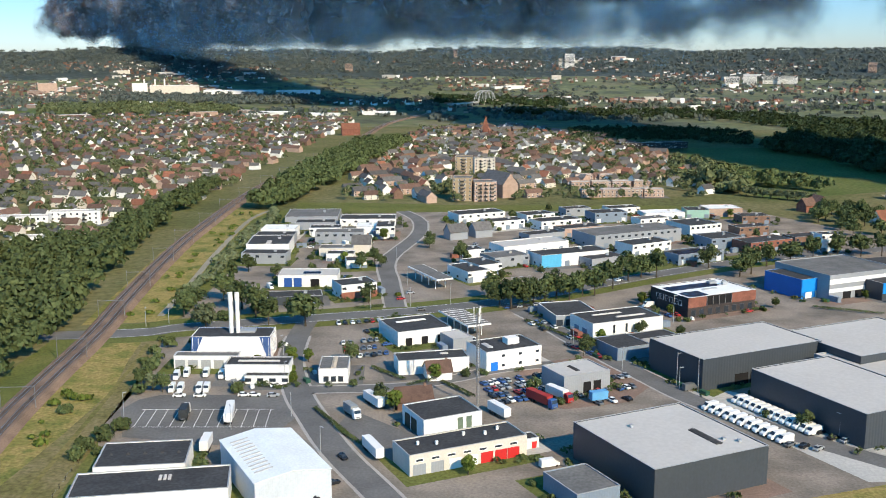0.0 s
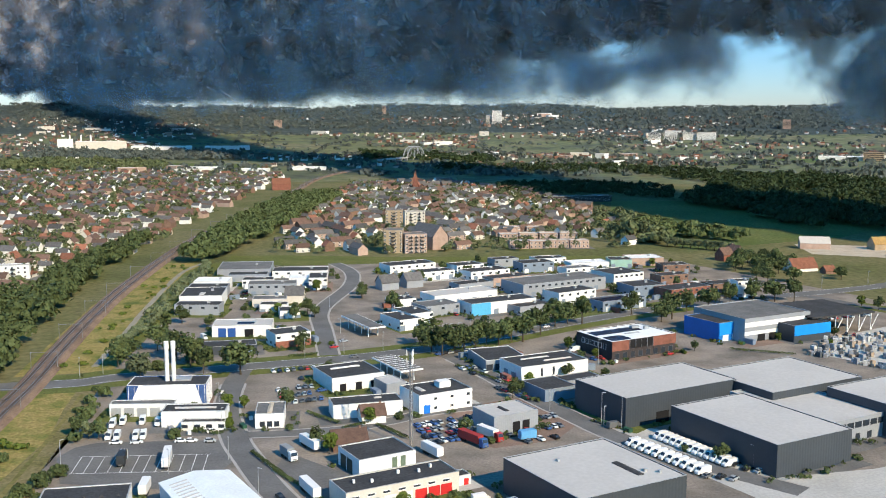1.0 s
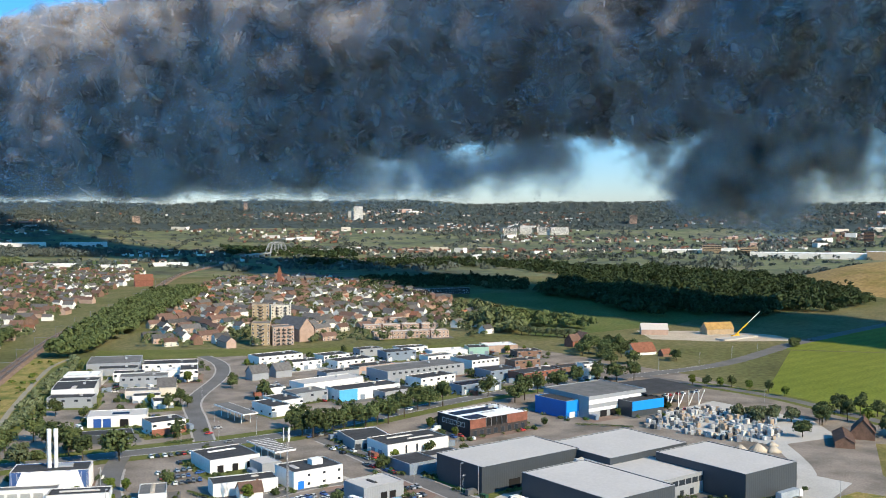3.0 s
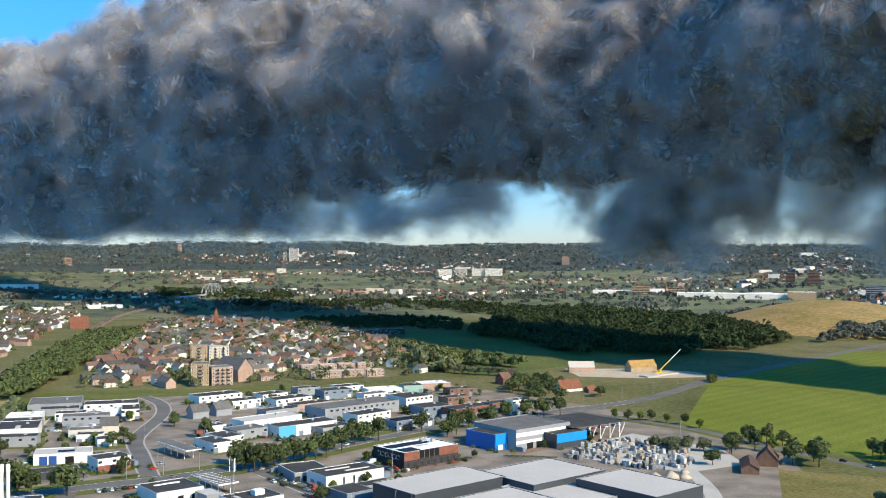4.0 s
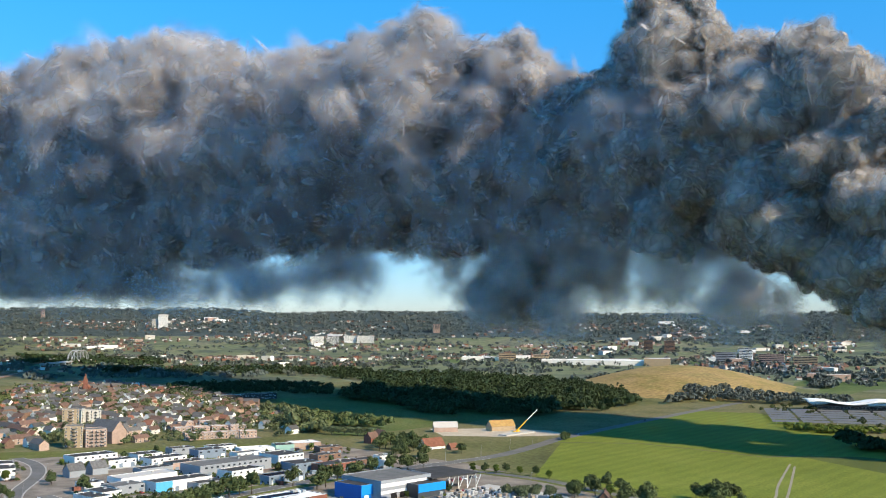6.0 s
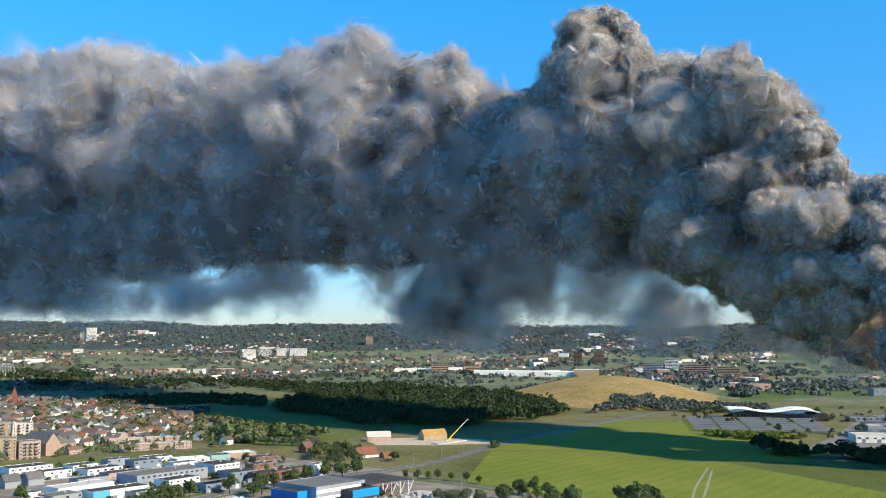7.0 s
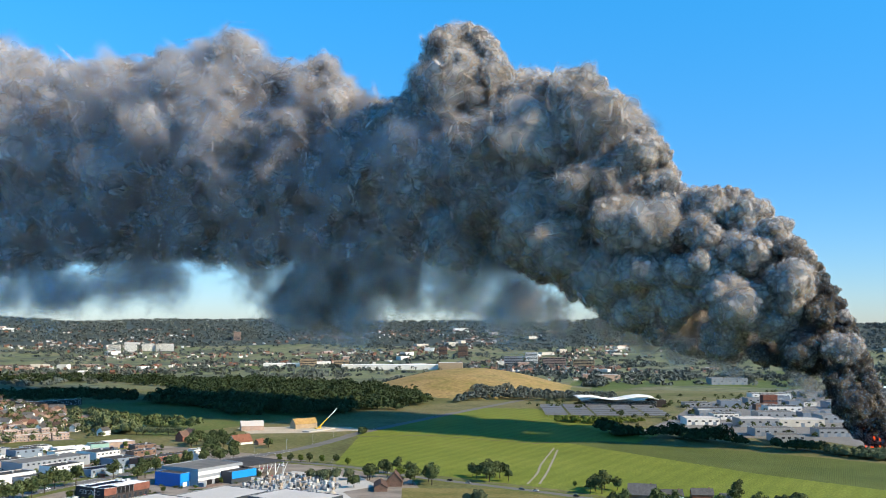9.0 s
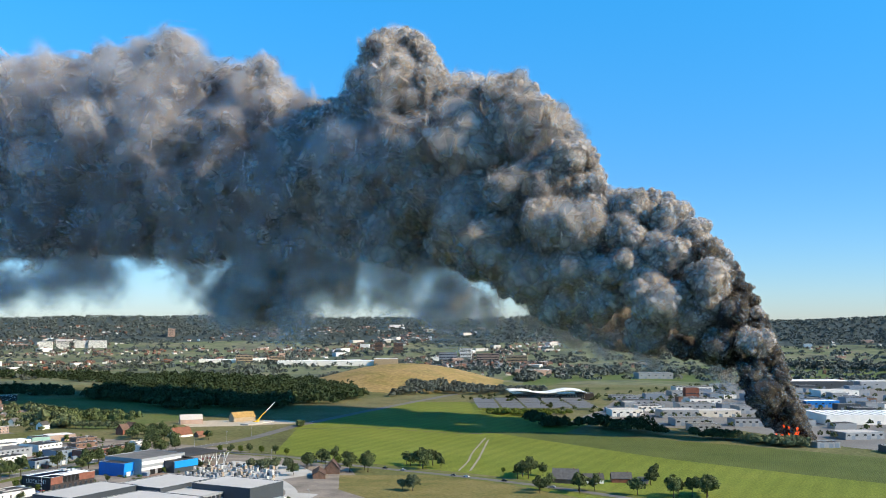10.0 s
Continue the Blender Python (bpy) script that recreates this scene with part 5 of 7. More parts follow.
# ---- smoke ----
def smoke_mat(name, dark, pale, scale=0.02, wisp=None, through_=0.35):
    """Smoke: scatters light to both sides; wisp: how dense the middle of a loose wisp is, fading out to its rim."""
    m = MATS[name] = bpy.data.materials.new(name)
    m.use_nodes = True
    nodes, link = m.node_tree.nodes, m.node_tree.links.new
    nodes.remove(nodes["Principled BSDF"])
    co, n1, ramp = nodes.new("ShaderNodeNewGeometry"), nodes.new("ShaderNodeTexNoise"), nodes.new("ShaderNodeValToRGB")
    n1.inputs["Scale"].default_value, n1.inputs["Detail"].default_value = scale, 5
    link(co.outputs["Position"], n1.inputs["Vector"])
    ramp.color_ramp.elements[0].color, ramp.color_ramp.elements[1].color = (*dark, 1), (*pale, 1)
    ramp.color_ramp.elements[0].position, ramp.color_ramp.elements[1].position = 0.35, 0.65
    link(n1.outputs["Fac"], ramp.inputs["Fac"])
    d, t, mix = nodes.new("ShaderNodeBsdfDiffuse"), nodes.new("ShaderNodeBsdfTranslucent"), nodes.new("ShaderNodeMixShader")
    link(ramp.outputs["Color"], d.inputs["Color"]), link(ramp.outputs["Color"], t.inputs["Color"])
    mix.inputs["Fac"].default_value = through_ if wisp else 0.0
    link(d.outputs[0], mix.inputs[1]), link(t.outputs[0], mix.inputs[2])
    out = mix
    if wisp:
        uv, sub, ln, fall, n2, thin, mul = (nodes.new("ShaderNode" + k) for k in ("UVMap", "VectorMath", "VectorMath", "MapRange", "TexNoise", "MapRange", "Math"))
        sub.operation, ln.operation, mul.operation = "SUBTRACT", "LENGTH", "MULTIPLY"
        sub.inputs[1].default_value = (0.5, 0.5, 0.0)
        fall.interpolation_type = "SMOOTHERSTEP"
        for k, v in (("From Min", 0.0), ("From Max", 0.5), ("To Min", wisp), ("To Max", 0.0)):
            fall.inputs[k].default_value = v
        n2.inputs["Scale"].default_value, n2.inputs["Detail"].default_value = scale * 5, 3
        for k, v in (("From Min", 0.36), ("From Max", 0.6), ("To Min", 0.45), ("To Max", 1.15)):
            thin.inputs[k].default_value = v
        link(uv.outputs["UV"], sub.inputs[0]), link(sub.outputs[0], ln.inputs[0]), link(ln.outputs["Value"], fall.inputs["Value"])
        link(co.outputs["Position"], n2.inputs["Vector"]), link(n2.outputs["Fac"], thin.inputs["Value"])
        link(fall.outputs["Result"], mul.inputs[0]), link(thin.outputs["Result"], mul.inputs[1])
        tr, m2 = nodes.new("ShaderNodeBsdfTransparent"), nodes.new("ShaderNodeMixShader")
        link(mul.outputs[0], m2.inputs["Fac"]), link(tr.outputs[0], m2.inputs[1]), link(mix.outputs[0], m2.inputs[2])
        out = m2
    link(out.outputs[0], nodes["Material Output"].inputs["Surface"])
    return m


scene.cycles.transparent_max_bounces = 128
GREY_DARK, GREY_PALE = (0.47, 0.447, 0.44), (0.62, 0.59, 0.575)
SOOT_DARK, SOOT_PALE = (0.11, 0.108, 0.108), (0.33, 0.32, 0.31)
OLD_DARK, OLD_PALE = (0.575, 0.56, 0.575), (0.69, 0.665, 0.67)
SMOKE, SMOKE_BLACK, CORE = smoke_mat("dense_smoke", GREY_DARK, GREY_PALE, 0.012), smoke_mat("sooty_smoke", SOOT_DARK, SOOT_PALE, 0.035), smoke_mat("drifted_smoke_core", OLD_DARK, OLD_PALE, 0.0045)
WISP_GREY, WISP_BLACK = smoke_mat("dense_wisps", GREY_DARK, GREY_PALE, 0.012, 0.75, 0.45), smoke_mat("sooty_wisps", SOOT_DARK, SOOT_PALE, 0.035, 0.85, 0.45)
WISP_OLD = smoke_mat("drifted_wisps", OLD_DARK, OLD_PALE, 0.0045, 0.4, 0.55)
WISP_HANG = smoke_mat("hanging_wisps", (0.80, 0.73, 0.69), (0.92, 0.85, 0.80), 0.008, 0.13, 0.5)
WISP_THIN = smoke_mat("thin_wisps", (0.78, 0.76, 0.77), (0.90, 0.87, 0.86), 0.006, 0.16, 0.5)


def lobes(r_):
    """Balls that make up a cauliflower billow: a heart set with lobes, and lobes set with smaller lobes."""
    cs, rs = [np.zeros(3)], [0.56]
    for i in range(20):
        u = r_.normal(size=3)
        u /= np.linalg.norm(u)
        c, r = u * r_.uniform(0.4, 0.62), r_.uniform(0.2, 0.42)
        cs.append(c), rs.append(r)
        for k in range(9):
            v = r_.normal(size=3) + u * 0.9
            v /= np.linalg.norm(v)
            cs.append(c + v * r * 0.84), rs.append(r * r_.uniform(0.26, 0.5))
    return np.array(cs), np.array(rs)


def reach(d, cs, rs):
    """How far the billow goes in each direction, and the lobe that it ends in."""
    b = d @ cs.T
    q = rs ** 2 - (cs ** 2).sum(1) + b * b
    e = np.where(q > 0, b + np.sqrt(np.maximum(q, 0)), 0)
    return e.max(1), e.argmax(1)


def puff_mesh(seed, core, wisp, n, size, inner, outer, loose, heart=0.84):
    """A billow: a solid lobed heart (where there is one) in a coat of many small soft wisps."""
    r_ = np.random.default_rng(seed)
    cs, rs = lobes(r_)
    verts, faces, mats_ = [], [], []
    if core is not None:
        bm = bmesh.new()
        bmesh.ops.create_icosphere(bm, subdivisions=3, radius=1.0)
        d = np.array([tuple(v.co) for v in bm.verts])
        bm.verts.ensure_lookup_table()
        verts += (d * (reach(d, cs, rs)[0] * heart)[:, None]).tolist()
        faces += [[v.index for v in f.verts] for f in bm.faces]
        mats_ += [0] * len(faces)
        bm.free()
    d = r_.normal(size=(n, 3))
    d /= np.linalg.norm(d, axis=1)[:, None]
    far, which = reach(d, cs, rs)
    p = d * (far * r_.uniform(inner, outer, n))[:, None]
    u = d * far[:, None] - cs[which]
    u /= np.linalg.norm(u, axis=1)[:, None] + 1e-9
    u += r_.normal(size=(n, 3)) * loose
    u /= np.linalg.norm(u, axis=1)[:, None]
    t = np.cross(u, r_.normal(size=(n, 3)))
    t /= np.linalg.norm(t, axis=1)[:, None] + 1e-9
    s = np.cross(u, t)
    q = (size * (0.45 + 0.9 * rs[which] / 0.2).clip(0.6, 1.5) * r_.uniform(0.7, 1.3, n))[:, None]
    first = len(verts)
    verts += np.stack([p - t * q - s * q, p + t * q - s * q, p + t * q + s * q, p - t * q + s * q], 1).reshape(-1, 3).tolist()
    solid = len(faces)
    faces += (np.arange(4 * n).reshape(-1, 4) + first).tolist()
    mats_ += [1 if core is not None else 0] * n
    me = bpy.data.meshes.new("puff")
    me.from_pydata(verts, [], faces)
    for m in ([core] if core is not None else []) + [wisp]:
        me.materials.append(m)
    me.polygons.foreach_set("material_index", mats_)
    uv = np.zeros((len(me.loops), 2))
    uv[3 * solid:] = np.tile([(0, 0), (1, 0), (1, 1), (0, 1)], (n, 1))
    me.uv_layers.new(name="UVMap").data.foreach_set("uv", uv.ravel())
    me.shade_smooth()
    return me


# the way the smoke drifts over the land, from the fire on
DRIFT_LINE = smooth_line([(768, 316), (640, 830), (450, 1350), (150, 1950), (-350, 2800), (-1050, 4000), (-2300, 5600)], 20)
# metres along it, underside, top
COLUMN = [(-22, 0, 6), (-14, 1, 24), (0, 1, 62), (12, 2, 94), (28, 10, 132), (50, 36, 172), (60, 66, 186), (80, 70, 214), (105, 72, 236), (130, 73, 253), (160, 77, 258), (188, 81, 250), (202, 82, 280), (220, 88, 311), (257, 98, 361),
          (300, 118, 396), (336, 142, 412), (385, 160, 408), (413, 172, 409), (440, 183, 448), (475, 182, 490), (514, 182, 500), (548, 188, 492), (572, 198, 470), (596, 205, 418), (640, 205, 415), (720, 208, 455)]
DRIFT = [(430, 205, 395), (500, 195, 440), (601, 205, 405), (652, 205, 420), (705, 205, 450), (739, 205, 500), (794, 205, 500), (887, 200, 505), (905, 200, 560), (1035, 215, 560), (1137, 222, 548), (1341, 205, 572), (1578, 190, 650), (1900, 185, 670), (2228, 190, 660), (2550, 185, 640), (3121, 180, 690), (3939, 180, 730), (6100, 200, 820)]
# smoke that sinks below the drifting bank, and the thin smoke under the rising column
CURTAIN = [(545, 205, 300), (585, 128, 300), (620, 95, 300), (680, 84, 300), (763, 82, 300), (830, 88, 300), (890, 118, 300), (940, 165, 300), (1010, 200, 300)]
UNDER = [(40, 40, 120), (90, 48, 130), (160, 56, 150), (240, 66, 170), (310, 84, 190), (380, 104, 205), (430, 150, 220)]


def profile(table, s):
    for (a, l0, h0), (b, l1, h1) in zip(table, table[1:]):
        if s <= b:
            t = max(0.0, (s - a) / (b - a))
            return l0 + (l1 - l0) * t, h0 + (h1 - h0) * t
    return table[-1][1:]


def along(s):
    """Place and heading s metres along the drift."""
    if s < 0:
        return Vector(DRIFT_LINE[0]) - (Vector(DRIFT_LINE[1]) - Vector(DRIFT_LINE[0])).normalized() * -s, (Vector(DRIFT_LINE[1]) - Vector(DRIFT_LINE[0])).normalized()
    for a, b in zip(DRIFT_LINE, DRIFT_LINE[1:]):
        d = Vector(b) - Vector(a)
        if s <= d.length:
            return Vector(a) + d * (s / d.length), d.normalized()
        s -= d.length
    return Vector(DRIFT_LINE[-1]), d.normalized()


plume = tagged(new("smoke_plume"), "tall billowing column of dark grey smoke drifting downwind", "smoke")
rng = random.Random(5)
DENSE = [puff_mesh(i + 1, SMOKE, WISP_GREY, 900, 0.165, 0.86, 1.03, 0.18, 0.88) for i in range(5)]
BLACK = [puff_mesh(i + 11, SMOKE_BLACK, WISP_BLACK, 900, 0.17, 0.84, 1.03, 0.2, 0.86) for i in range(4)]
HALF = [puff_mesh(i + 41, SMOKE, WISP_GREY, 420, 0.27, 0.74, 1.06, 0.35, 0.76) for i in range(5)]
SOFT = [puff_mesh(i + 21, None, WISP_OLD, 170, 0.34, 0.5, 1.04, 0.4) for i in range(5)]
HANG = [puff_mesh(i + 61, None, WISP_HANG, 100, 0.38, 0.2, 1.1, 1.5) for i in range(4)]
VEIL = [puff_mesh(i + 31, None, WISP_THIN, 60, 0.46, 0.1, 1.1, 2.0) for i in range(4)]
# middle of the camera path; billows slide along its sight lines, keeping their outline
VIEW_FROM = Vector((-60, -200, 115))


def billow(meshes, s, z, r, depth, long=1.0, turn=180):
    """One billow, moved depth metres along the camera's line of sight to fit its view; long: drawn out along the drift.
    """
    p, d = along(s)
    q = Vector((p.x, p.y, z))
    q += (q - VIEW_FROM).normalized() * depth
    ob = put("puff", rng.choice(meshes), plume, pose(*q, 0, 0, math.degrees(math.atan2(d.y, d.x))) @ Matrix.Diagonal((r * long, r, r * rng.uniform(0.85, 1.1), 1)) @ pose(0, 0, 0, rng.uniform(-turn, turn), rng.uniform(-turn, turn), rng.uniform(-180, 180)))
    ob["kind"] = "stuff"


def smoke_bank(table, width, grow, material, seed, step=19.0, around=76, lumps=1.0, sink=0.0):
    """One long bank of drifting smoke: a closed, billowed skin along the drift; grow: metres that this skin stands out; sink: how far its folds reach in."""
    s0, s1 = table[0][0], table[-1][0]
    n_ = int((s1 - s0) / step)
    verts, faces = [], []
    o = Vector((seed * 3.7, seed * 1.9, seed * 5.1))
    for i in range(n_ + 1):
        s_ = s0 + (s1 - s0) * i / n_
        lo, hi = profile(table, s_)
        p, d = along(s_)
        end = min(1.0, math.sqrt(max(0.0, min(s_ - s0, s1 - s_)) / 130))
        c = Vector((p.x, p.y, (lo + hi) / 2))
        side = Vector((d.y, -d.x, 0))
        for j in range(around):
            a = 2 * math.pi * j / around
            u = side * math.cos(a) + Vector((0, 0, math.sin(a)))
            q = c + (side * math.cos(a) * width + Vector((0, 0, math.sin(a) * (hi - lo) / 2))) * end * 0.86
            k = 95 * abs(noise.noise(q / 210 + o)) + 52 * abs(noise.noise(q / 95 + o)) + 18 * abs(noise.noise(q / 42 + o))
            verts.append(tuple(q + u * end * (lumps * k - 34 * lumps + grow + sink * noise.noise(q / 260 + o * 2))))
    for i in range(n_):
        for j in range(around):
            a, b = i * around + j, i * around + (j + 1) % around
            faces.append((a, b, b + around, a + around))
    me = bpy.data.meshes.new("smoke_bank")
    me.from_pydata(verts, [], faces)
    me.materials.append(material)
    me.shade_smooth()
    ob = put("smoke_bank", me, plume)
    ob["kind"] = "stuff"


def room(table, s, z, most):
    """Radius of the largest ball round a spot inside the outline."""
    best = most
    for k in range(12):
        a = math.pi * k / 6
        r = most
        while r > 2:
            lo, hi = profile(table, s + r * math.cos(a) * 1.3)
            if lo <= z + r * math.sin(a) <= hi:
                break
            r *= 0.85
        best = min(best, r)
    return best



def fill(table, s0, s1, tries, bias, size, gap, front, choose):
    """Billows sized to fill the outline in the camera's view, bulging towards the camera and, fewer, away from it."""
    balls = []
    for _ in range(tries):
        s = s0 + rng.uniform(0, 1) ** bias * (s1 - s0)
        lo, hi = profile(table, s)
        z, thick = rng.uniform(lo, hi), hi - lo
        most = size(s, thick)
        inner = room(table, s, z, thick * 0.5)
        r = min(inner * 1.12, most * rng.uniform(0.6, 1.0))
        if r < max(3.2, most * 0.22):
            continue
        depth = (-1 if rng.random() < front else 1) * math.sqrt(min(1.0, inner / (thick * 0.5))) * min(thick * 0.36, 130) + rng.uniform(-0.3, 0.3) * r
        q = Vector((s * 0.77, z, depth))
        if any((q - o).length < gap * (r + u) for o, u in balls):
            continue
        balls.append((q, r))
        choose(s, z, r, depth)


def rising(s, z, r, depth):
    black = s < 42 + rng.uniform(-14, 30) or rng.random() < max(0.0, (120 - s) / 190)
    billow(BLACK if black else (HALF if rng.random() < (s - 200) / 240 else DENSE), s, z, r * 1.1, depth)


fill(COLUMN, -20, 650, 5200, 1.35, lambda s, thick: max(6, min(54, thick * 0.24)), 0.56, 0.8, rising)
# the bank that drifts off downwind: a dense heart in loose billows
smoke_bank(DRIFT, 70, -62, CORE, 2.0)
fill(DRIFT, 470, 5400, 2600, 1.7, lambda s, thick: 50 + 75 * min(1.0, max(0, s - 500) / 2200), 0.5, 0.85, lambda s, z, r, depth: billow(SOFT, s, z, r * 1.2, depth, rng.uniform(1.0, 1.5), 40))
# smoke that sinks below it
for i in range(58):
    s = min(max(rng.gauss(760, 100), 600), 985)
    lo, hi = profile(CURTAIN, s)
    r = rng.uniform(28, 50)
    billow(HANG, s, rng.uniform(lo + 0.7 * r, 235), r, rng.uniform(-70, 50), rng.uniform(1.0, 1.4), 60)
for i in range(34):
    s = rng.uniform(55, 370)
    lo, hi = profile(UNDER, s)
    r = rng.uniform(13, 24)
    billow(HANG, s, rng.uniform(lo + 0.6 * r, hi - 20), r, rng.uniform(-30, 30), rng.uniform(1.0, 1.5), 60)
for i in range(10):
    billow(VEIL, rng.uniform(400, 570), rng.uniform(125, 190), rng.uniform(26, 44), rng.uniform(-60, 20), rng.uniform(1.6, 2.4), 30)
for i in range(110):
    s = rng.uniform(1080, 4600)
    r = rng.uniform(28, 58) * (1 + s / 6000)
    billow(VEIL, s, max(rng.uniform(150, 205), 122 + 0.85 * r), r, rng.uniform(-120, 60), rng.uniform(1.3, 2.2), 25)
# ---- trees of the business park and the roadsides ----
for x, y, k, s in ((-115, 438, "oak", 1.25), (-101, 419, "willow", 1.35), (-114, 452, "oak_b", 1.2), (-92, 452, "oak_b", 1.55), (-83, 437, "oak", 1.5), (-75, 423, "oak_c", 1.25), (-104, 469, "oak", 1.3), (-59, 422, "oak_b", 1.65), (-106, 499, "poplar", 1.3), (-104, 532, "oak", 0.95), (-35, 463, "oak", 0.95), (-35, 370, "oak", 0.8)):
    tree(k, x, y, s, "in the business park")
for x, y, k, s in ((-101, 338, "willow_b", 0.8), (-97, 336, "oak", 0.7), (-105, 339, "oak_c", 0.75), (-57, 370, "lime", 0.7), (-51, 371, "lime", 0.6), (-16, 316, "lime", 0.85), (-21, 323, "oak", 0.7), (10, 552, "oak_c", 1.2), (19, 648, "oak", 0.8), (30, 655, "oak", 0.85), (-44, 538, "oak", 0.9), (-38, 552, "oak_c", 0.9), (-37, 625, "lime", 0.9), (-8, 612, "oak", 0.8), (-8, 600, "oak_b", 0.8)):
    tree(k, x, y, s, "beside a workshop")
for x, y, k, s in ((-123, 315, "bush", 0.8), (-106, 284, "bush", 1.0), (-103, 292, "bush", 1.1), (-106, 277, "bush", 0.9), (-56, 356, "bush_pale", 0.9), (-54, 348, "bush_pale", 0.9), (-71, 336, "bush", 0.9), (-100, 300, "bush", 1.0), (-84, 448, "bush", 1.2), (-96, 432, "bush", 1.1)):
    tree(k, x, y, s, "at the edge of a yard")
ROW = ((23, 471), (26, 454), (31, 451), (37, 454), (42, 459), (48, 465), (54, 471), (60, 470), (67, 476), (73, 477), (82, 504), (84, 491), (95, 510), (103, 517), (111, 517), (144, 540), (155, 519), (163, 526), (177, 545), (193, 554), (210, 566), (227, 574), (240, 573), (252, 573))
for i, (x, y) in enumerate(ROW):
    tree(("oak", "oak_b", "oak_c")[i % 3], x, y, 1.25 + 0.25 * ((i * 7) % 5) / 5, "lining the main road", "trees along the main road")
for i, (x, y) in enumerate(((285, 555), (290, 544), (298, 542), (305, 540), (311, 529), (319, 519), (322, 505), (334, 470))):
    tree(("lime", "oak")[i % 2], x, y, 0.75, "lining the country road", "trees along the country road")
for i, (x, y) in enumerate(((262, 450), (267, 446), (272, 443), (277, 440), (266, 438), (281, 446), (286, 437))):
    tree(("willow", "willow_b")[i % 2], x, y, 1.0, "beside the stone yard", "willows by the stone yard")
for x, y, k, s in ((298, 427, "oak", 1.15), (306, 436, "oak_b", 1.2), (317, 433, "oak_c", 1.1), (323, 424, "lime", 1.0), (330, 396, "oak_b", 1.35), (375, 386, "oak", 1.4), (370, 392, "oak_b", 1.1), (381, 367, "oak_c", 0.9), (303, 296, "willow", 1.3), (299, 302, "willow_b", 1.0), (404, 320, "lime", 0.5), (417, 304, "oak", 1.2), (410, 306, "oak_b", 1.0), (378, 243, "oak", 1.1), (392, 229, "oak_b", 1.3), (400, 222, "oak", 1.1), (468, 230, "oak_c", 1.1), (432, 178, "oak_b", 1.2), (446, 165, "oak", 1.3), (452, 172, "oak_b", 1.3)):
    tree(k, x, y, s, "at a farm in the meadows")
for i in range(9):
    a = i / 8
    tree(("willow_b", "willow")[i % 2], 247 + 42 * a, 822 - 36 * a, 1.05, "in a row at the field edge", "willows at the field edge")
for x, y, s in ((280, 725, 1.2), (290, 718, 1.3), (296, 708, 1.2), (286, 700, 1.1), (302, 700, 1.2), (270, 715, 1.2), (262, 704, 1.1), (278, 738, 1.1), (322, 660, 0.8), (262, 640, 1.2), (280, 640, 1.2), (262, 660, 0.9)):
    tree("oak_b", x, y, s, "round a farmhouse by the main road")
tree("bush", 452, 712, 1.6, "beside the main road"), tree("bush", 446, 703, 1.3, "beside the main road")
rng = random.Random(21)
n = 0
while n < 170:
    x, y = rng.uniform(-112, 240), rng.uniform(245, 735)
    if not inside(x, y, PARK) or not free(x, y, 2.2) or free(x, y, 9):
        continue
    n += 1
    k = rng.choice(("bush", "bush", "bush_pale", "lime", "oak", "bush", "oak_c"))
    tree(k, x, y, rng.uniform(0.35, 0.7) if "bush" in k else rng.uniform(0.4, 0.75), "beside a workshop")
tuft_wood("fire_bushes", scatter([(714, 338), (724, 345), (738, 318), (744, 288), (734, 270), (718, 276), (708, 300)], 4, 2.5, 4.5, 5, 10, 31), LEAF_PALE, "scorched bushes beside the fire", 60)
tuft_wood("hedge_industry", uneven(scatter([(650, 533), (672, 519), (687, 487), (687, 442), (700, 411), (704, 374), (716, 341), (728, 345), (716, 385), (713, 420), (712, 450), (720, 520), (690, 560), (660, 580)], 4.6, 3.0, 5, 8, 15, 32)), LEAF_DARK_SHADED, "dark belt of trees along an industrial estate", 60)
tuft_wood("scrub_solar", scatter([(700, 690), (735, 640), (800, 640), (760, 690), (720, 720)], 7, 3, 5, 4, 7, 33), LEAF_BRIGHT, "scrub beside the car park roofs", 50)
tuft_wood("rail_scrub", scatter([(-130, 220), (-129, 300), (-133, 405), (-126, 405), (-119, 330), (-121, 230)], 13, 0.8, 2.4, 1.0, 2.6, 34), LEAF_BRIGHT, "low scrub on the railway bank", 40)
tuft_wood("rail_scrub", scatter([(-143, 440), (-149, 600), (-152, 740), (-136, 740), (-135, 600), (-131, 440)], 12, 0.9, 2.4, 1.0, 3.0, 35), LEAF_BRIGHT, "low scrub on the railway bank", 40)

tuft_wood("park_scrub", scatter([(-124, 460), (-118, 450), (-117, 730), (-124, 740), (-127, 640)], 5.5, 1.8, 3.4, 3, 6.5, 36), LEAF_PALE, "silvery scrub along the edge of the business park", 60)
tuft_wood("park_scrub", scatter([(-107, 330), (-104, 330), (-109, 400), (-117, 402)], 4.5, 1.4, 2.8, 2, 5, 37), LEAF, "dark scrub beside a grass strip", 60)
for x, y, s_ in ((401, 289, 1.5), (365, 238, 1.1), (395, 294, 1.0), (420, 294, 0.9), (386, 222, 1.3), (412, 195, 1.3), (450, 217, 1.2), (423, 174, 1.4), (440, 161, 1.6), (434, 168, 1.3), (372, 246, 0.9), (405, 300, 1.1)):
    tree(("oak", "oak_b", "oak_c")[int(x + y) % 3], x, y, s_, "round the farmhouses in the meadow")
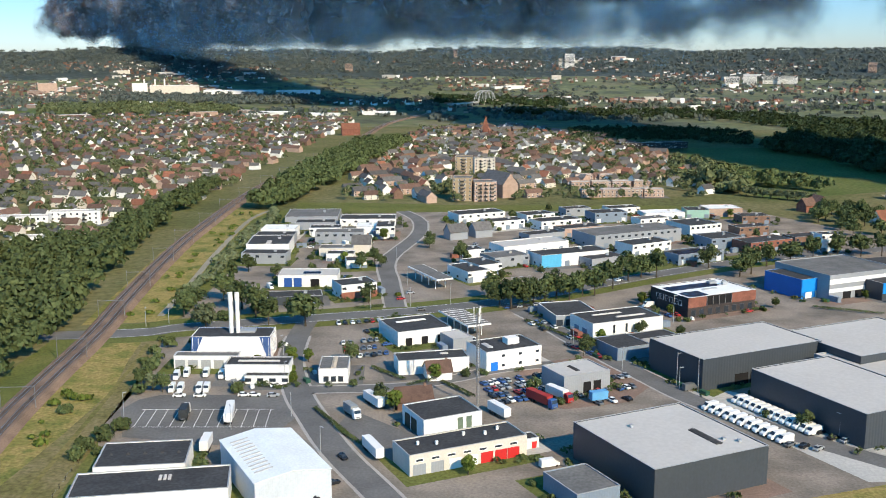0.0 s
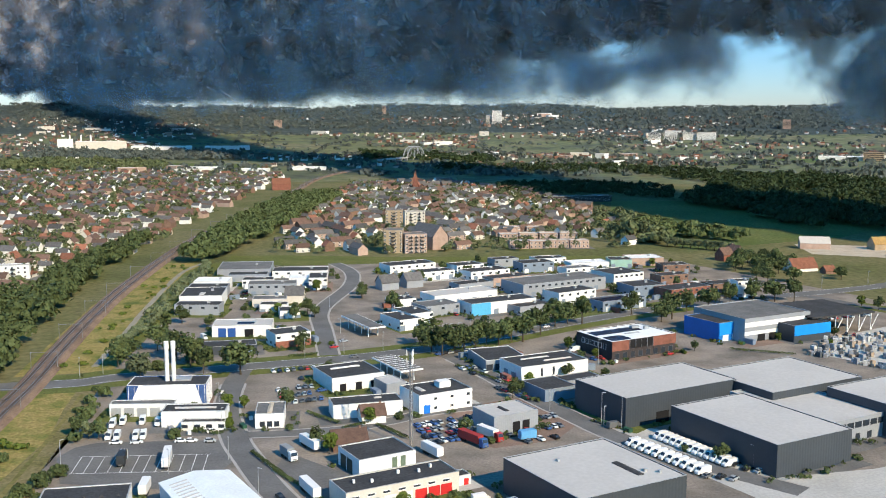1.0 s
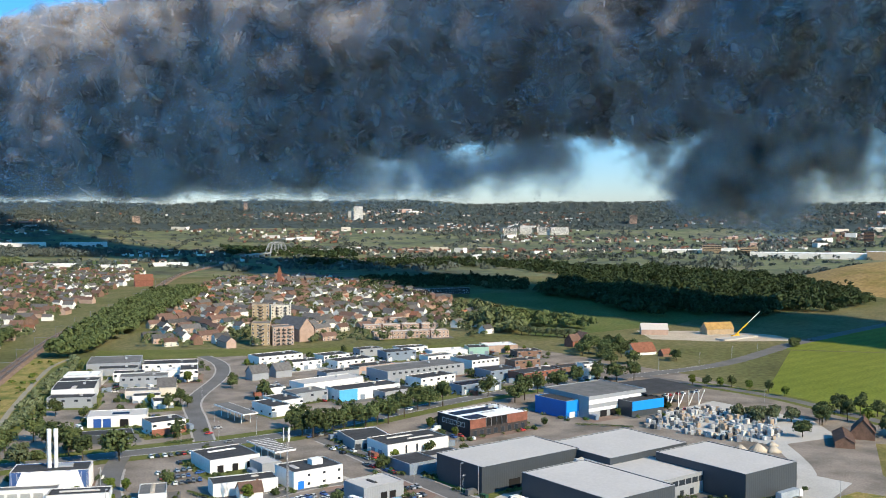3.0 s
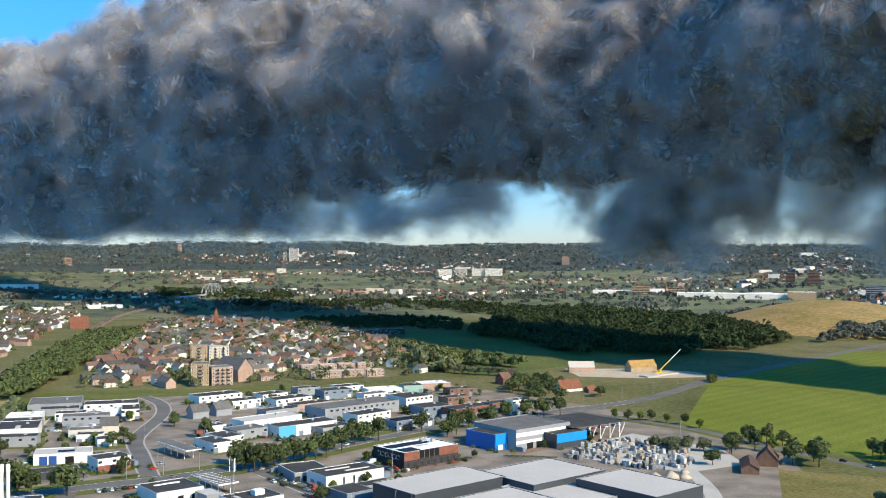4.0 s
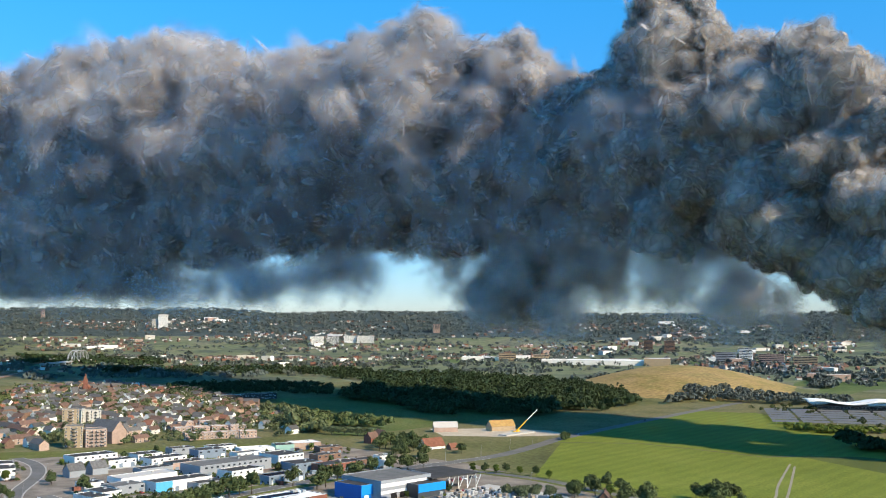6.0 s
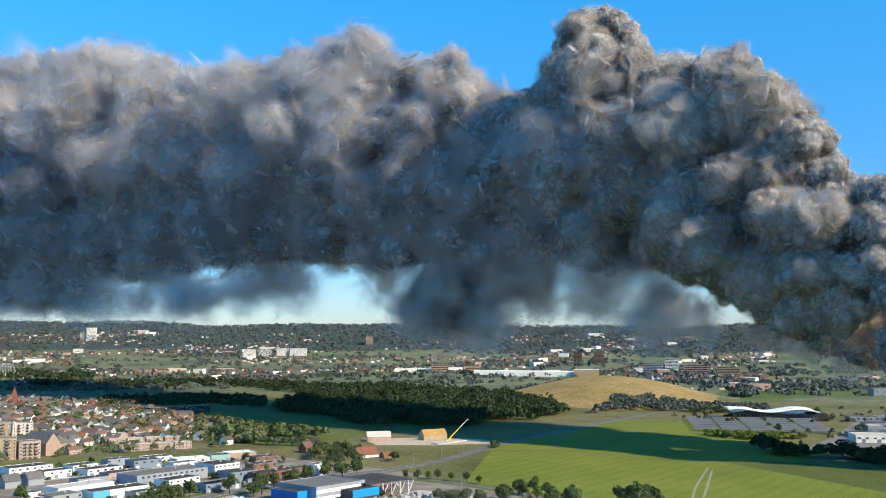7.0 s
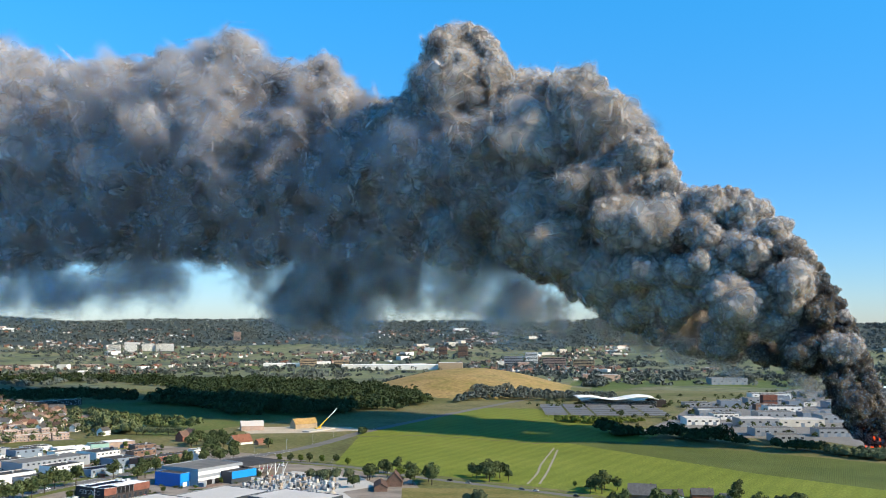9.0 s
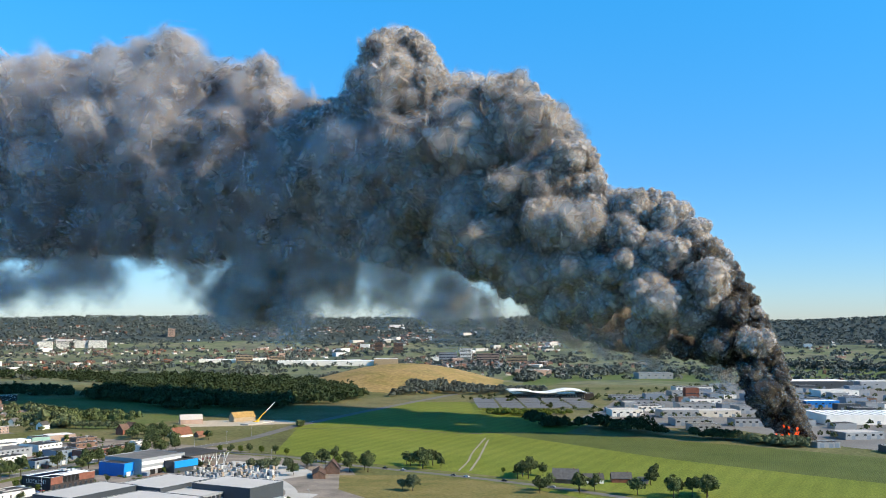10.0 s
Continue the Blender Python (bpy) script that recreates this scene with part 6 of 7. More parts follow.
for x, y, s_ in ((314, 392, 1.4), (325, 384, 1.5), (324, 450, 1.2), (332, 444, 1.2), (340, 440, 1.0), (368, 373, 1.5), (385, 383, 1.4), (373, 402, 1.0), (296, 426, 1.1), (272, 403, 1.0), (267, 701, 1.4), (269, 667, 1.3), (292, 700, 1.4), (317, 649, 1.0), (276, 690, 1.4), (284, 676, 1.3), (258, 690, 1.3)):
    tree(("oak_b", "oak", "oak_c")[int(x + y) % 3], x, y, s_, "round a house by the fields")
tuft_wood("plain_belt", uneven(scatter([(1186, 1140), (1400, 1365), (1720, 1120), (1760, 1150), (1430, 1420), (1170, 1180)], 9, 5, 8, 8, 14, 38)), LEAF_HAZED, "belt of trees behind the pastures", 26, 38, 0.42)
tuft_wood("plain_belt", uneven(scatter([(2100, 1240), (2080, 1200), (2140, 1000), (2180, 940), (2220, 960), (2180, 1200)], 8, 6, 9, 10, 18, 39)), LEAF_HAZED, "belt of trees behind the pastures", 26, 39, 0.42)

# belts of trees in the shaded fields, smoke shade put into their leaf colour, and behind the town
tuft_wood("shade_belt", uneven(scatter([(170, 1355), (338, 1334), (380, 1253), (437, 1444), (336, 1532), (184, 1534)], 8, 3, 5, 6, 11, 51)), LEAF_DARK_SHADED, "belt of trees across shaded fields, leaves coloured dark for smoke shade", 26, 51, 0.38)
tuft_wood("shade_belt", uneven(scatter([(123, 1916), (462, 1793), (546, 1527), (643, 1482), (713, 1645), (629, 1789), (504, 1960), (134, 2087)], 11, 4, 7, 7, 13, 52)), LEAF_DARK_SHADED, "belt of trees across shaded fields, leaves coloured dark for smoke shade", 22, 52, 0.4)
tuft_wood("shade_belt", uneven(scatter([(-31, 2348), (259, 2170), (288, 2420), (-36, 2745)], 13, 5, 8, 8, 14, 53)), LEAF_DARK_SHADED, "belt of trees beyond the town, leaves coloured dark for smoke shade", 20, 53, 0.42)
tuft_wood("town_belt", uneven(scatter([(207, 935), (228, 857), (240, 815), (260, 867), (270, 1019), (242, 1072)], 6.5, 4, 6.5, 9, 15, 54)), LEAF_GARDEN, "belt of broadleaf trees at the edge of town", 60, 54, 0.28)
tuft_wood("town_belt", uneven(scatter([(-756, 1919), (-511, 1914), (-383, 1911), (-421, 2102), (-597, 2240), (-848, 2156)], 9, 4, 7, 10, 16, 55)), LEAF_GARDEN, "belt of tall trees behind the town", 30, 55, 0.36)
tuft_wood("town_belt", uneven(scatter([(-815, 2453), (-287, 2330), (-314, 2556), (-921, 2776)], 13, 5, 8, 8, 14, 56)), LEAF_HAZED, "belt of trees on the far plain", 20, 56, 0.42)

# wire fence across the pasture
b = thing("pasture_fence", 0, 0, 0, "weathered wire fence on wooden posts", "fence")
FENCE = smooth_line([(-99, 215), (-103, 251), (-105, 287), (-109, 339), (-113, 387)], 6)
bm = bmesh.new()
quad_box(bm, -0.07, 0.07, -0.07, 0.07, 0, 1.25)
post_mesh = mesh_of("post", bm, BARK)
for x, y in FENCE:
    put("post", post_mesh, b, pose(x, y, 0.02))
for z in (0.6, 1.1):
    bm = bmesh.new()
    for p, q in zip(FENCE, FENCE[1:]):
        v = [bm.verts.new((*c, z + dz)) for c, dz in ((p, 0), (q, 0), (q, 0.04), (p, 0.04))]
        bm.faces.new(v)
    part("wire", bm, GALV, b)

beds = []
g4 = random.Random(41)
while len(beds) < 1100:
    x, y = g4.uniform(-112, 250), g4.uniform(240, 735)
    if inside(x, y, PARK) and free(x, y, 1.2) and not free(x, y, 5) and noise.noise(Vector((x, y, 2)) / 14) > -0.05:
        beds.append((x, y, 0, g4.uniform(0.7, 1.6), g4.uniform(0.9, 2.4)))
tuft_wood("shrub_beds", beds, LEAF, "low shrub beds beside the workshops", 22, 42, 0.4)

# hedges
def hedge(x0, y0, x1, y1, w=1.4, h=1.6):
    n_ = max(3, int(math.hypot(x1 - x0, y1 - y0) / 0.9))
    spots = [(x0 + (x1 - x0) * i / n_, y0 + (y1 - y0) * i / n_, 0, w * 0.6, h) for i in range(n_ + 1)]
    ob = tuft_wood("hedge", spots, LEAF, "clipped green hedge at a yard edge", 24, int(x0 * 7 + y0) % 999 + 1)
    ob["category"], ob["kind"] = "hedge", ""


for q in ((36, 430, 58, 392), (0, 345, 10, 330), (-26, 362, -14, 348), (170, 452, 196, 440), (-40, 452, -28, 456), (-12, 342, 2, 352), (-42, 318, -30, 296), (-33, 300, -24, 286)):
    hedge(*q)

# ---- vehicles ----
PAINTS = [mat("car_white", (0.75, 0.75, 0.74), 0.3, 0, 0.03, spec=0.5), mat("car_black", (0.02, 0.02, 0.022), 0.25, 0, 0.05, spec=0.5), mat("car_grey", (0.16, 0.165, 0.17), 0.3, 0.2, 0.05, spec=0.5), mat("car_silver", (0.45, 0.46, 0.47), 0.3, 0.3, 0.05, spec=0.5), mat("car_red", (0.40, 0.03, 0.03), 0.3, 0, 0.05, spec=0.5), mat("car_blue", (0.04, 0.10, 0.28), 0.3, 0, 0.05, spec=0.5)]
PAINT_WORDS = ("white", "black", "grey", "silver", "red", "blue")


def loft(sections):
    """A body through cross-sections (x, half width, bottom, top), ends closed."""
    bm = bmesh.new()
    rings = []
    for x, hw, z0, z1 in sections:
        c = min(0.12, (z1 - z0) * 0.3)
        rings.append([bm.verts.new(p) for p in ((x, -hw, z0), (x, -hw, z1 - c), (x, -hw + c, z1), (x, hw - c, z1), (x, hw, z1 - c), (x, hw, z0))])
    for a, b in zip(rings, rings[1:]):
        for i in range(6):
            bm.faces.new((a[i], a[(i + 1) % 6], b[(i + 1) % 6], b[i]))
    bm.faces.new(rings[0]), bm.faces.new(rings[-1][::-1])
    bmesh.ops.recalc_face_normals(bm, faces=bm.faces)
    return bm


WHEEL = None


def wheel_mesh(r=0.33):
    bm = bmesh.new()
    bmesh.ops.create_cone(bm, cap_ends=True, segments=12, radius1=r, radius2=r, depth=0.24, matrix=Matrix.Rotation(radians(90), 4, "X"))
    return mesh_of("wheel", bm, RUBBER)


WHEEL, BIG_WHEEL = wheel_mesh(), wheel_mesh(0.5)


def car_kind(p):
    b = tagged(new("car"), PAINT_WORDS[p] + " car parked on the paving", "car", "parked cars")
    part("body", loft([(-2.1, 0.78, 0.35, 0.8), (-1.95, 0.86, 0.25, 0.95), (0.9, 0.88, 0.22, 0.95), (1.9, 0.84, 0.25, 0.82), (2.15, 0.74, 0.35, 0.68)]), PAINTS[p], b)
    part("glazing", loft([(-1.75, 0.72, 0.94, 1.0), (-1.3, 0.68, 0.94, 1.38), (0.25, 0.68, 0.94, 1.40), (1.05, 0.74, 0.94, 0.98)]), GLASS, b)
    part("roof", loft([(-1.25, 0.62, 1.37, 1.45), (0.2, 0.62, 1.38, 1.46)]), PAINTS[p], b)
    for x in (-1.3, 1.3):
        for y in (-0.78, 0.78):
            put("wheel", WHEEL, b, pose(x, y, 0.33))
    return b


def van_kind(p):
    b = tagged(new("van"), PAINT_WORDS[p] + " delivery van parked in a row", "van", "parked vans")
    part("body", loft([(-2.9, 0.94, 0.35, 2.4), (-2.8, 0.98, 0.3, 2.5), (1.2, 0.98, 0.3, 2.5), (1.9, 0.96, 0.3, 1.55), (2.8, 0.9, 0.35, 1.15), (2.9, 0.85, 0.4, 0.9)]), PAINTS[p], b)
    bm = bmesh.new()
    v = [bm.verts.new(q) for q in ((1.28, -0.8, 2.36), (1.28, 0.8, 2.36), (1.93, 0.85, 1.54), (1.93, -0.85, 1.54))]
    bm.faces.new(v)
    bmesh.ops.translate(bm, vec=(0.04, 0, 0.05), verts=bm.verts)
    part("windscreen", bm, GLASS, b)
    for x in (-1.9, 1.9):
        for y in (-0.85, 0.85):
            put("wheel", WHEEL, b, pose(x, y, 0.33))
    return b


CARS, VANS = [car_kind(i) for i in range(6)], [van_kind(0), van_kind(2)]
used = set()


def park_car(src, x, y, rot, z=0.14):
    m = pose(x, y, z, 0, 0, rot)
    if src.name not in used:
        used.add(src.name)
        src.matrix_basis = m
        return src
    return copy_thing(src, m)


def trailer(x, y, rot, box_mat, words, cab=None, length=13.0):
    b = tagged(new("lorry" if cab else "trailer"), words, "lorry" if cab else "trailer", "parked lorries")
    b.matrix_basis = pose(x, y, 0.14, 0, 0, rot)
    bm = bmesh.new()
    quad_box(bm, -length / 2, length / 2, -1.27, 1.27, 1.15, 3.95, 0, True)
    part("cargo_box", bm, box_mat, b)
    bm = bmesh.new()
    quad_box(bm, -length / 2, length / 2 + (3.0 if cab else 0), -0.6, 0.6, 0.85, 1.146, 0, True)
    part("chassis", bm, STEEL, b)
    for x_ in (-length / 2 + 1.4, -length / 2 + 2.7, -length / 2 + 4.0) + ((length / 2 + 1.4,) if cab else ()):
        for y_ in (-1.05, 1.05):
            put("wheel", BIG_WHEEL, b, pose(x_, y_, 0.5))
    if cab:
        c = part("cab", loft([(length / 2 + 0.5, 1.2, 0.6, 3.3), (length / 2 + 0.8, 1.25, 0.5, 3.5), (length / 2 + 2.2, 1.25, 0.5, 3.3), (length / 2 + 2.6, 1.22, 0.5, 2.0), (length / 2 + 2.7, 1.2, 0.5, 0.9)]), cab, b)
        bm = bmesh.new()
        v = [bm.verts.new(q) for q in ((length / 2 + 2.3, -1.1, 3.15), (length / 2 + 2.3, 1.1, 3.15), (length / 2 + 2.66, 1.1, 2.1), (length / 2 + 2.66, -1.1, 2.1))]
        bm.faces.new(v)
        part("windscreen", bm, GLASS, c)
    return b


BOX_WHITE, BOX_RED, BOX_BLUE = mat("box_white", (0.78, 0.78, 0.77), 0.5, 0, 0.06), mat("curtain_red", (0.36, 0.04, 0.035), 0.6, 0, 0.1), mat("box_blue", (0.12, 0.35, 0.62), 0.5, 0, 0.08)
trailer(-83, 310, 96, mat("box_dark", (0.04, 0.045, 0.05), 0.6), "dark lorry parked in a marked bay", PAINTS[0], 7)
trailer(-68.5, 310, 97, BOX_WHITE, "white box trailer parked in a marked bay")
trailer(-70, 284, 92, BOX_WHITE, "white box trailer beside the white hall", None, 8)
trailer(-30, 313, -60, mat("box_grey", (0.3, 0.32, 0.33), 0.6), "white tractor with flatbed in the yard", PAINTS[0], 6)
trailer(-23, 322, -60, BOX_WHITE, "white trailer beside a hedge", None, 11)
trailer(-20.5, 280, -66, BOX_WHITE, "white trailer with blue doors in the yard", None, 12)
trailer(18, 312, -60, BOX_WHITE, "white container trailer in the brown yard", None, 10)
trailer(32, 324, -56, BOX_RED, "red curtain-sided lorry in the brown yard", PAINTS[5], 11)
trailer(38.5, 329, -56, BOX_WHITE, "white box lorry beside a red one", PAINTS[4], 9)
trailer(206, 305, 25, mat("box_bluegrey", (0.35, 0.40, 0.45), 0.5), "blue-grey trailer outside a dark warehouse", PAINTS[0], 12)
trailer(52, 325, 20, BOX_BLUE, "blue and white container on the car lot", None, 6)

for i in range(13):
    park_car(VANS[0], 99 + 14.5 * i / 12, 324.5 - 29 * i / 12, 205)
for i in range(11):
    park_car(VANS[0], 87.5 + 15 * i / 10, 318 - 29 * i / 10, 205)
for i, (x, y, p, r) in enumerate(((107, 285, 1, 40), (110.5, 283, 3, 40), (121, 289, 3, 30), (118, 291.5, 1, 30), (115.5, 296, 1, 30), (103, 286, 2, 40), (-90, 331, 0, 5), (-68, 331.5, 0, 5), (-64.5, 331.5, 0, 5), (-58, 331, 3, 5), (-83, 331, 0, 5), (-29, 277, 1, -60), (-30, 259, 1, 40), (-35, 262, 1, 40), (-37, 258.5, 2, 40), (-33, 250, 1, 40))):
    park_car(CARS[p], x, y, r)
for x, y in ((-96, 351), (-93, 354), (-86, 354), (-91, 337), (-94, 337), (-84.5, 337), (-82, 337), (-80, 352)):
    park_car(VANS[0], x, y, -85)
park_car(VANS[0], 30, 271, 20)


def car_rows(x0, y0, x1, y1, n_, rot, skip=0.15, seed=1):
    g_ = random.Random(seed)
    for i in range(n_):
        if g_.random() > skip:
            x, y = x0 + (x1 - x0) * i / max(n_ - 1, 1), y0 + (y1 - y0) * i / max(n_ - 1, 1)
            if free(x, y, 1.0):
                park_car(g_.choice(CARS), x + g_.uniform(-0.2, 0.2), y + g_.uniform(-0.3, 0.3), rot + g_.choice((0, 180)) + g_.uniform(-3, 3))


car_rows(-45, 425, -25, 431, 8, 105, 0.1, 1), car_rows(-40, 395, -27, 399, 6, 100, 0.2, 2), car_rows(-38, 385, -27, 389, 6, 95, 0.2, 3), car_rows(-32, 377, -22, 381, 5, 95, 0.2, 4)
car_rows(30, 452, 52, 462, 9, 25, 0.1, 5), car_rows(38, 424, 56, 432, 8, 115, 0.1, 6), car_rows(42, 416, 58, 423, 7, 115, 0.2, 7), car_rows(52, 402, 64, 407, 5, 115, 0.2, 8), car_rows(50, 392, 62, 372, 6, 115, 0.3, 9)
for j in range(4):
    car_rows(14 + j * 1.5, 343 - j * 6.5, 36 + j * 1.5, 353 - j * 6.5, 11, 118, 0.12, 20 + j)
car_rows(46, 331, 66, 340, 9, 118, 0.1, 30), car_rows(55, 347, 66, 352, 5, 118, 0.1, 31), car_rows(49, 322, 62, 327, 6, 118, 0.15, 32)
car_rows(100, 437, 128, 450, 8, 115, 0.4, 33), car_rows(-20, 470, -14, 488, 4, 20, 0.4, 34), car_rows(60, 530, 130, 556, 12, 115, 0.5, 35), car_rows(-80, 600, -80, 640, 8, 0, 0.3, 36), car_rows(-45, 600, -45, 625, 5, 0, 0.4, 37)
car_rows(20, 610, 70, 632, 10, 115, 0.5, 38), car_rows(120, 640, 150, 655, 8, 115, 0.4, 39), car_rows(150, 575, 185, 590, 8, 115, 0.5, 40), car_rows(240, 480, 262, 470, 7, 60, 0.3, 41), car_rows(250, 520, 275, 528, 8, 100, 0.3, 42)
for i, (x, y, r) in enumerate(((327, 450, -75), (346, 392, -70), (351, 376, 110), (366, 332, -70), (370, 322, 110), (379, 290, -72), (388, 250, 105), (-10, 449, 15), (90, 509, 35), (230, 585, 20), (480, 735, 34), (620, 828, 34))):
    park_car(CARS[(0, 1, 3, 2)[i % 4]], x, y, r)

g3 = random.Random(77)
n = 0
while n < 44:
    x, y = g3.uniform(-105, 200), g3.uniform(330, 720)
    if inside(x, y, PARK) and free(x, y, 2.4) and not free(x, y, 4.5):
        n += 1
        park_car(g3.choice(CARS + VANS), x, y, g3.choice((25, 115, 205, 295)) + g3.uniform(-4, 4))

# containers, skips and pallets in the yards
def crate_mesh(w, d, h, material, ribs):
    """A box with corrugated long sides, one skin."""
    bm = bmesh.new()
    n_ = 2 * ribs + 1
    edge = [(-w / 2 + w * i / (n_ - 1), 0.0 if i % 2 else 0.09) for i in range(n_)]
    ring = [(x, -d / 2 + o) for x, o in edge] + [(x, d / 2 - o) for x, o in edge[::-1]]
    low, top = [bm.verts.new((x, y, 0)) for x, y in ring], [bm.verts.new((x, y, h)) for x, y in ring]
    for i in range(len(ring)):
        bm.faces.new((low[i - 1], low[i], top[i], top[i - 1]))
    bm.faces.new(top)
    return mesh_of("crate", bm, material)


YARD = [("container", crate_mesh(6, 2.4, 2.6, BLUEGREY, 12), "blue-grey steel container in a yard"), ("container", crate_mesh(6, 2.4, 2.6, WHITE_SHEET, 12), "white steel container in a yard"), ("container", crate_mesh(6, 2.4, 2.6, BRICK_RED, 12), "rust red steel container in a yard"),
        ("pallet_stack", crate_mesh(1.2, 1.0, 1.5, mat("pallet_wood", (0.34, 0.24, 0.15), 0.9), 3), "stack of wooden pallets in a yard"), ("skip", crate_mesh(3.6, 1.8, 1.3, mat("green_skip", (0.03, 0.10, 0.06), 0.6), 5), "dark green steel skip in a yard"), ("goods_stack", crate_mesh(1.6, 1.4, 1.2, WHITE, 2), "white wrapped goods on a pallet")]
n = 0
while n < 80:
    x, y = g3.uniform(-105, 230), g3.uniform(320, 725)
    if inside(x, y, PARK) and free(x, y, 2.2) and not free(x, y, 4.6):
        n += 1
        name, me, words = g3.choice(YARD)
        ob = tagged(new(name, me), words, name.replace("_", " "), "goods in the yards")
        ob.matrix_basis = pose(x, y, 0.1, 0, 0, g3.choice((25, 115)) + g3.uniform(-5, 5))

# bays painted on the lorry park
for i in range(12):
    bm = bmesh.new()
    quad_box(bm, -0.1, 0.1, -8, 8, 0.08, 0.1)
    part_ = tagged(new("bay_line", mesh_of("bay_line", bm, PAINT_WHITE)), "white painted bay line on asphalt", "road marking", "bay lines", "structure")
    part_.matrix_basis = pose(-97.5 + i * 3.75, 310.5, 0, 0, 0, 3)
for y in (302.5, 318.5):
    bm = bmesh.new()
    quad_box(bm, -21.5, 21.5, -0.1, 0.1, 0.085, 0.105)
    part_ = tagged(new("bay_line", mesh_of("bay_line", bm, PAINT_WHITE)), "white painted bay line on asphalt", "road marking", "bay lines", "structure")
    part_.matrix_basis = pose(-77 + (-0.4 if y > 310 else 0.4), y, 0)

# ---- masts over the railway, lamps ----
def catenary(x, y, rot):
    b = tagged(new("catenary_portal"), "grey steel portal carrying wires over the railway", "catenary mast", "catenary portals")
    b.matrix_basis = pose(x, y, 0, 0, 0, rot)
    for sx in (-5.6, 5.6):
        bm = bmesh.new()
        quad_box(bm, sx - 0.11, sx + 0.11, -0.11, 0.11, 0, 8.4)
        part("post", bm, STEEL, b)
    bm = bmesh.new()
    quad_box(bm, -5.7, 5.7, -0.1, 0.1, 7.8, 8.0, 0, True)
    part("beam", bm, STEEL, b)


def lamp(x, y, h=9.0, rot=0, words="grey street lamp with a flat head"):
    b = tagged(new("street_lamp"), words, "street lamp", "street lamps")
    b.matrix_basis = pose(x, y, 0, 0, 0, rot)
    bm = bmesh.new()
    bmesh.ops.create_cone(bm, cap_ends=True, segments=6, radius1=0.13, radius2=0.08, depth=h, matrix=Matrix.Translation((0, 0, h / 2)))
    part("pole", bm, GALV, b)
    bm = bmesh.new()
    quad_box(bm, -0.1, 1.4, -0.15, 0.15, h - 0.1, h + 0.1, 0, True)
    part("lamp_head", bm, GALV, b)


acc, last = 0.0, None
for a, b_ in zip(RAIL, RAIL[1:]):
    d = Vector(b_) - Vector(a)
    acc += d.length
    if acc > 52:
        acc = 0.0
        if a[1] > 300 and a[1] < 1900:
            catenary(a[0], a[1], math.degrees(math.atan2(d.y, d.x)) - 90)
for i in range(8, 66, 3):
    p, q = MAIN_ROAD[i], MAIN_ROAD[i + 1]
    a = math.degrees(math.atan2(q[1] - p[1], q[0] - p[0]))
    lamp(p[0] - 8.5 * math.sin(radians(a)), p[1] + 8.5 * math.cos(radians(a)), 9, a - 90)
for x, y in ((-49, 312), (-36, 282), (-56, 345), (-62, 380), (-103, 312), (-66, 300), (-18, 500), (-26, 560), (-10, 648), (52, 392), (66, 360), (82, 338), (120, 292), (226, 300), (300, 490), (330, 420), (234, 416), (250, 408)):
    lamp(x, y, 8, (x * 31) % 360)
for x, y in ((82, 342), (88, 336), (100, 428), (28, 462), (32, 464), (36, 466), (40, 468)):
    lamp(x, y, 12, 0, "tall white flagpole on a lawn")

# ---- flats and landmarks of the town ----
def flats(x, y, w, d, floors, rot, wall, words, bays, roof=None, balconies=0, name="apartment_block"):
    h = floors * 3.0 + 0.6
    b = hall(name, words, x, y, w, d, h, rot, wall, roof or BITUMEN_GREY, 0.4, "apartment block", None, "apartment blocks")
    for f in range(floors):
        windows(b, w, d, FRONT, bays, 0.9 + f * 3, 1.5, 1.6, WHITE)
        windows(b, w, d, LEFT, max(2, bays // 2), 0.9 + f * 3, 1.4, 1.6, WHITE)
        for k in range(balconies):
            bm = bmesh.new()
            quad_box(bm, -1.6, 1.6, -1.4, 0, 0.3 + f * 3, 0.5 + f * 3, 0, True)
            quad_box(bm, -1.6, 1.6, -1.4, -1.3, 0.5 + f * 3, 1.5 + f * 3)
            part("balcony", bm, BITUMEN, b, m=pose((k + 0.5 - balconies / 2) * w / balconies * 0.8, -d / 2, 0))
    return b


flats(16, 806, 15, 18, 6, -6, BRICK_TAN, "pale yellow brick apartment tower", 4, None, 1)
flats(32, 803, 18, 16, 5, 12, BRICK_PINK, "pink brick apartment block with dark balconies", 5, None, 3)
gable("apartment_roof_house", "brick apartment wing with steep dark roof", 46, 830, 34, 15, 11, 20, -60, BRICK_PINK, TILE_GREY, 0.4, "apartment block", "apartment blocks", False)
flats(20, 968, 16, 16, 6, -4, BRICK_TAN, "yellow brick apartment tower behind another", 4, None, 1)
flats(40, 985, 20, 14, 5, 4, CREAM, "cream apartment block beside a tower", 5, None, 2)
for x, y, n in ((120, 820, 2), (137, 822, 2), (154, 824, 2), (171, 823, 2), (118, 872, 2), (136, 874, 2), (154, 876, 2), (172, 874, 2), (128, 925, 2), (150, 925, 2)):
    flats(x, y, 16, 11, n, 2, BRICK_PINK, "flat-roofed pink brick terrace", 5, MEMBRANE, 0, "terrace")
for x, y, w in ((-278, 668, 32), (-252, 690, 34), (-236, 592, 36)):
    flats(x, y, w, 10, 3, 8, WHITE, "white flat-roofed apartment block among trees", 8, MEMBRANE, 2)
gable("church", "red brick station building with steep roof", -132, 1462, 26, 14, 9, 17, 10, BRICK_RED, TILE_ORANGE, 0.3, "church", "", False)
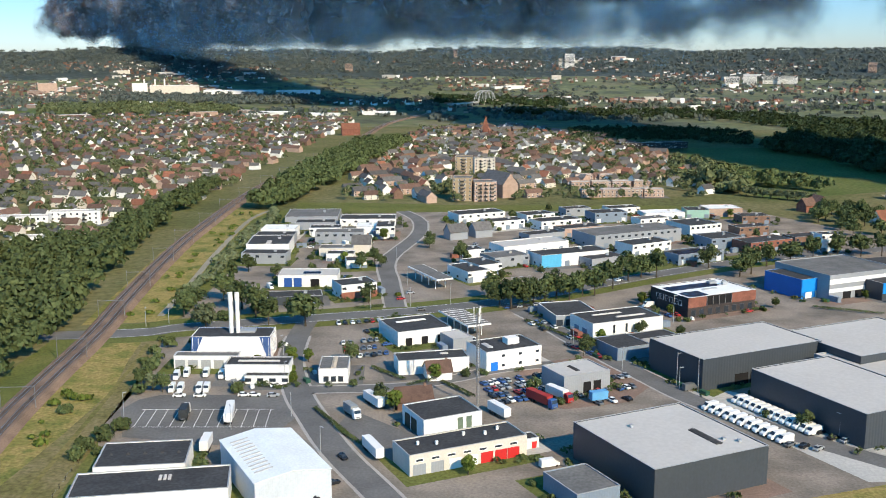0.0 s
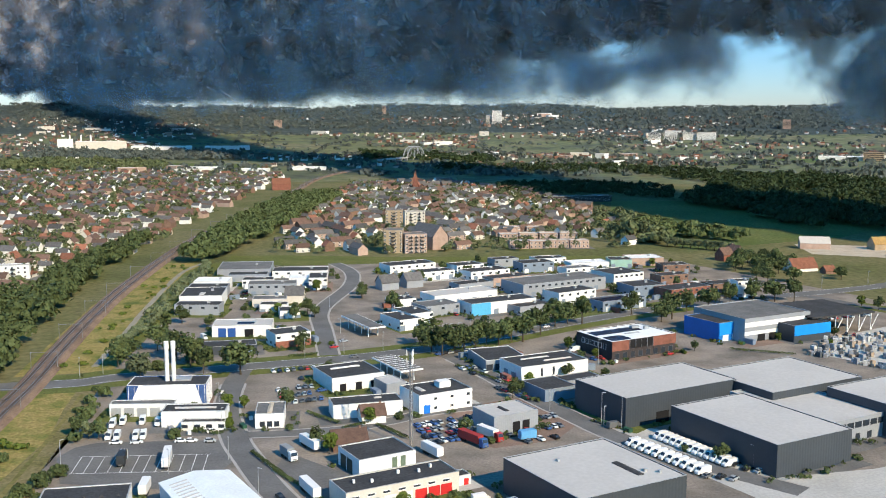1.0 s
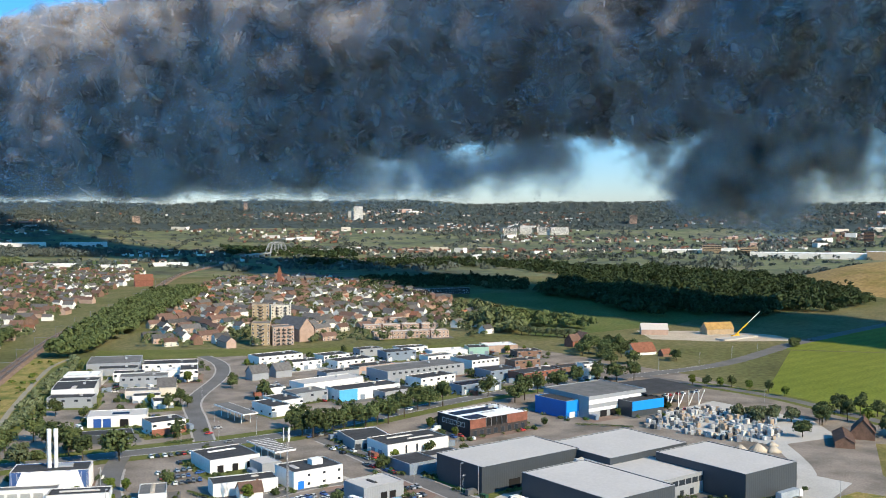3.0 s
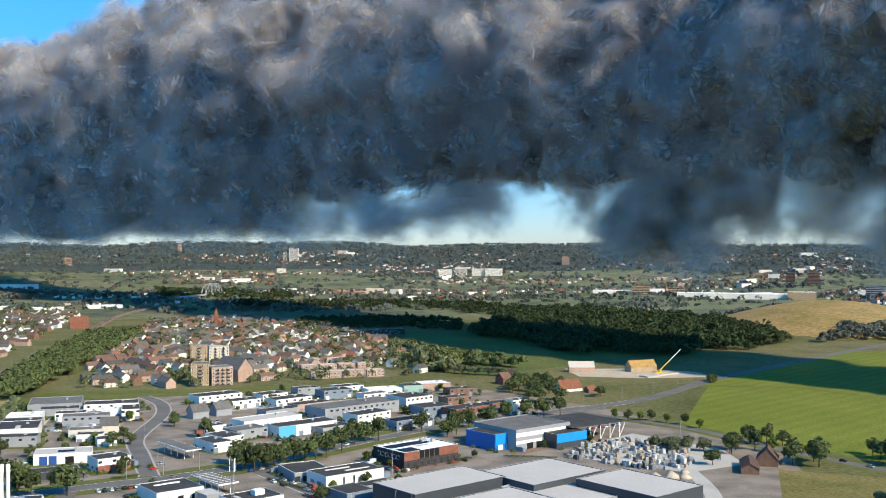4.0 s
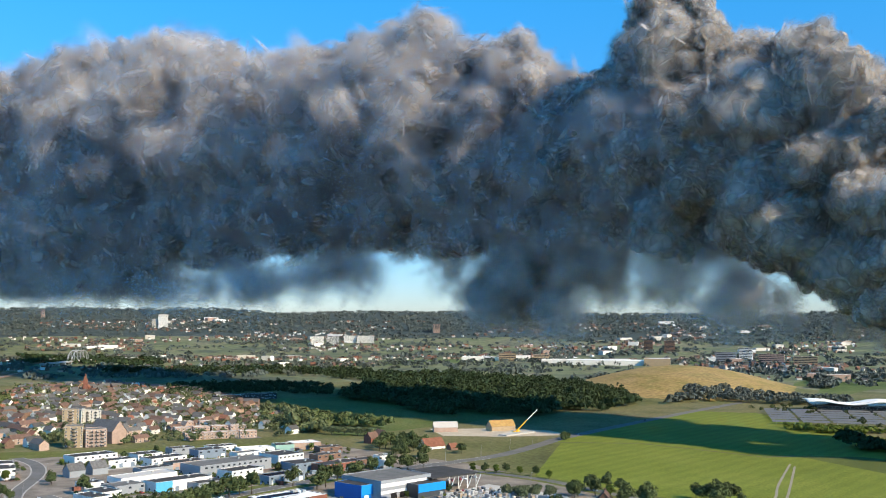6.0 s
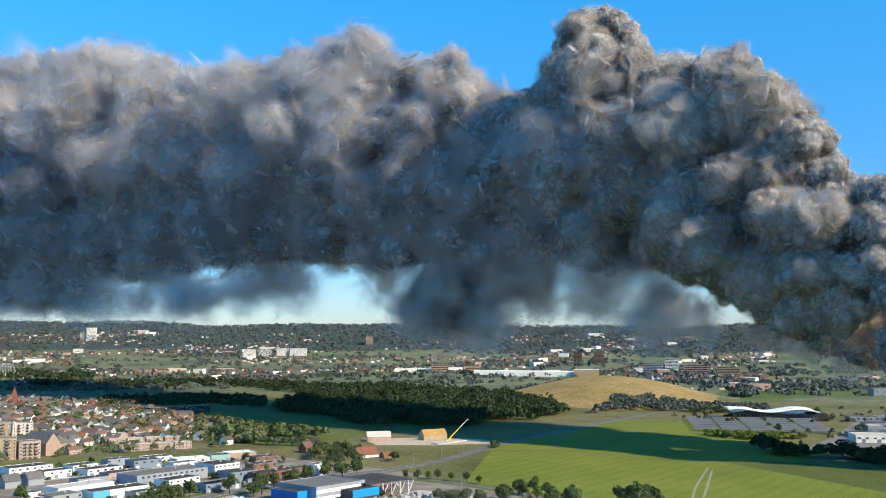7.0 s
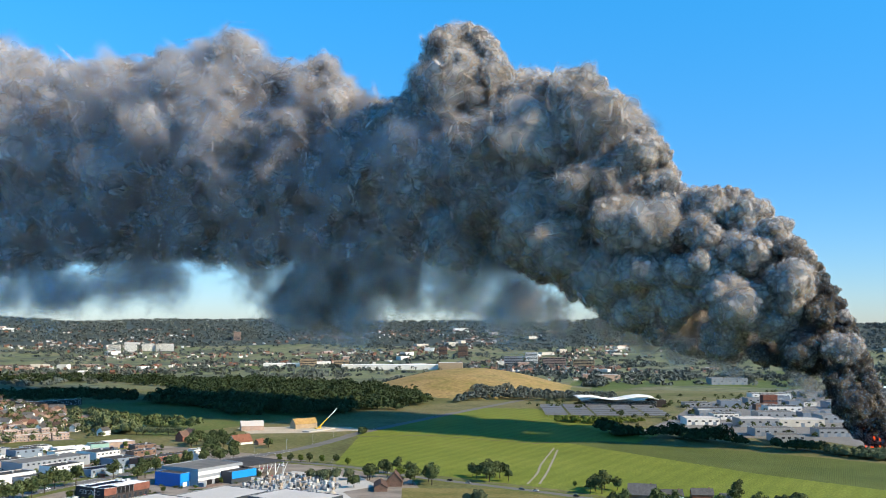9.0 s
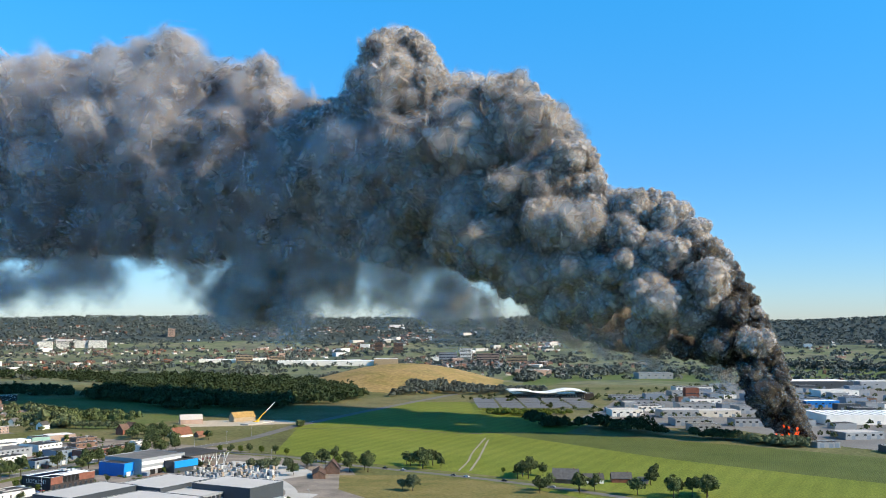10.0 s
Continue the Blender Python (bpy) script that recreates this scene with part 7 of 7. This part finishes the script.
b = gable("church", "small brick church with pointed tower", 62, 1445, 18, 10, 8, 14, 80, BRICK_RED, TILE_ORANGE, 0.3, "church", "", False)
bm = bmesh.new()
quad_box(bm, -3, 3, -3, 3, 0, 17)
part("tower", bm, BRICK_RED, b, m=pose(-10, 0, 0))
bm = bmesh.new()
bmesh.ops.create_cone(bm, cap_ends=True, segments=4, radius1=4.4, radius2=0, depth=12, matrix=Matrix.Translation((0, 0, 23)) @ Matrix.Rotation(radians(45), 4, "Z"))
part("spire", bm, TILE_ORANGE, b, m=pose(-10, 0, 0))

# long school behind the shaded fields, and pale greenhouses behind the town
b = hall("school", "long low dark brick school with flat roof", 255, 1244, 88, 16, 8, 13, BRICK_DARK, BITUMEN_GREY, 0.3, "school", WHITE, "")
for z in (1.0, 4.6):
    windows(b, 88, 16, FRONT, 14, z, 3.4, 1.8, WHITE, -0.46, 0.46)
hall("greenhouse", "long low pale greenhouse behind the town", -322, 1962, 74, 26, 6, -1, WHITE_SHEET, WHITE_ROOF, 0.2, "greenhouse", None, "greenhouses", False)
hall("greenhouse", "long low pale greenhouse behind the town", -224, 1907, 63, 26, 6, -2, WHITE_SHEET, WHITE_ROOF, 0.2, "greenhouse", None, "greenhouses", False)
hall("greenhouse", "long low pale greenhouse behind the town", -122, 1957, 65, 26, 6, -1, WHITE_SHEET, WHITE_ROOF, 0.2, "greenhouse", None, "greenhouses", False)
hall("greenhouse", "long low pale greenhouse behind the town", -1153, 3152, 114, 26, 6, -2, WHITE_SHEET, WHITE_ROOF, 0.2, "greenhouse", None, "greenhouses", False)
hall("greenhouse", "long low pale greenhouse behind the town", -541, 2916, 178, 26, 6, 62, WHITE_SHEET, WHITE_ROOF, 0.2, "greenhouse", None, "greenhouses", False)

# ---- farms and building site beside the main road ----
gable("house", "brick corner house with dark roof", 268, 742, 11, 9, 5, 10, 30, BRICK_RED, TILE_BROWN), gable("house", "brick house with brown gable", 280, 752, 10, 9, 5, 10.5, 115, BRICK_BROWN, TILE_BROWN)
gable("farmhouse", "low farmhouse with wide bright orange roof", 306, 690, 20, 13, 2.6, 9, 12, WHITE, TILE_ORANGE), gable("shed", "small shed with orange roof", 320, 676, 8, 7, 2.4, 5.5, 12, BRICK_BROWN, TILE_ORANGE)
gable("new_house_row", "new house row with grey plastic-wrapped roof", 366, 803, 24, 11, 5, 10, -15, BRICK_PINK, MEMBRANE, 0.3, "house", "", False)
gable("new_house_row", "unfinished timber-roofed house row with scaffolding", 424, 795, 28, 11, 5, 10.5, 6, BRICK_TAN, mat("bare_wood", (0.42, 0.27, 0.10), 0.8), 0.3, "house", "", False)
sheet("building_site", [(350, 770), (400, 745), (470, 735), (470, 775), (430, 812), (360, 830)], 0.16, SAND, "sandy ground of a building site", "ground")
b = hall("site_slab", "pale foundation slab of a new house row", 425, 760, 46, 10, 1.4, 25, CONCRETE, CONCRETE, 0.1)
b = thing("crane", 428, 768, 20, "yellow mobile crane with a raised white boom", "crane", z=0.17)
bm = bmesh.new()
quad_box(bm, -4, 4, -1.3, 1.3, 0.6, 2.0, 0, True)
part("carrier", bm, YELLOW, b)
bm = bmesh.new()
quad_box(bm, 1.0, 3.4, -1.2, 1.2, 2.0, 3.6, 0, True)
part("cab", bm, YELLOW, b)
for x_ in (-2.6, 0.0, 2.6):
    for y_ in (-1.15, 1.15):
        put("wheel", BIG_WHEEL, b, pose(x_, y_, 0.5))
bm = bmesh.new()
quad_box(bm, -0.4, 0.4, -0.4, 0.4, 0, 18, 0, True)
part("boom_base", bm, YELLOW, b, m=pose(0, 0, 2.0, 0, 58, 0))
bm = bmesh.new()
quad_box(bm, -0.25, 0.25, -0.25, 0.25, 18, 36, 0, True)
part("boom_tip", bm, PAINTS[0], b, m=pose(0, 0, 2.0, 0, 58, 0))
gable("farmhouse", "brown farmhouse with tall tiled roof", 302, 397, 13, 11, 4, 10, 55, BRICK_BROWN, TILE_BROWN), gable("barn", "low brown barn beside a farmhouse", 285, 388, 24, 9, 3, 5.5, 60, BRICK_BROWN, TILE_BROWN)
gable("barn", "old barn with grey hipped roof", 412, 262, 18, 13, 3.2, 9.5, -50, BRICK_BROWN, TILE_GREY), gable("house", "white bungalow with grey roof", 425, 248, 14, 9, 3, 6.5, -35, WHITE, TILE_GREY), gable("house", "brick bungalow among trees", 445, 240, 14, 9, 3, 6.5, -40, BRICK_RED, TILE_GREY), gable("shed", "small grey shed in a garden", 452, 226, 7, 6, 2.4, 4.5, -40, BRICK_PINK, TILE_GREY)

# stone dealer's stacks
rng = random.Random(77)
STONES = [mat("stone_grey", (0.33, 0.34, 0.36), 0.9, 0, 0.2), mat("stone_pale", (0.58, 0.57, 0.55), 0.9, 0, 0.15), mat("stone_dark", (0.10, 0.11, 0.12), 0.9, 0, 0.2), mat("stone_tan", (0.42, 0.33, 0.25), 0.9, 0, 0.2)]
PALLETS = []
for i in range(4):
    bm = bmesh.new()
    rings = []
    for z, e in ((0, 0), (0.14, 0), (0.15, 0.08), (0.2, 0.02), (0.55, 0.02), (0.57, 0.06), (0.6, 0.02), (0.95, 0.03), (0.97, 0.07), (1.0, 0.03), (1.35, 0.04)):
        rings.append([bm.verts.new((px * (0.6 - e), py * (0.5 - e), z)) for px, py in ((-1, -1), (1, -1), (1, 1), (-1, 1))])
    for a, c in zip(rings, rings[1:]):
        for k in range(4):
            bm.faces.new((a[k], a[(k + 1) % 4], c[(k + 1) % 4], c[k]))
    bm.faces.new(rings[-1])
    PALLETS.append(mesh_of("stone_pallet", bm, STONES[i]))
n = 0
YARD = [(203, 440), (226, 470), (262, 480), (280, 446), (262, 400), (234, 400)]
while n < 290:
    x, y = rng.uniform(200, 285), rng.uniform(395, 485)
    if not inside(x, y, YARD) or (int((x + y) / 5) % 3 == 0):
        continue
    n += 1
    ob = new("stone_pallet", PALLETS[rng.choice((0, 0, 1, 1, 2, 3))])
    s = rng.uniform(1.2, 2.3)
    ob.matrix_basis = pose(x, y, 0.09, 0, 0, rng.choice((20, 65, 110)) + rng.uniform(-4, 4)) @ Matrix.Diagonal((s, s, s * rng.uniform(0.6, 1.3), 1))
    tagged(ob, "pallet stacked with paving stones in a yard", "pallet", "stone pallets")
for x, y, s in ((228, 384, 4), (236, 382, 5), (242, 379, 4), (222, 392, 3), (248, 390, 3)):
    bm = bmesh.new()
    bmesh.ops.create_cone(bm, cap_ends=True, segments=18, radius1=1.0, radius2=0.08, depth=0.7, matrix=Matrix.Translation((0, 0, 0.35)))
    bmesh.ops.subdivide_edges(bm, edges=bm.edges, cuts=2)
    for v in bm.verts:
        v.co += Vector((noise.noise(v.co * 3), noise.noise(v.co * 3 + Vector((9, 0, 0))), 0)) * 0.12
    ob = new("gravel_heap", mesh_of("gravel_heap", bm, SAND, smooth=True))
    ob.matrix_basis = pose(x, y, 0.09) @ Matrix.Diagonal((s, s, s, 1))
    tagged(ob, "heap of pale gravel on the yard", "gravel heap", "gravel heaps")

# ---- glazed head office with a wavy white roof ----
b = thing("head_office", 928, 835, -35, "glazed head office under a wavy white roof", "office building")
W, D = 112.0, 62.0
bm = bmesh.new()
quad_box(bm, -W / 2 + 6, W / 2 - 4, -D / 2 + 6, D / 2 - 6, 0, 9)
part("wall", bm, mat("office_glazing", (0.07, 0.08, 0.09), 0.2, 0, 0.2, spec=0.5), b)
for i in range(24):
    put("window", window_mesh(3.6, 3.0, GALV), b, pose(-W / 2 + 9 + i * 4.3, -D / 2 + 5.95, 1.0))
    put("window", window_mesh(3.6, 3.0, GALV), b, pose(-W / 2 + 9 + i * 4.3, -D / 2 + 5.95, 5.2))
bm = bmesh.new()
nx, ny = 48, 12
wave = lambda u, v: 11.5 + 2.2 * math.sin(u * 9.0 + 0.6) + 1.0 * math.sin(v * 4 + u * 3)
top = [[bm.verts.new(((u / nx - 0.5) * W, (v / ny - 0.5) * D, wave(u / nx, v / ny) + 0.9)) for v in range(ny + 1)] for u in range(nx + 1)]
low = [[bm.verts.new(((u / nx - 0.5) * W, (v / ny - 0.5) * D, wave(u / nx, v / ny))) for v in range(ny + 1)] for u in range(nx + 1)]
for u in range(nx):
    for v in range(ny):
        bm.faces.new((top[u][v], top[u + 1][v], top[u + 1][v + 1], top[u][v + 1]))
        bm.faces.new((low[u][v], low[u][v + 1], low[u + 1][v + 1], low[u + 1][v]))
for u in range(nx):
    bm.faces.new((top[u][0], low[u][0], low[u + 1][0], top[u + 1][0])), bm.faces.new((top[u][ny], top[u + 1][ny], low[u + 1][ny], low[u][ny]))
for v in range(ny):
    bm.faces.new((top[0][v], top[0][v + 1], low[0][v + 1], low[0][v])), bm.faces.new((top[nx][v], low[nx][v], low[nx][v + 1], top[nx][v + 1]))
part("roof", bm, WHITE_ROOF, b, "wavy white roof", True)
for i in range(9):
    bm = bmesh.new()
    bmesh.ops.create_icosphere(bm, subdivisions=3, radius=6.5)
    bmesh.ops.delete(bm, geom=[v for v in bm.verts if v.co.z < -1], context="VERTS")
    u, v = 0.18 + 0.085 * i, 0.35 + 0.3 * (i % 2)
    part("roof_dome", bm, WHITE, b, "", True, pose((u - 0.5) * W, (v - 0.5) * D, wave(u, v) - 0.6) @ Matrix.Diagonal((1, 1, 0.42, 1)))
b = hall("dark_office", "dark brick office wing", 968, 795, 24, 22, 10, -35, BRICK_DARK, BITUMEN, 0.3)
for j in range(6):
    for i in range(5):
        b = thing("solar_carport", 745 + i * 26 + j * 17, 745 - i * 18 + j * 23, -35, "car park roof of dark solar panels on posts", "carport", "solar carports")
        bm = bmesh.new()
        v = [bm.verts.new(q) for q in ((-14, -5, 3.2), (14, -5, 3.2), (14, 5, 4.4), (-14, 5, 4.4))]
        w_ = [bm.verts.new((p.co.x, p.co.y, p.co.z - 0.2)) for p in v]
        bm.faces.new(v), bm.faces.new(w_[::-1])
        for k in range(4):
            bm.faces.new((v[k - 1], w_[k - 1], w_[k], v[k]))
        bmesh.ops.recalc_face_normals(bm, faces=bm.faces)
        part("panel_roof", bm, mat("pv_roof", (0.15, 0.152, 0.16), 0.6, 0, 0.15, spec=0.3), b)
        for x_ in (-10, 10):
            bm = bmesh.new()
            quad_box(bm, x_ - 0.2, x_ + 0.2, -0.2, 0.2, 0, 3.6)
            part("post", bm, GALV, b)

# ---- industrial estate round the fire ----
sheet("estate_paving", [(700, 560), (800, 400), (760, 250), (770, 150), (1500, 300), (1700, 700), (1500, 950), (1050, 800), (860, 660)], 0.1, mat("estate_ground", (0.21, 0.20, 0.19), 0.9, 0, 0.25, 0.02, 0.5), "grey paved ground of an industrial estate", "paving")


def estate(code, x, y, w, d, h, rot=-33, wins=5):
    b = hall("estate_hall", WORDS[code[0]] + " estate hall with " + RWORDS[code[1]], x, y, w, d, h, rot, KINDS[code[0]], ROOFS[code[1]], 0.3, "warehouse", None, "halls of the far estate")
    if wins:
        windows(b, w, d, FRONT, wins, h * 0.5, 3.2, 1.8, ANTHRACITE)
    doors(b, w, d, FRONT, (-0.3, 0.1, 0.35), 4, 4, BLUEGREY, "door")
    return b


for q in (("wm", 830, 590, 38, 30, 8), ("gm", 872, 545, 44, 34, 9), ("gg", 805, 470, 42, 28, 8), ("gg", 770, 425, 30, 24, 7), ("cm", 907, 520, 62, 26, 8), ("gk", 850, 430, 34, 26, 8), ("wk", 905, 620, 30, 24, 7), ("gg", 960, 590, 46, 30, 9), ("gg", 990, 520, 50, 36, 9), ("gk", 950, 680, 40, 28, 8), ("wk", 1040, 640, 44, 30, 9),
          ("rk", 1090, 700, 20, 14, 18), ("gg", 1150, 760, 50, 30, 8), ("gm", 1100, 560, 54, 34, 10), ("bg", 1180, 640, 60, 34, 9), ("gk", 1010, 760, 36, 24, 7), ("wk", 1240, 820, 60, 30, 8), ("gg", 1480, 1110, 70, 40, 12), ("aw", 1480, 760, 130, 60, 13), ("gm", 1590, 690, 100, 50, 12), ("wm", 1330, 620, 60, 40, 10)):
    estate(*q)
estate("uw", 1136, 522, 46, 24, 9), estate("gm", 835, 290, 42, 26, 7, -25), estate("am", 770, 205, 40, 22, 6, -25)
b = estate("ww", 985, 378, 100, 60, 11, -33, 0)
bm = bmesh.new()
quad_box(bm, 28, 50.2, -30.3, -30.1, 2, 10.5, 0, True)
part("orange_front", bm, ORANGE, b, "orange fascia")
for i in range(8):
    skylight(b, -40 + i * 11, 0, 3, 50, 10.7, GALV)
estate("nk", 800, 335, 26, 18, 6, -30, 0), estate("gk", 745, 268, 22, 14, 5, -30, 0)
rng = random.Random(9)
n = 0
while n < 46:
    x, y = rng.uniform(800, 1500), rng.uniform(300, 900)
    if free(x, y, 14) and inside(x, y, [(830, 640), (900, 470), (900, 330), (1300, 420), (1500, 700), (1350, 850), (1060, 780)]):
        n += 1
        estate(rng.choice(("gm", "gk", "wk", "gg", "bk", "nk", "ag", "bg")), x, y, rng.uniform(16, 36), rng.uniform(14, 26), rng.uniform(5, 9), -33 + rng.choice((0, 90)), 0)
tuft_wood("estate_trees", [(x, y, 0, 3.2, 7.5) for x, y in ((rng.uniform(800, 1500), rng.uniform(250, 900)) for _ in range(420)) if free(x, y, 3)], LEAF, "street trees of an industrial estate", 36)

# ---- fire ----
FLAME = mat("flame", (1.0, 0.10, 0.012), 0.9, 0, 0.3, 0.2, 0.5, 0, emit=0.7)
blaze = tagged(new("fire"), "orange flames at the foot of the smoke", "fire")
blaze.matrix_basis = pose(768, 318, 0)
for i in range(24):
    bm = bmesh.new()
    bmesh.ops.create_icosphere(bm, subdivisions=3, radius=1.0)
    for v in bm.verts:
        k = max(0.0, v.co.z)
        v.co = Vector((v.co.x * (1 - 0.75 * k), v.co.y * (1 - 0.75 * k), v.co.z * 1.8 + 1.0)) * (1 + 0.5 * noise.noise(v.co * 2.2 + Vector((i * 3, 0, 0))))
    part("flame", bm, FLAME, blaze, "", True, pose(rng.uniform(-19, -6), rng.uniform(-20, 12), rng.uniform(0.5, 14), rng.uniform(-30, 30), rng.uniform(-30, 30), 0) @ Matrix.Diagonal((rng.uniform(0.4, 1.1), rng.uniform(0.4, 1.1), rng.uniform(0.5, 1.2), 1)))

# ---- far landmarks ----
def slab(name, label, x, y, w, d, h, rot, wall, floors):
    b = hall(name, label, x, y, w, d, h, rot, wall, BITUMEN_GREY, 0.4, "apartment block", None, "far tower blocks")
    b.location.z = hill_z(x, y) - 2
    for f in range(floors):
        bm = bmesh.new()
        quad_box(bm, -w / 2 + 1, w / 2 - 1, -d / 2 - 0.12, -d / 2 - 0.02, (f + 0.35) * h / floors, (f + 0.75) * h / floors, 0, True)
        part("window_band", bm, GLASS, b)
    return b


def on_az(deg, r):
    return r * math.sin(radians(deg)), r * math.cos(radians(deg))


for az, r, w, h, wall, nf in ((15.7, 3200, 40, 26, WHITE, 8), (16.6, 3200, 38, 26, WHITE, 8), (17.6, 3210, 40, 26, WHITE, 8), (18.5, 3200, 56, 26, WHITE, 8), (6.6, 3700, 26, 36, CREAM, 10), (7.0, 3690, 34, 52, WHITE, 14), (0.7, 4050, 14, 34, BRICK_PINK, 9), (22.6, 3600, 26, 34, BRICK_PINK, 9), (27, 2500, 44, 22, BRICK_TAN, 5), (29, 2480, 40, 20, BRICK_TAN, 5),
                             (42.0, 2520, 60, 28, BRICK_PINK, 6), (43.8, 2500, 56, 24, BRICK_TAN, 6), (40.5, 2700, 34, 36, WHITE, 9), (39.5, 2550, 50, 30, GREY_PANEL, 7), (35, 2950, 26, 38, BRICK_BROWN, 10), (36.2, 2950, 30, 38, BRICK_BROWN, 10), (-5.2, 3650, 26, 30, BRICK_PINK, 8)):
    x, y = on_az(az, r)
    slab("tower_block", "distant pale apartment tower" if wall is WHITE else "distant brick tower block", x, y, w, 16, h, -az, wall, nf)
for az, r, w, d, h, m in ((-14.6, 2900, 130, 50, 22, CREAM), (-16.4, 2900, 40, 40, 28, WHITE), (-11.5, 2880, 160, 60, 10, WHITE), (-8, 2850, 120, 50, 11, WHITE), (26, 2520, 150, 40, 9, WHITE), (33.5, 2350, 240, 60, 12, WHITE), (35.8, 2330, 60, 40, 18, BRICK_TAN), (30.5, 2400, 120, 40, 10, WHITE), (-21, 3000, 50, 30, 26, BRICK_PINK)):
    x, y = on_az(az, r)
    b = hall("factory", "distant pale factory buildings", x, y, w, d, h, -az, m, WHITE_ROOF, 0.5, "factory", None, "far factories")
    b.location.z = hill_z(x, y)
x, y = on_az(-15.6, 2950)
for dx in (-30, 0, 26):
    b = thing("factory_chimney", x + dx, y, 0, "distant slender factory chimney", "chimney", "far factories")
    bm = bmesh.new()
    bmesh.ops.create_cone(bm, cap_ends=True, segments=12, radius1=3, radius2=2, depth=46, matrix=Matrix.Translation((0, 0, 23)))
    part("shaft", bm, WHITE, b)
# arched railway bridge
b = thing("railway_bridge", 95, 2335, 62, "pale steel arch bridge carrying the railway", "bridge")
bm = bmesh.new()
quad_box(bm, -170, 60, -6, 6, 6, 9, 0, True)
part("deck", bm, CONCRETE, b)
for y_ in (-5.5, 5.5):
    bm = bmesh.new()
    for i in range(16):
        for a, c in (((i / 16), (i + 1) / 16),):
            p, q = (Vector((-45 + 90 * t, y_, 9 + 22 * (1 - (2 * t - 1) ** 4))) for t in (a, c))
            bmesh.ops.create_cone(bm, cap_ends=True, segments=6, radius1=1.0, radius2=1.0, depth=(q - p).length, matrix=Matrix.Translation((p + q) / 2) @ (q - p).to_track_quat("Z", "Y").to_matrix().to_4x4())
    for i in range(1, 12):
        t = i / 12
        quad_box(bm, -45 + 90 * t - 0.4, -45 + 90 * t + 0.4, y_ - 0.4, y_ + 0.4, 9, 9 + 22 * (1 - (2 * t - 1) ** 4))
    part("arch", bm, GALV, b)
for i in range(8):
    bm = bmesh.new()
    quad_box(bm, -2, 2, -4, 4, 0, 6)
    part("pier", bm, CONCRETE, b, m=pose(-160 + i * 30, 0, 0))
